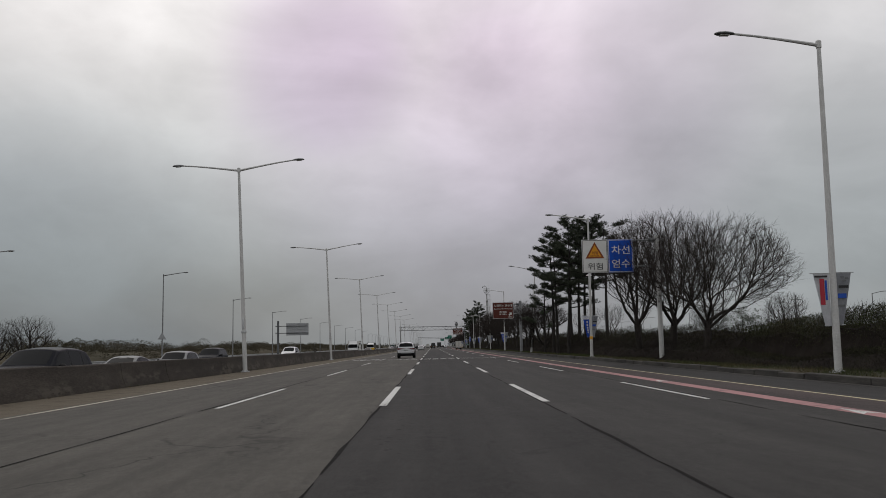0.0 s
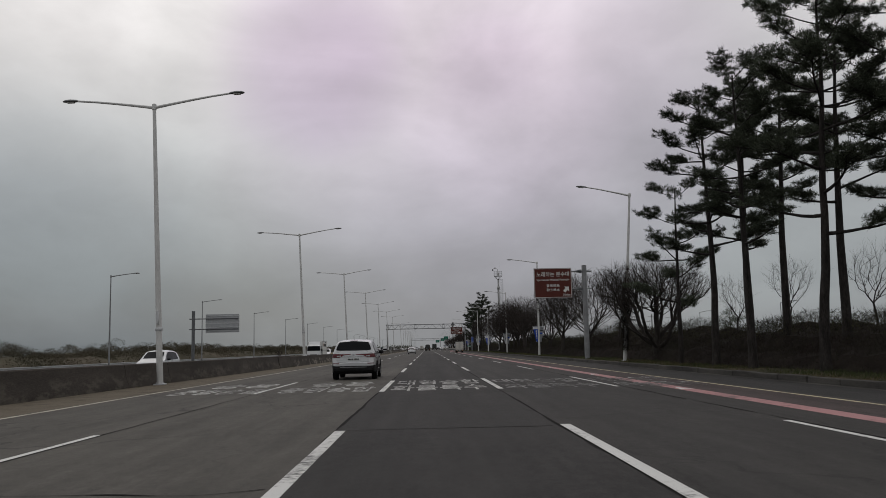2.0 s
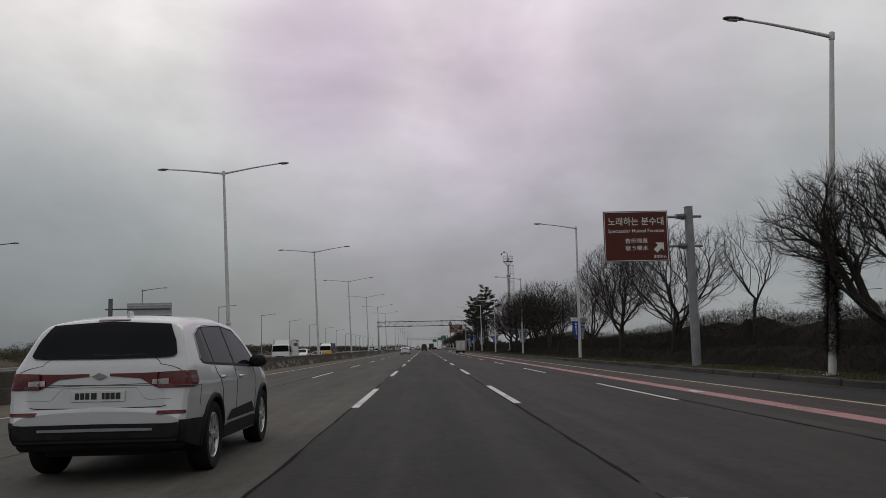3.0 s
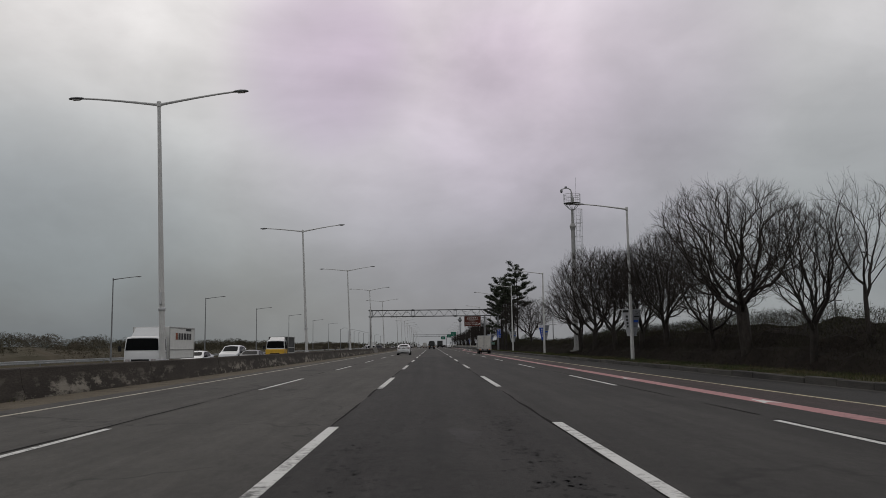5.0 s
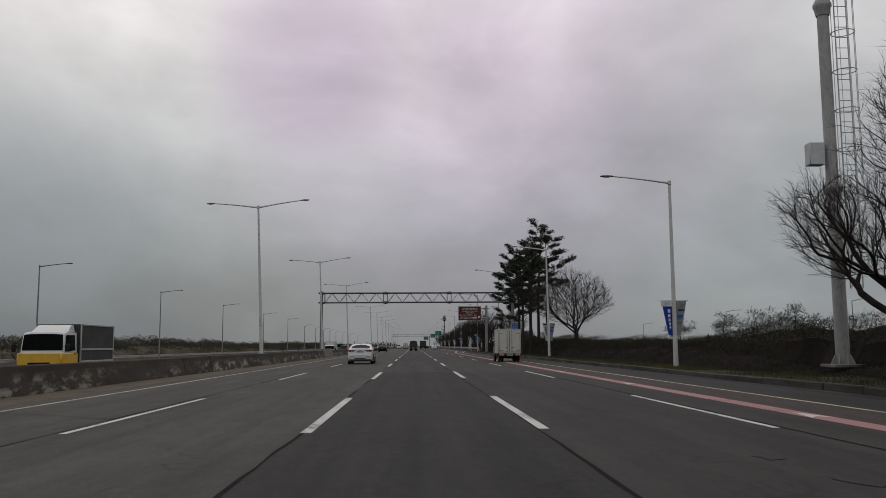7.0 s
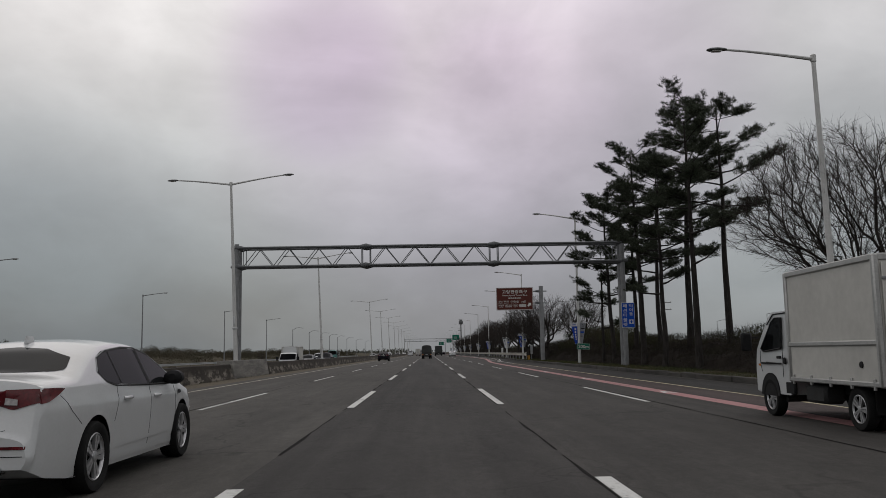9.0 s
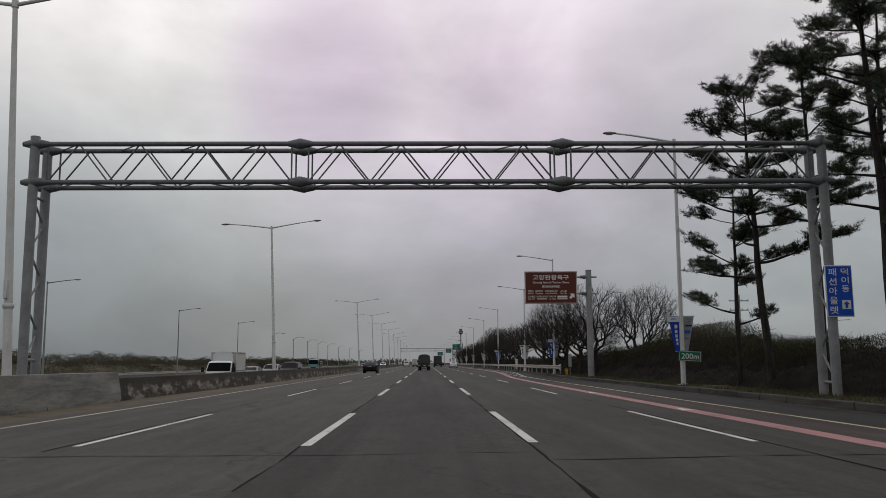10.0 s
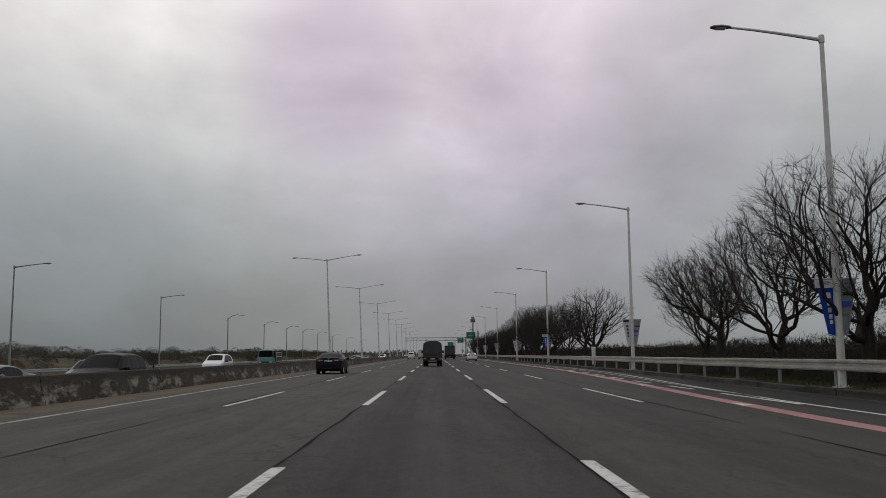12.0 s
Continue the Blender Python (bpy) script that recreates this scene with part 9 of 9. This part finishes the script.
def green_sign(x, y, w, h, z):
    s = thing("direction_sign", "green direction board on a mast far ahead", "road sign", (x, y, 0))
    bm = bmesh.new()
    tube(bm, [(w / 2 + 0.9, 0.2, 0), (w / 2 + 0.9, 0.2, z + h / 2 + 0.3)], 0.2, 10)
    part("post", bm, M_POLE_DARK, s)
    bm = bmesh.new()
    for dz in (-h * 0.25, h * 0.25):
        tube(bm, [(-w / 2, 0.15, z + dz), (w / 2 + 0.9, 0.2, z + dz)], 0.07, 8)
    part("arm", bm, M_POLE_DARK, s)
    bm = bmesh.new()
    box(bm, (0, 0, z), (w, 0.06, h), 0.01)
    b = part("board", bm, M_SIGN_GREEN, s)
    for k, (bx, bz, bw) in enumerate(((-0.2, 0.22, 0.5), (-0.15, -0.02, 0.6), (-0.2, -0.25, 0.45))):
        bm = bmesh.new()
        box(bm, (bx * w * 0.3, -0.04, z + bz * h), (bw * w * 0.8, 0.01, 0.06 * h))
        part("print_bar", bm, M_SIGN_BACK, b)


green_sign(12.2, 590, 2.9, 2.1, 7.2)
green_sign(11.8, 690, 2.7, 2.0, 7.2)
green_sign(9.2, 790, 3.2, 2.2, 6.8)

# high lighting mast far ahead
mast = thing("high_mast", "tall dark lighting mast far ahead", "mast", (24.5, 850, 0))
bm = bmesh.new()
tube(bm, [(0, 0, 0), (0, 0, 23.5)], [0.5, 0.38], 12)
part("shaft", bm, M_TRUSS, mast)
bm = bmesh.new()
lathe(bm, [(0.4, 20.5), (1.5, 21.4), (1.55, 23.0), (1.0, 23.4), (1.0, 24.4), (0.001, 24.6)], 14)
part("lamp_ring", bm, M_TRUSS, mast)
for z in (14.0, 16.5):
    bm = bmesh.new()
    tube(bm, [(-2.2, 0, z), (0, 0, z)], 0.18, 6)
    part("bracket", bm, M_TRUSS, mast)


# lamps and a power pole in the fields beyond the hedge
def field_lamp():
    l = thing("field_lamp", "thin grey lamp post in the fields", "street lamp", group="field lamps")
    bm = bmesh.new()
    tube(bm, [(0, 0, 0), (0, 0, 8.0)], [0.10, 0.06], 8)
    part("pole", bm, M_POLE_DARK, l)
    bm = bmesh.new()
    tube(bm, [(0, 0, 7.95), (1.4, 0, 8.25), (2.6, 0, 8.3)], 0.05, 6)
    part("arm", bm, M_POLE_DARK, l)
    lamp_head(1, 2.6, 8.3, l)
    return l


fl = field_lamp()
fl.matrix_basis = pose(58, 190, -0.6)
for x, y in ((62, 118), (60, 150), (57, 228), (60, 268), (64, 306), (60, 345), (66, 400), (55, 92), (70, 440)):
    copy_thing(fl, pose(x, y, -0.6))
pp = thing("power_pole", "grey power pole with cross arms beyond the hedge", "power pole", (31, 346, -0.6))
bm = bmesh.new()
tube(bm, [(0, 0, 0), (0, 0, 8.2)], [0.16, 0.11], 10)
part("pole", bm, M_POLE_DARK, pp)
for z in (7.6, 6.7):
    bm = bmesh.new()
    box(bm, (0, 0, z), (1.9, 0.09, 0.09))
    a = part("cross_arm", bm, M_POLE_DARK, pp)
    for x in (-0.85, -0.3, 0.3, 0.85):
        bm = bmesh.new()
        lathe(bm, [(0.03, z + 0.04), (0.06, z + 0.08), (0.03, z + 0.14), (0.05, z + 0.18), (0.001, z + 0.22)], 8, at=(x, 0, 0))
        part("insulator", bm, M_SIGN_WHITE, a)
for x, y in ((48, 232), (52, 120)):
    copy_thing(pp, pose(x, y, -0.8, 0, 0, 12))
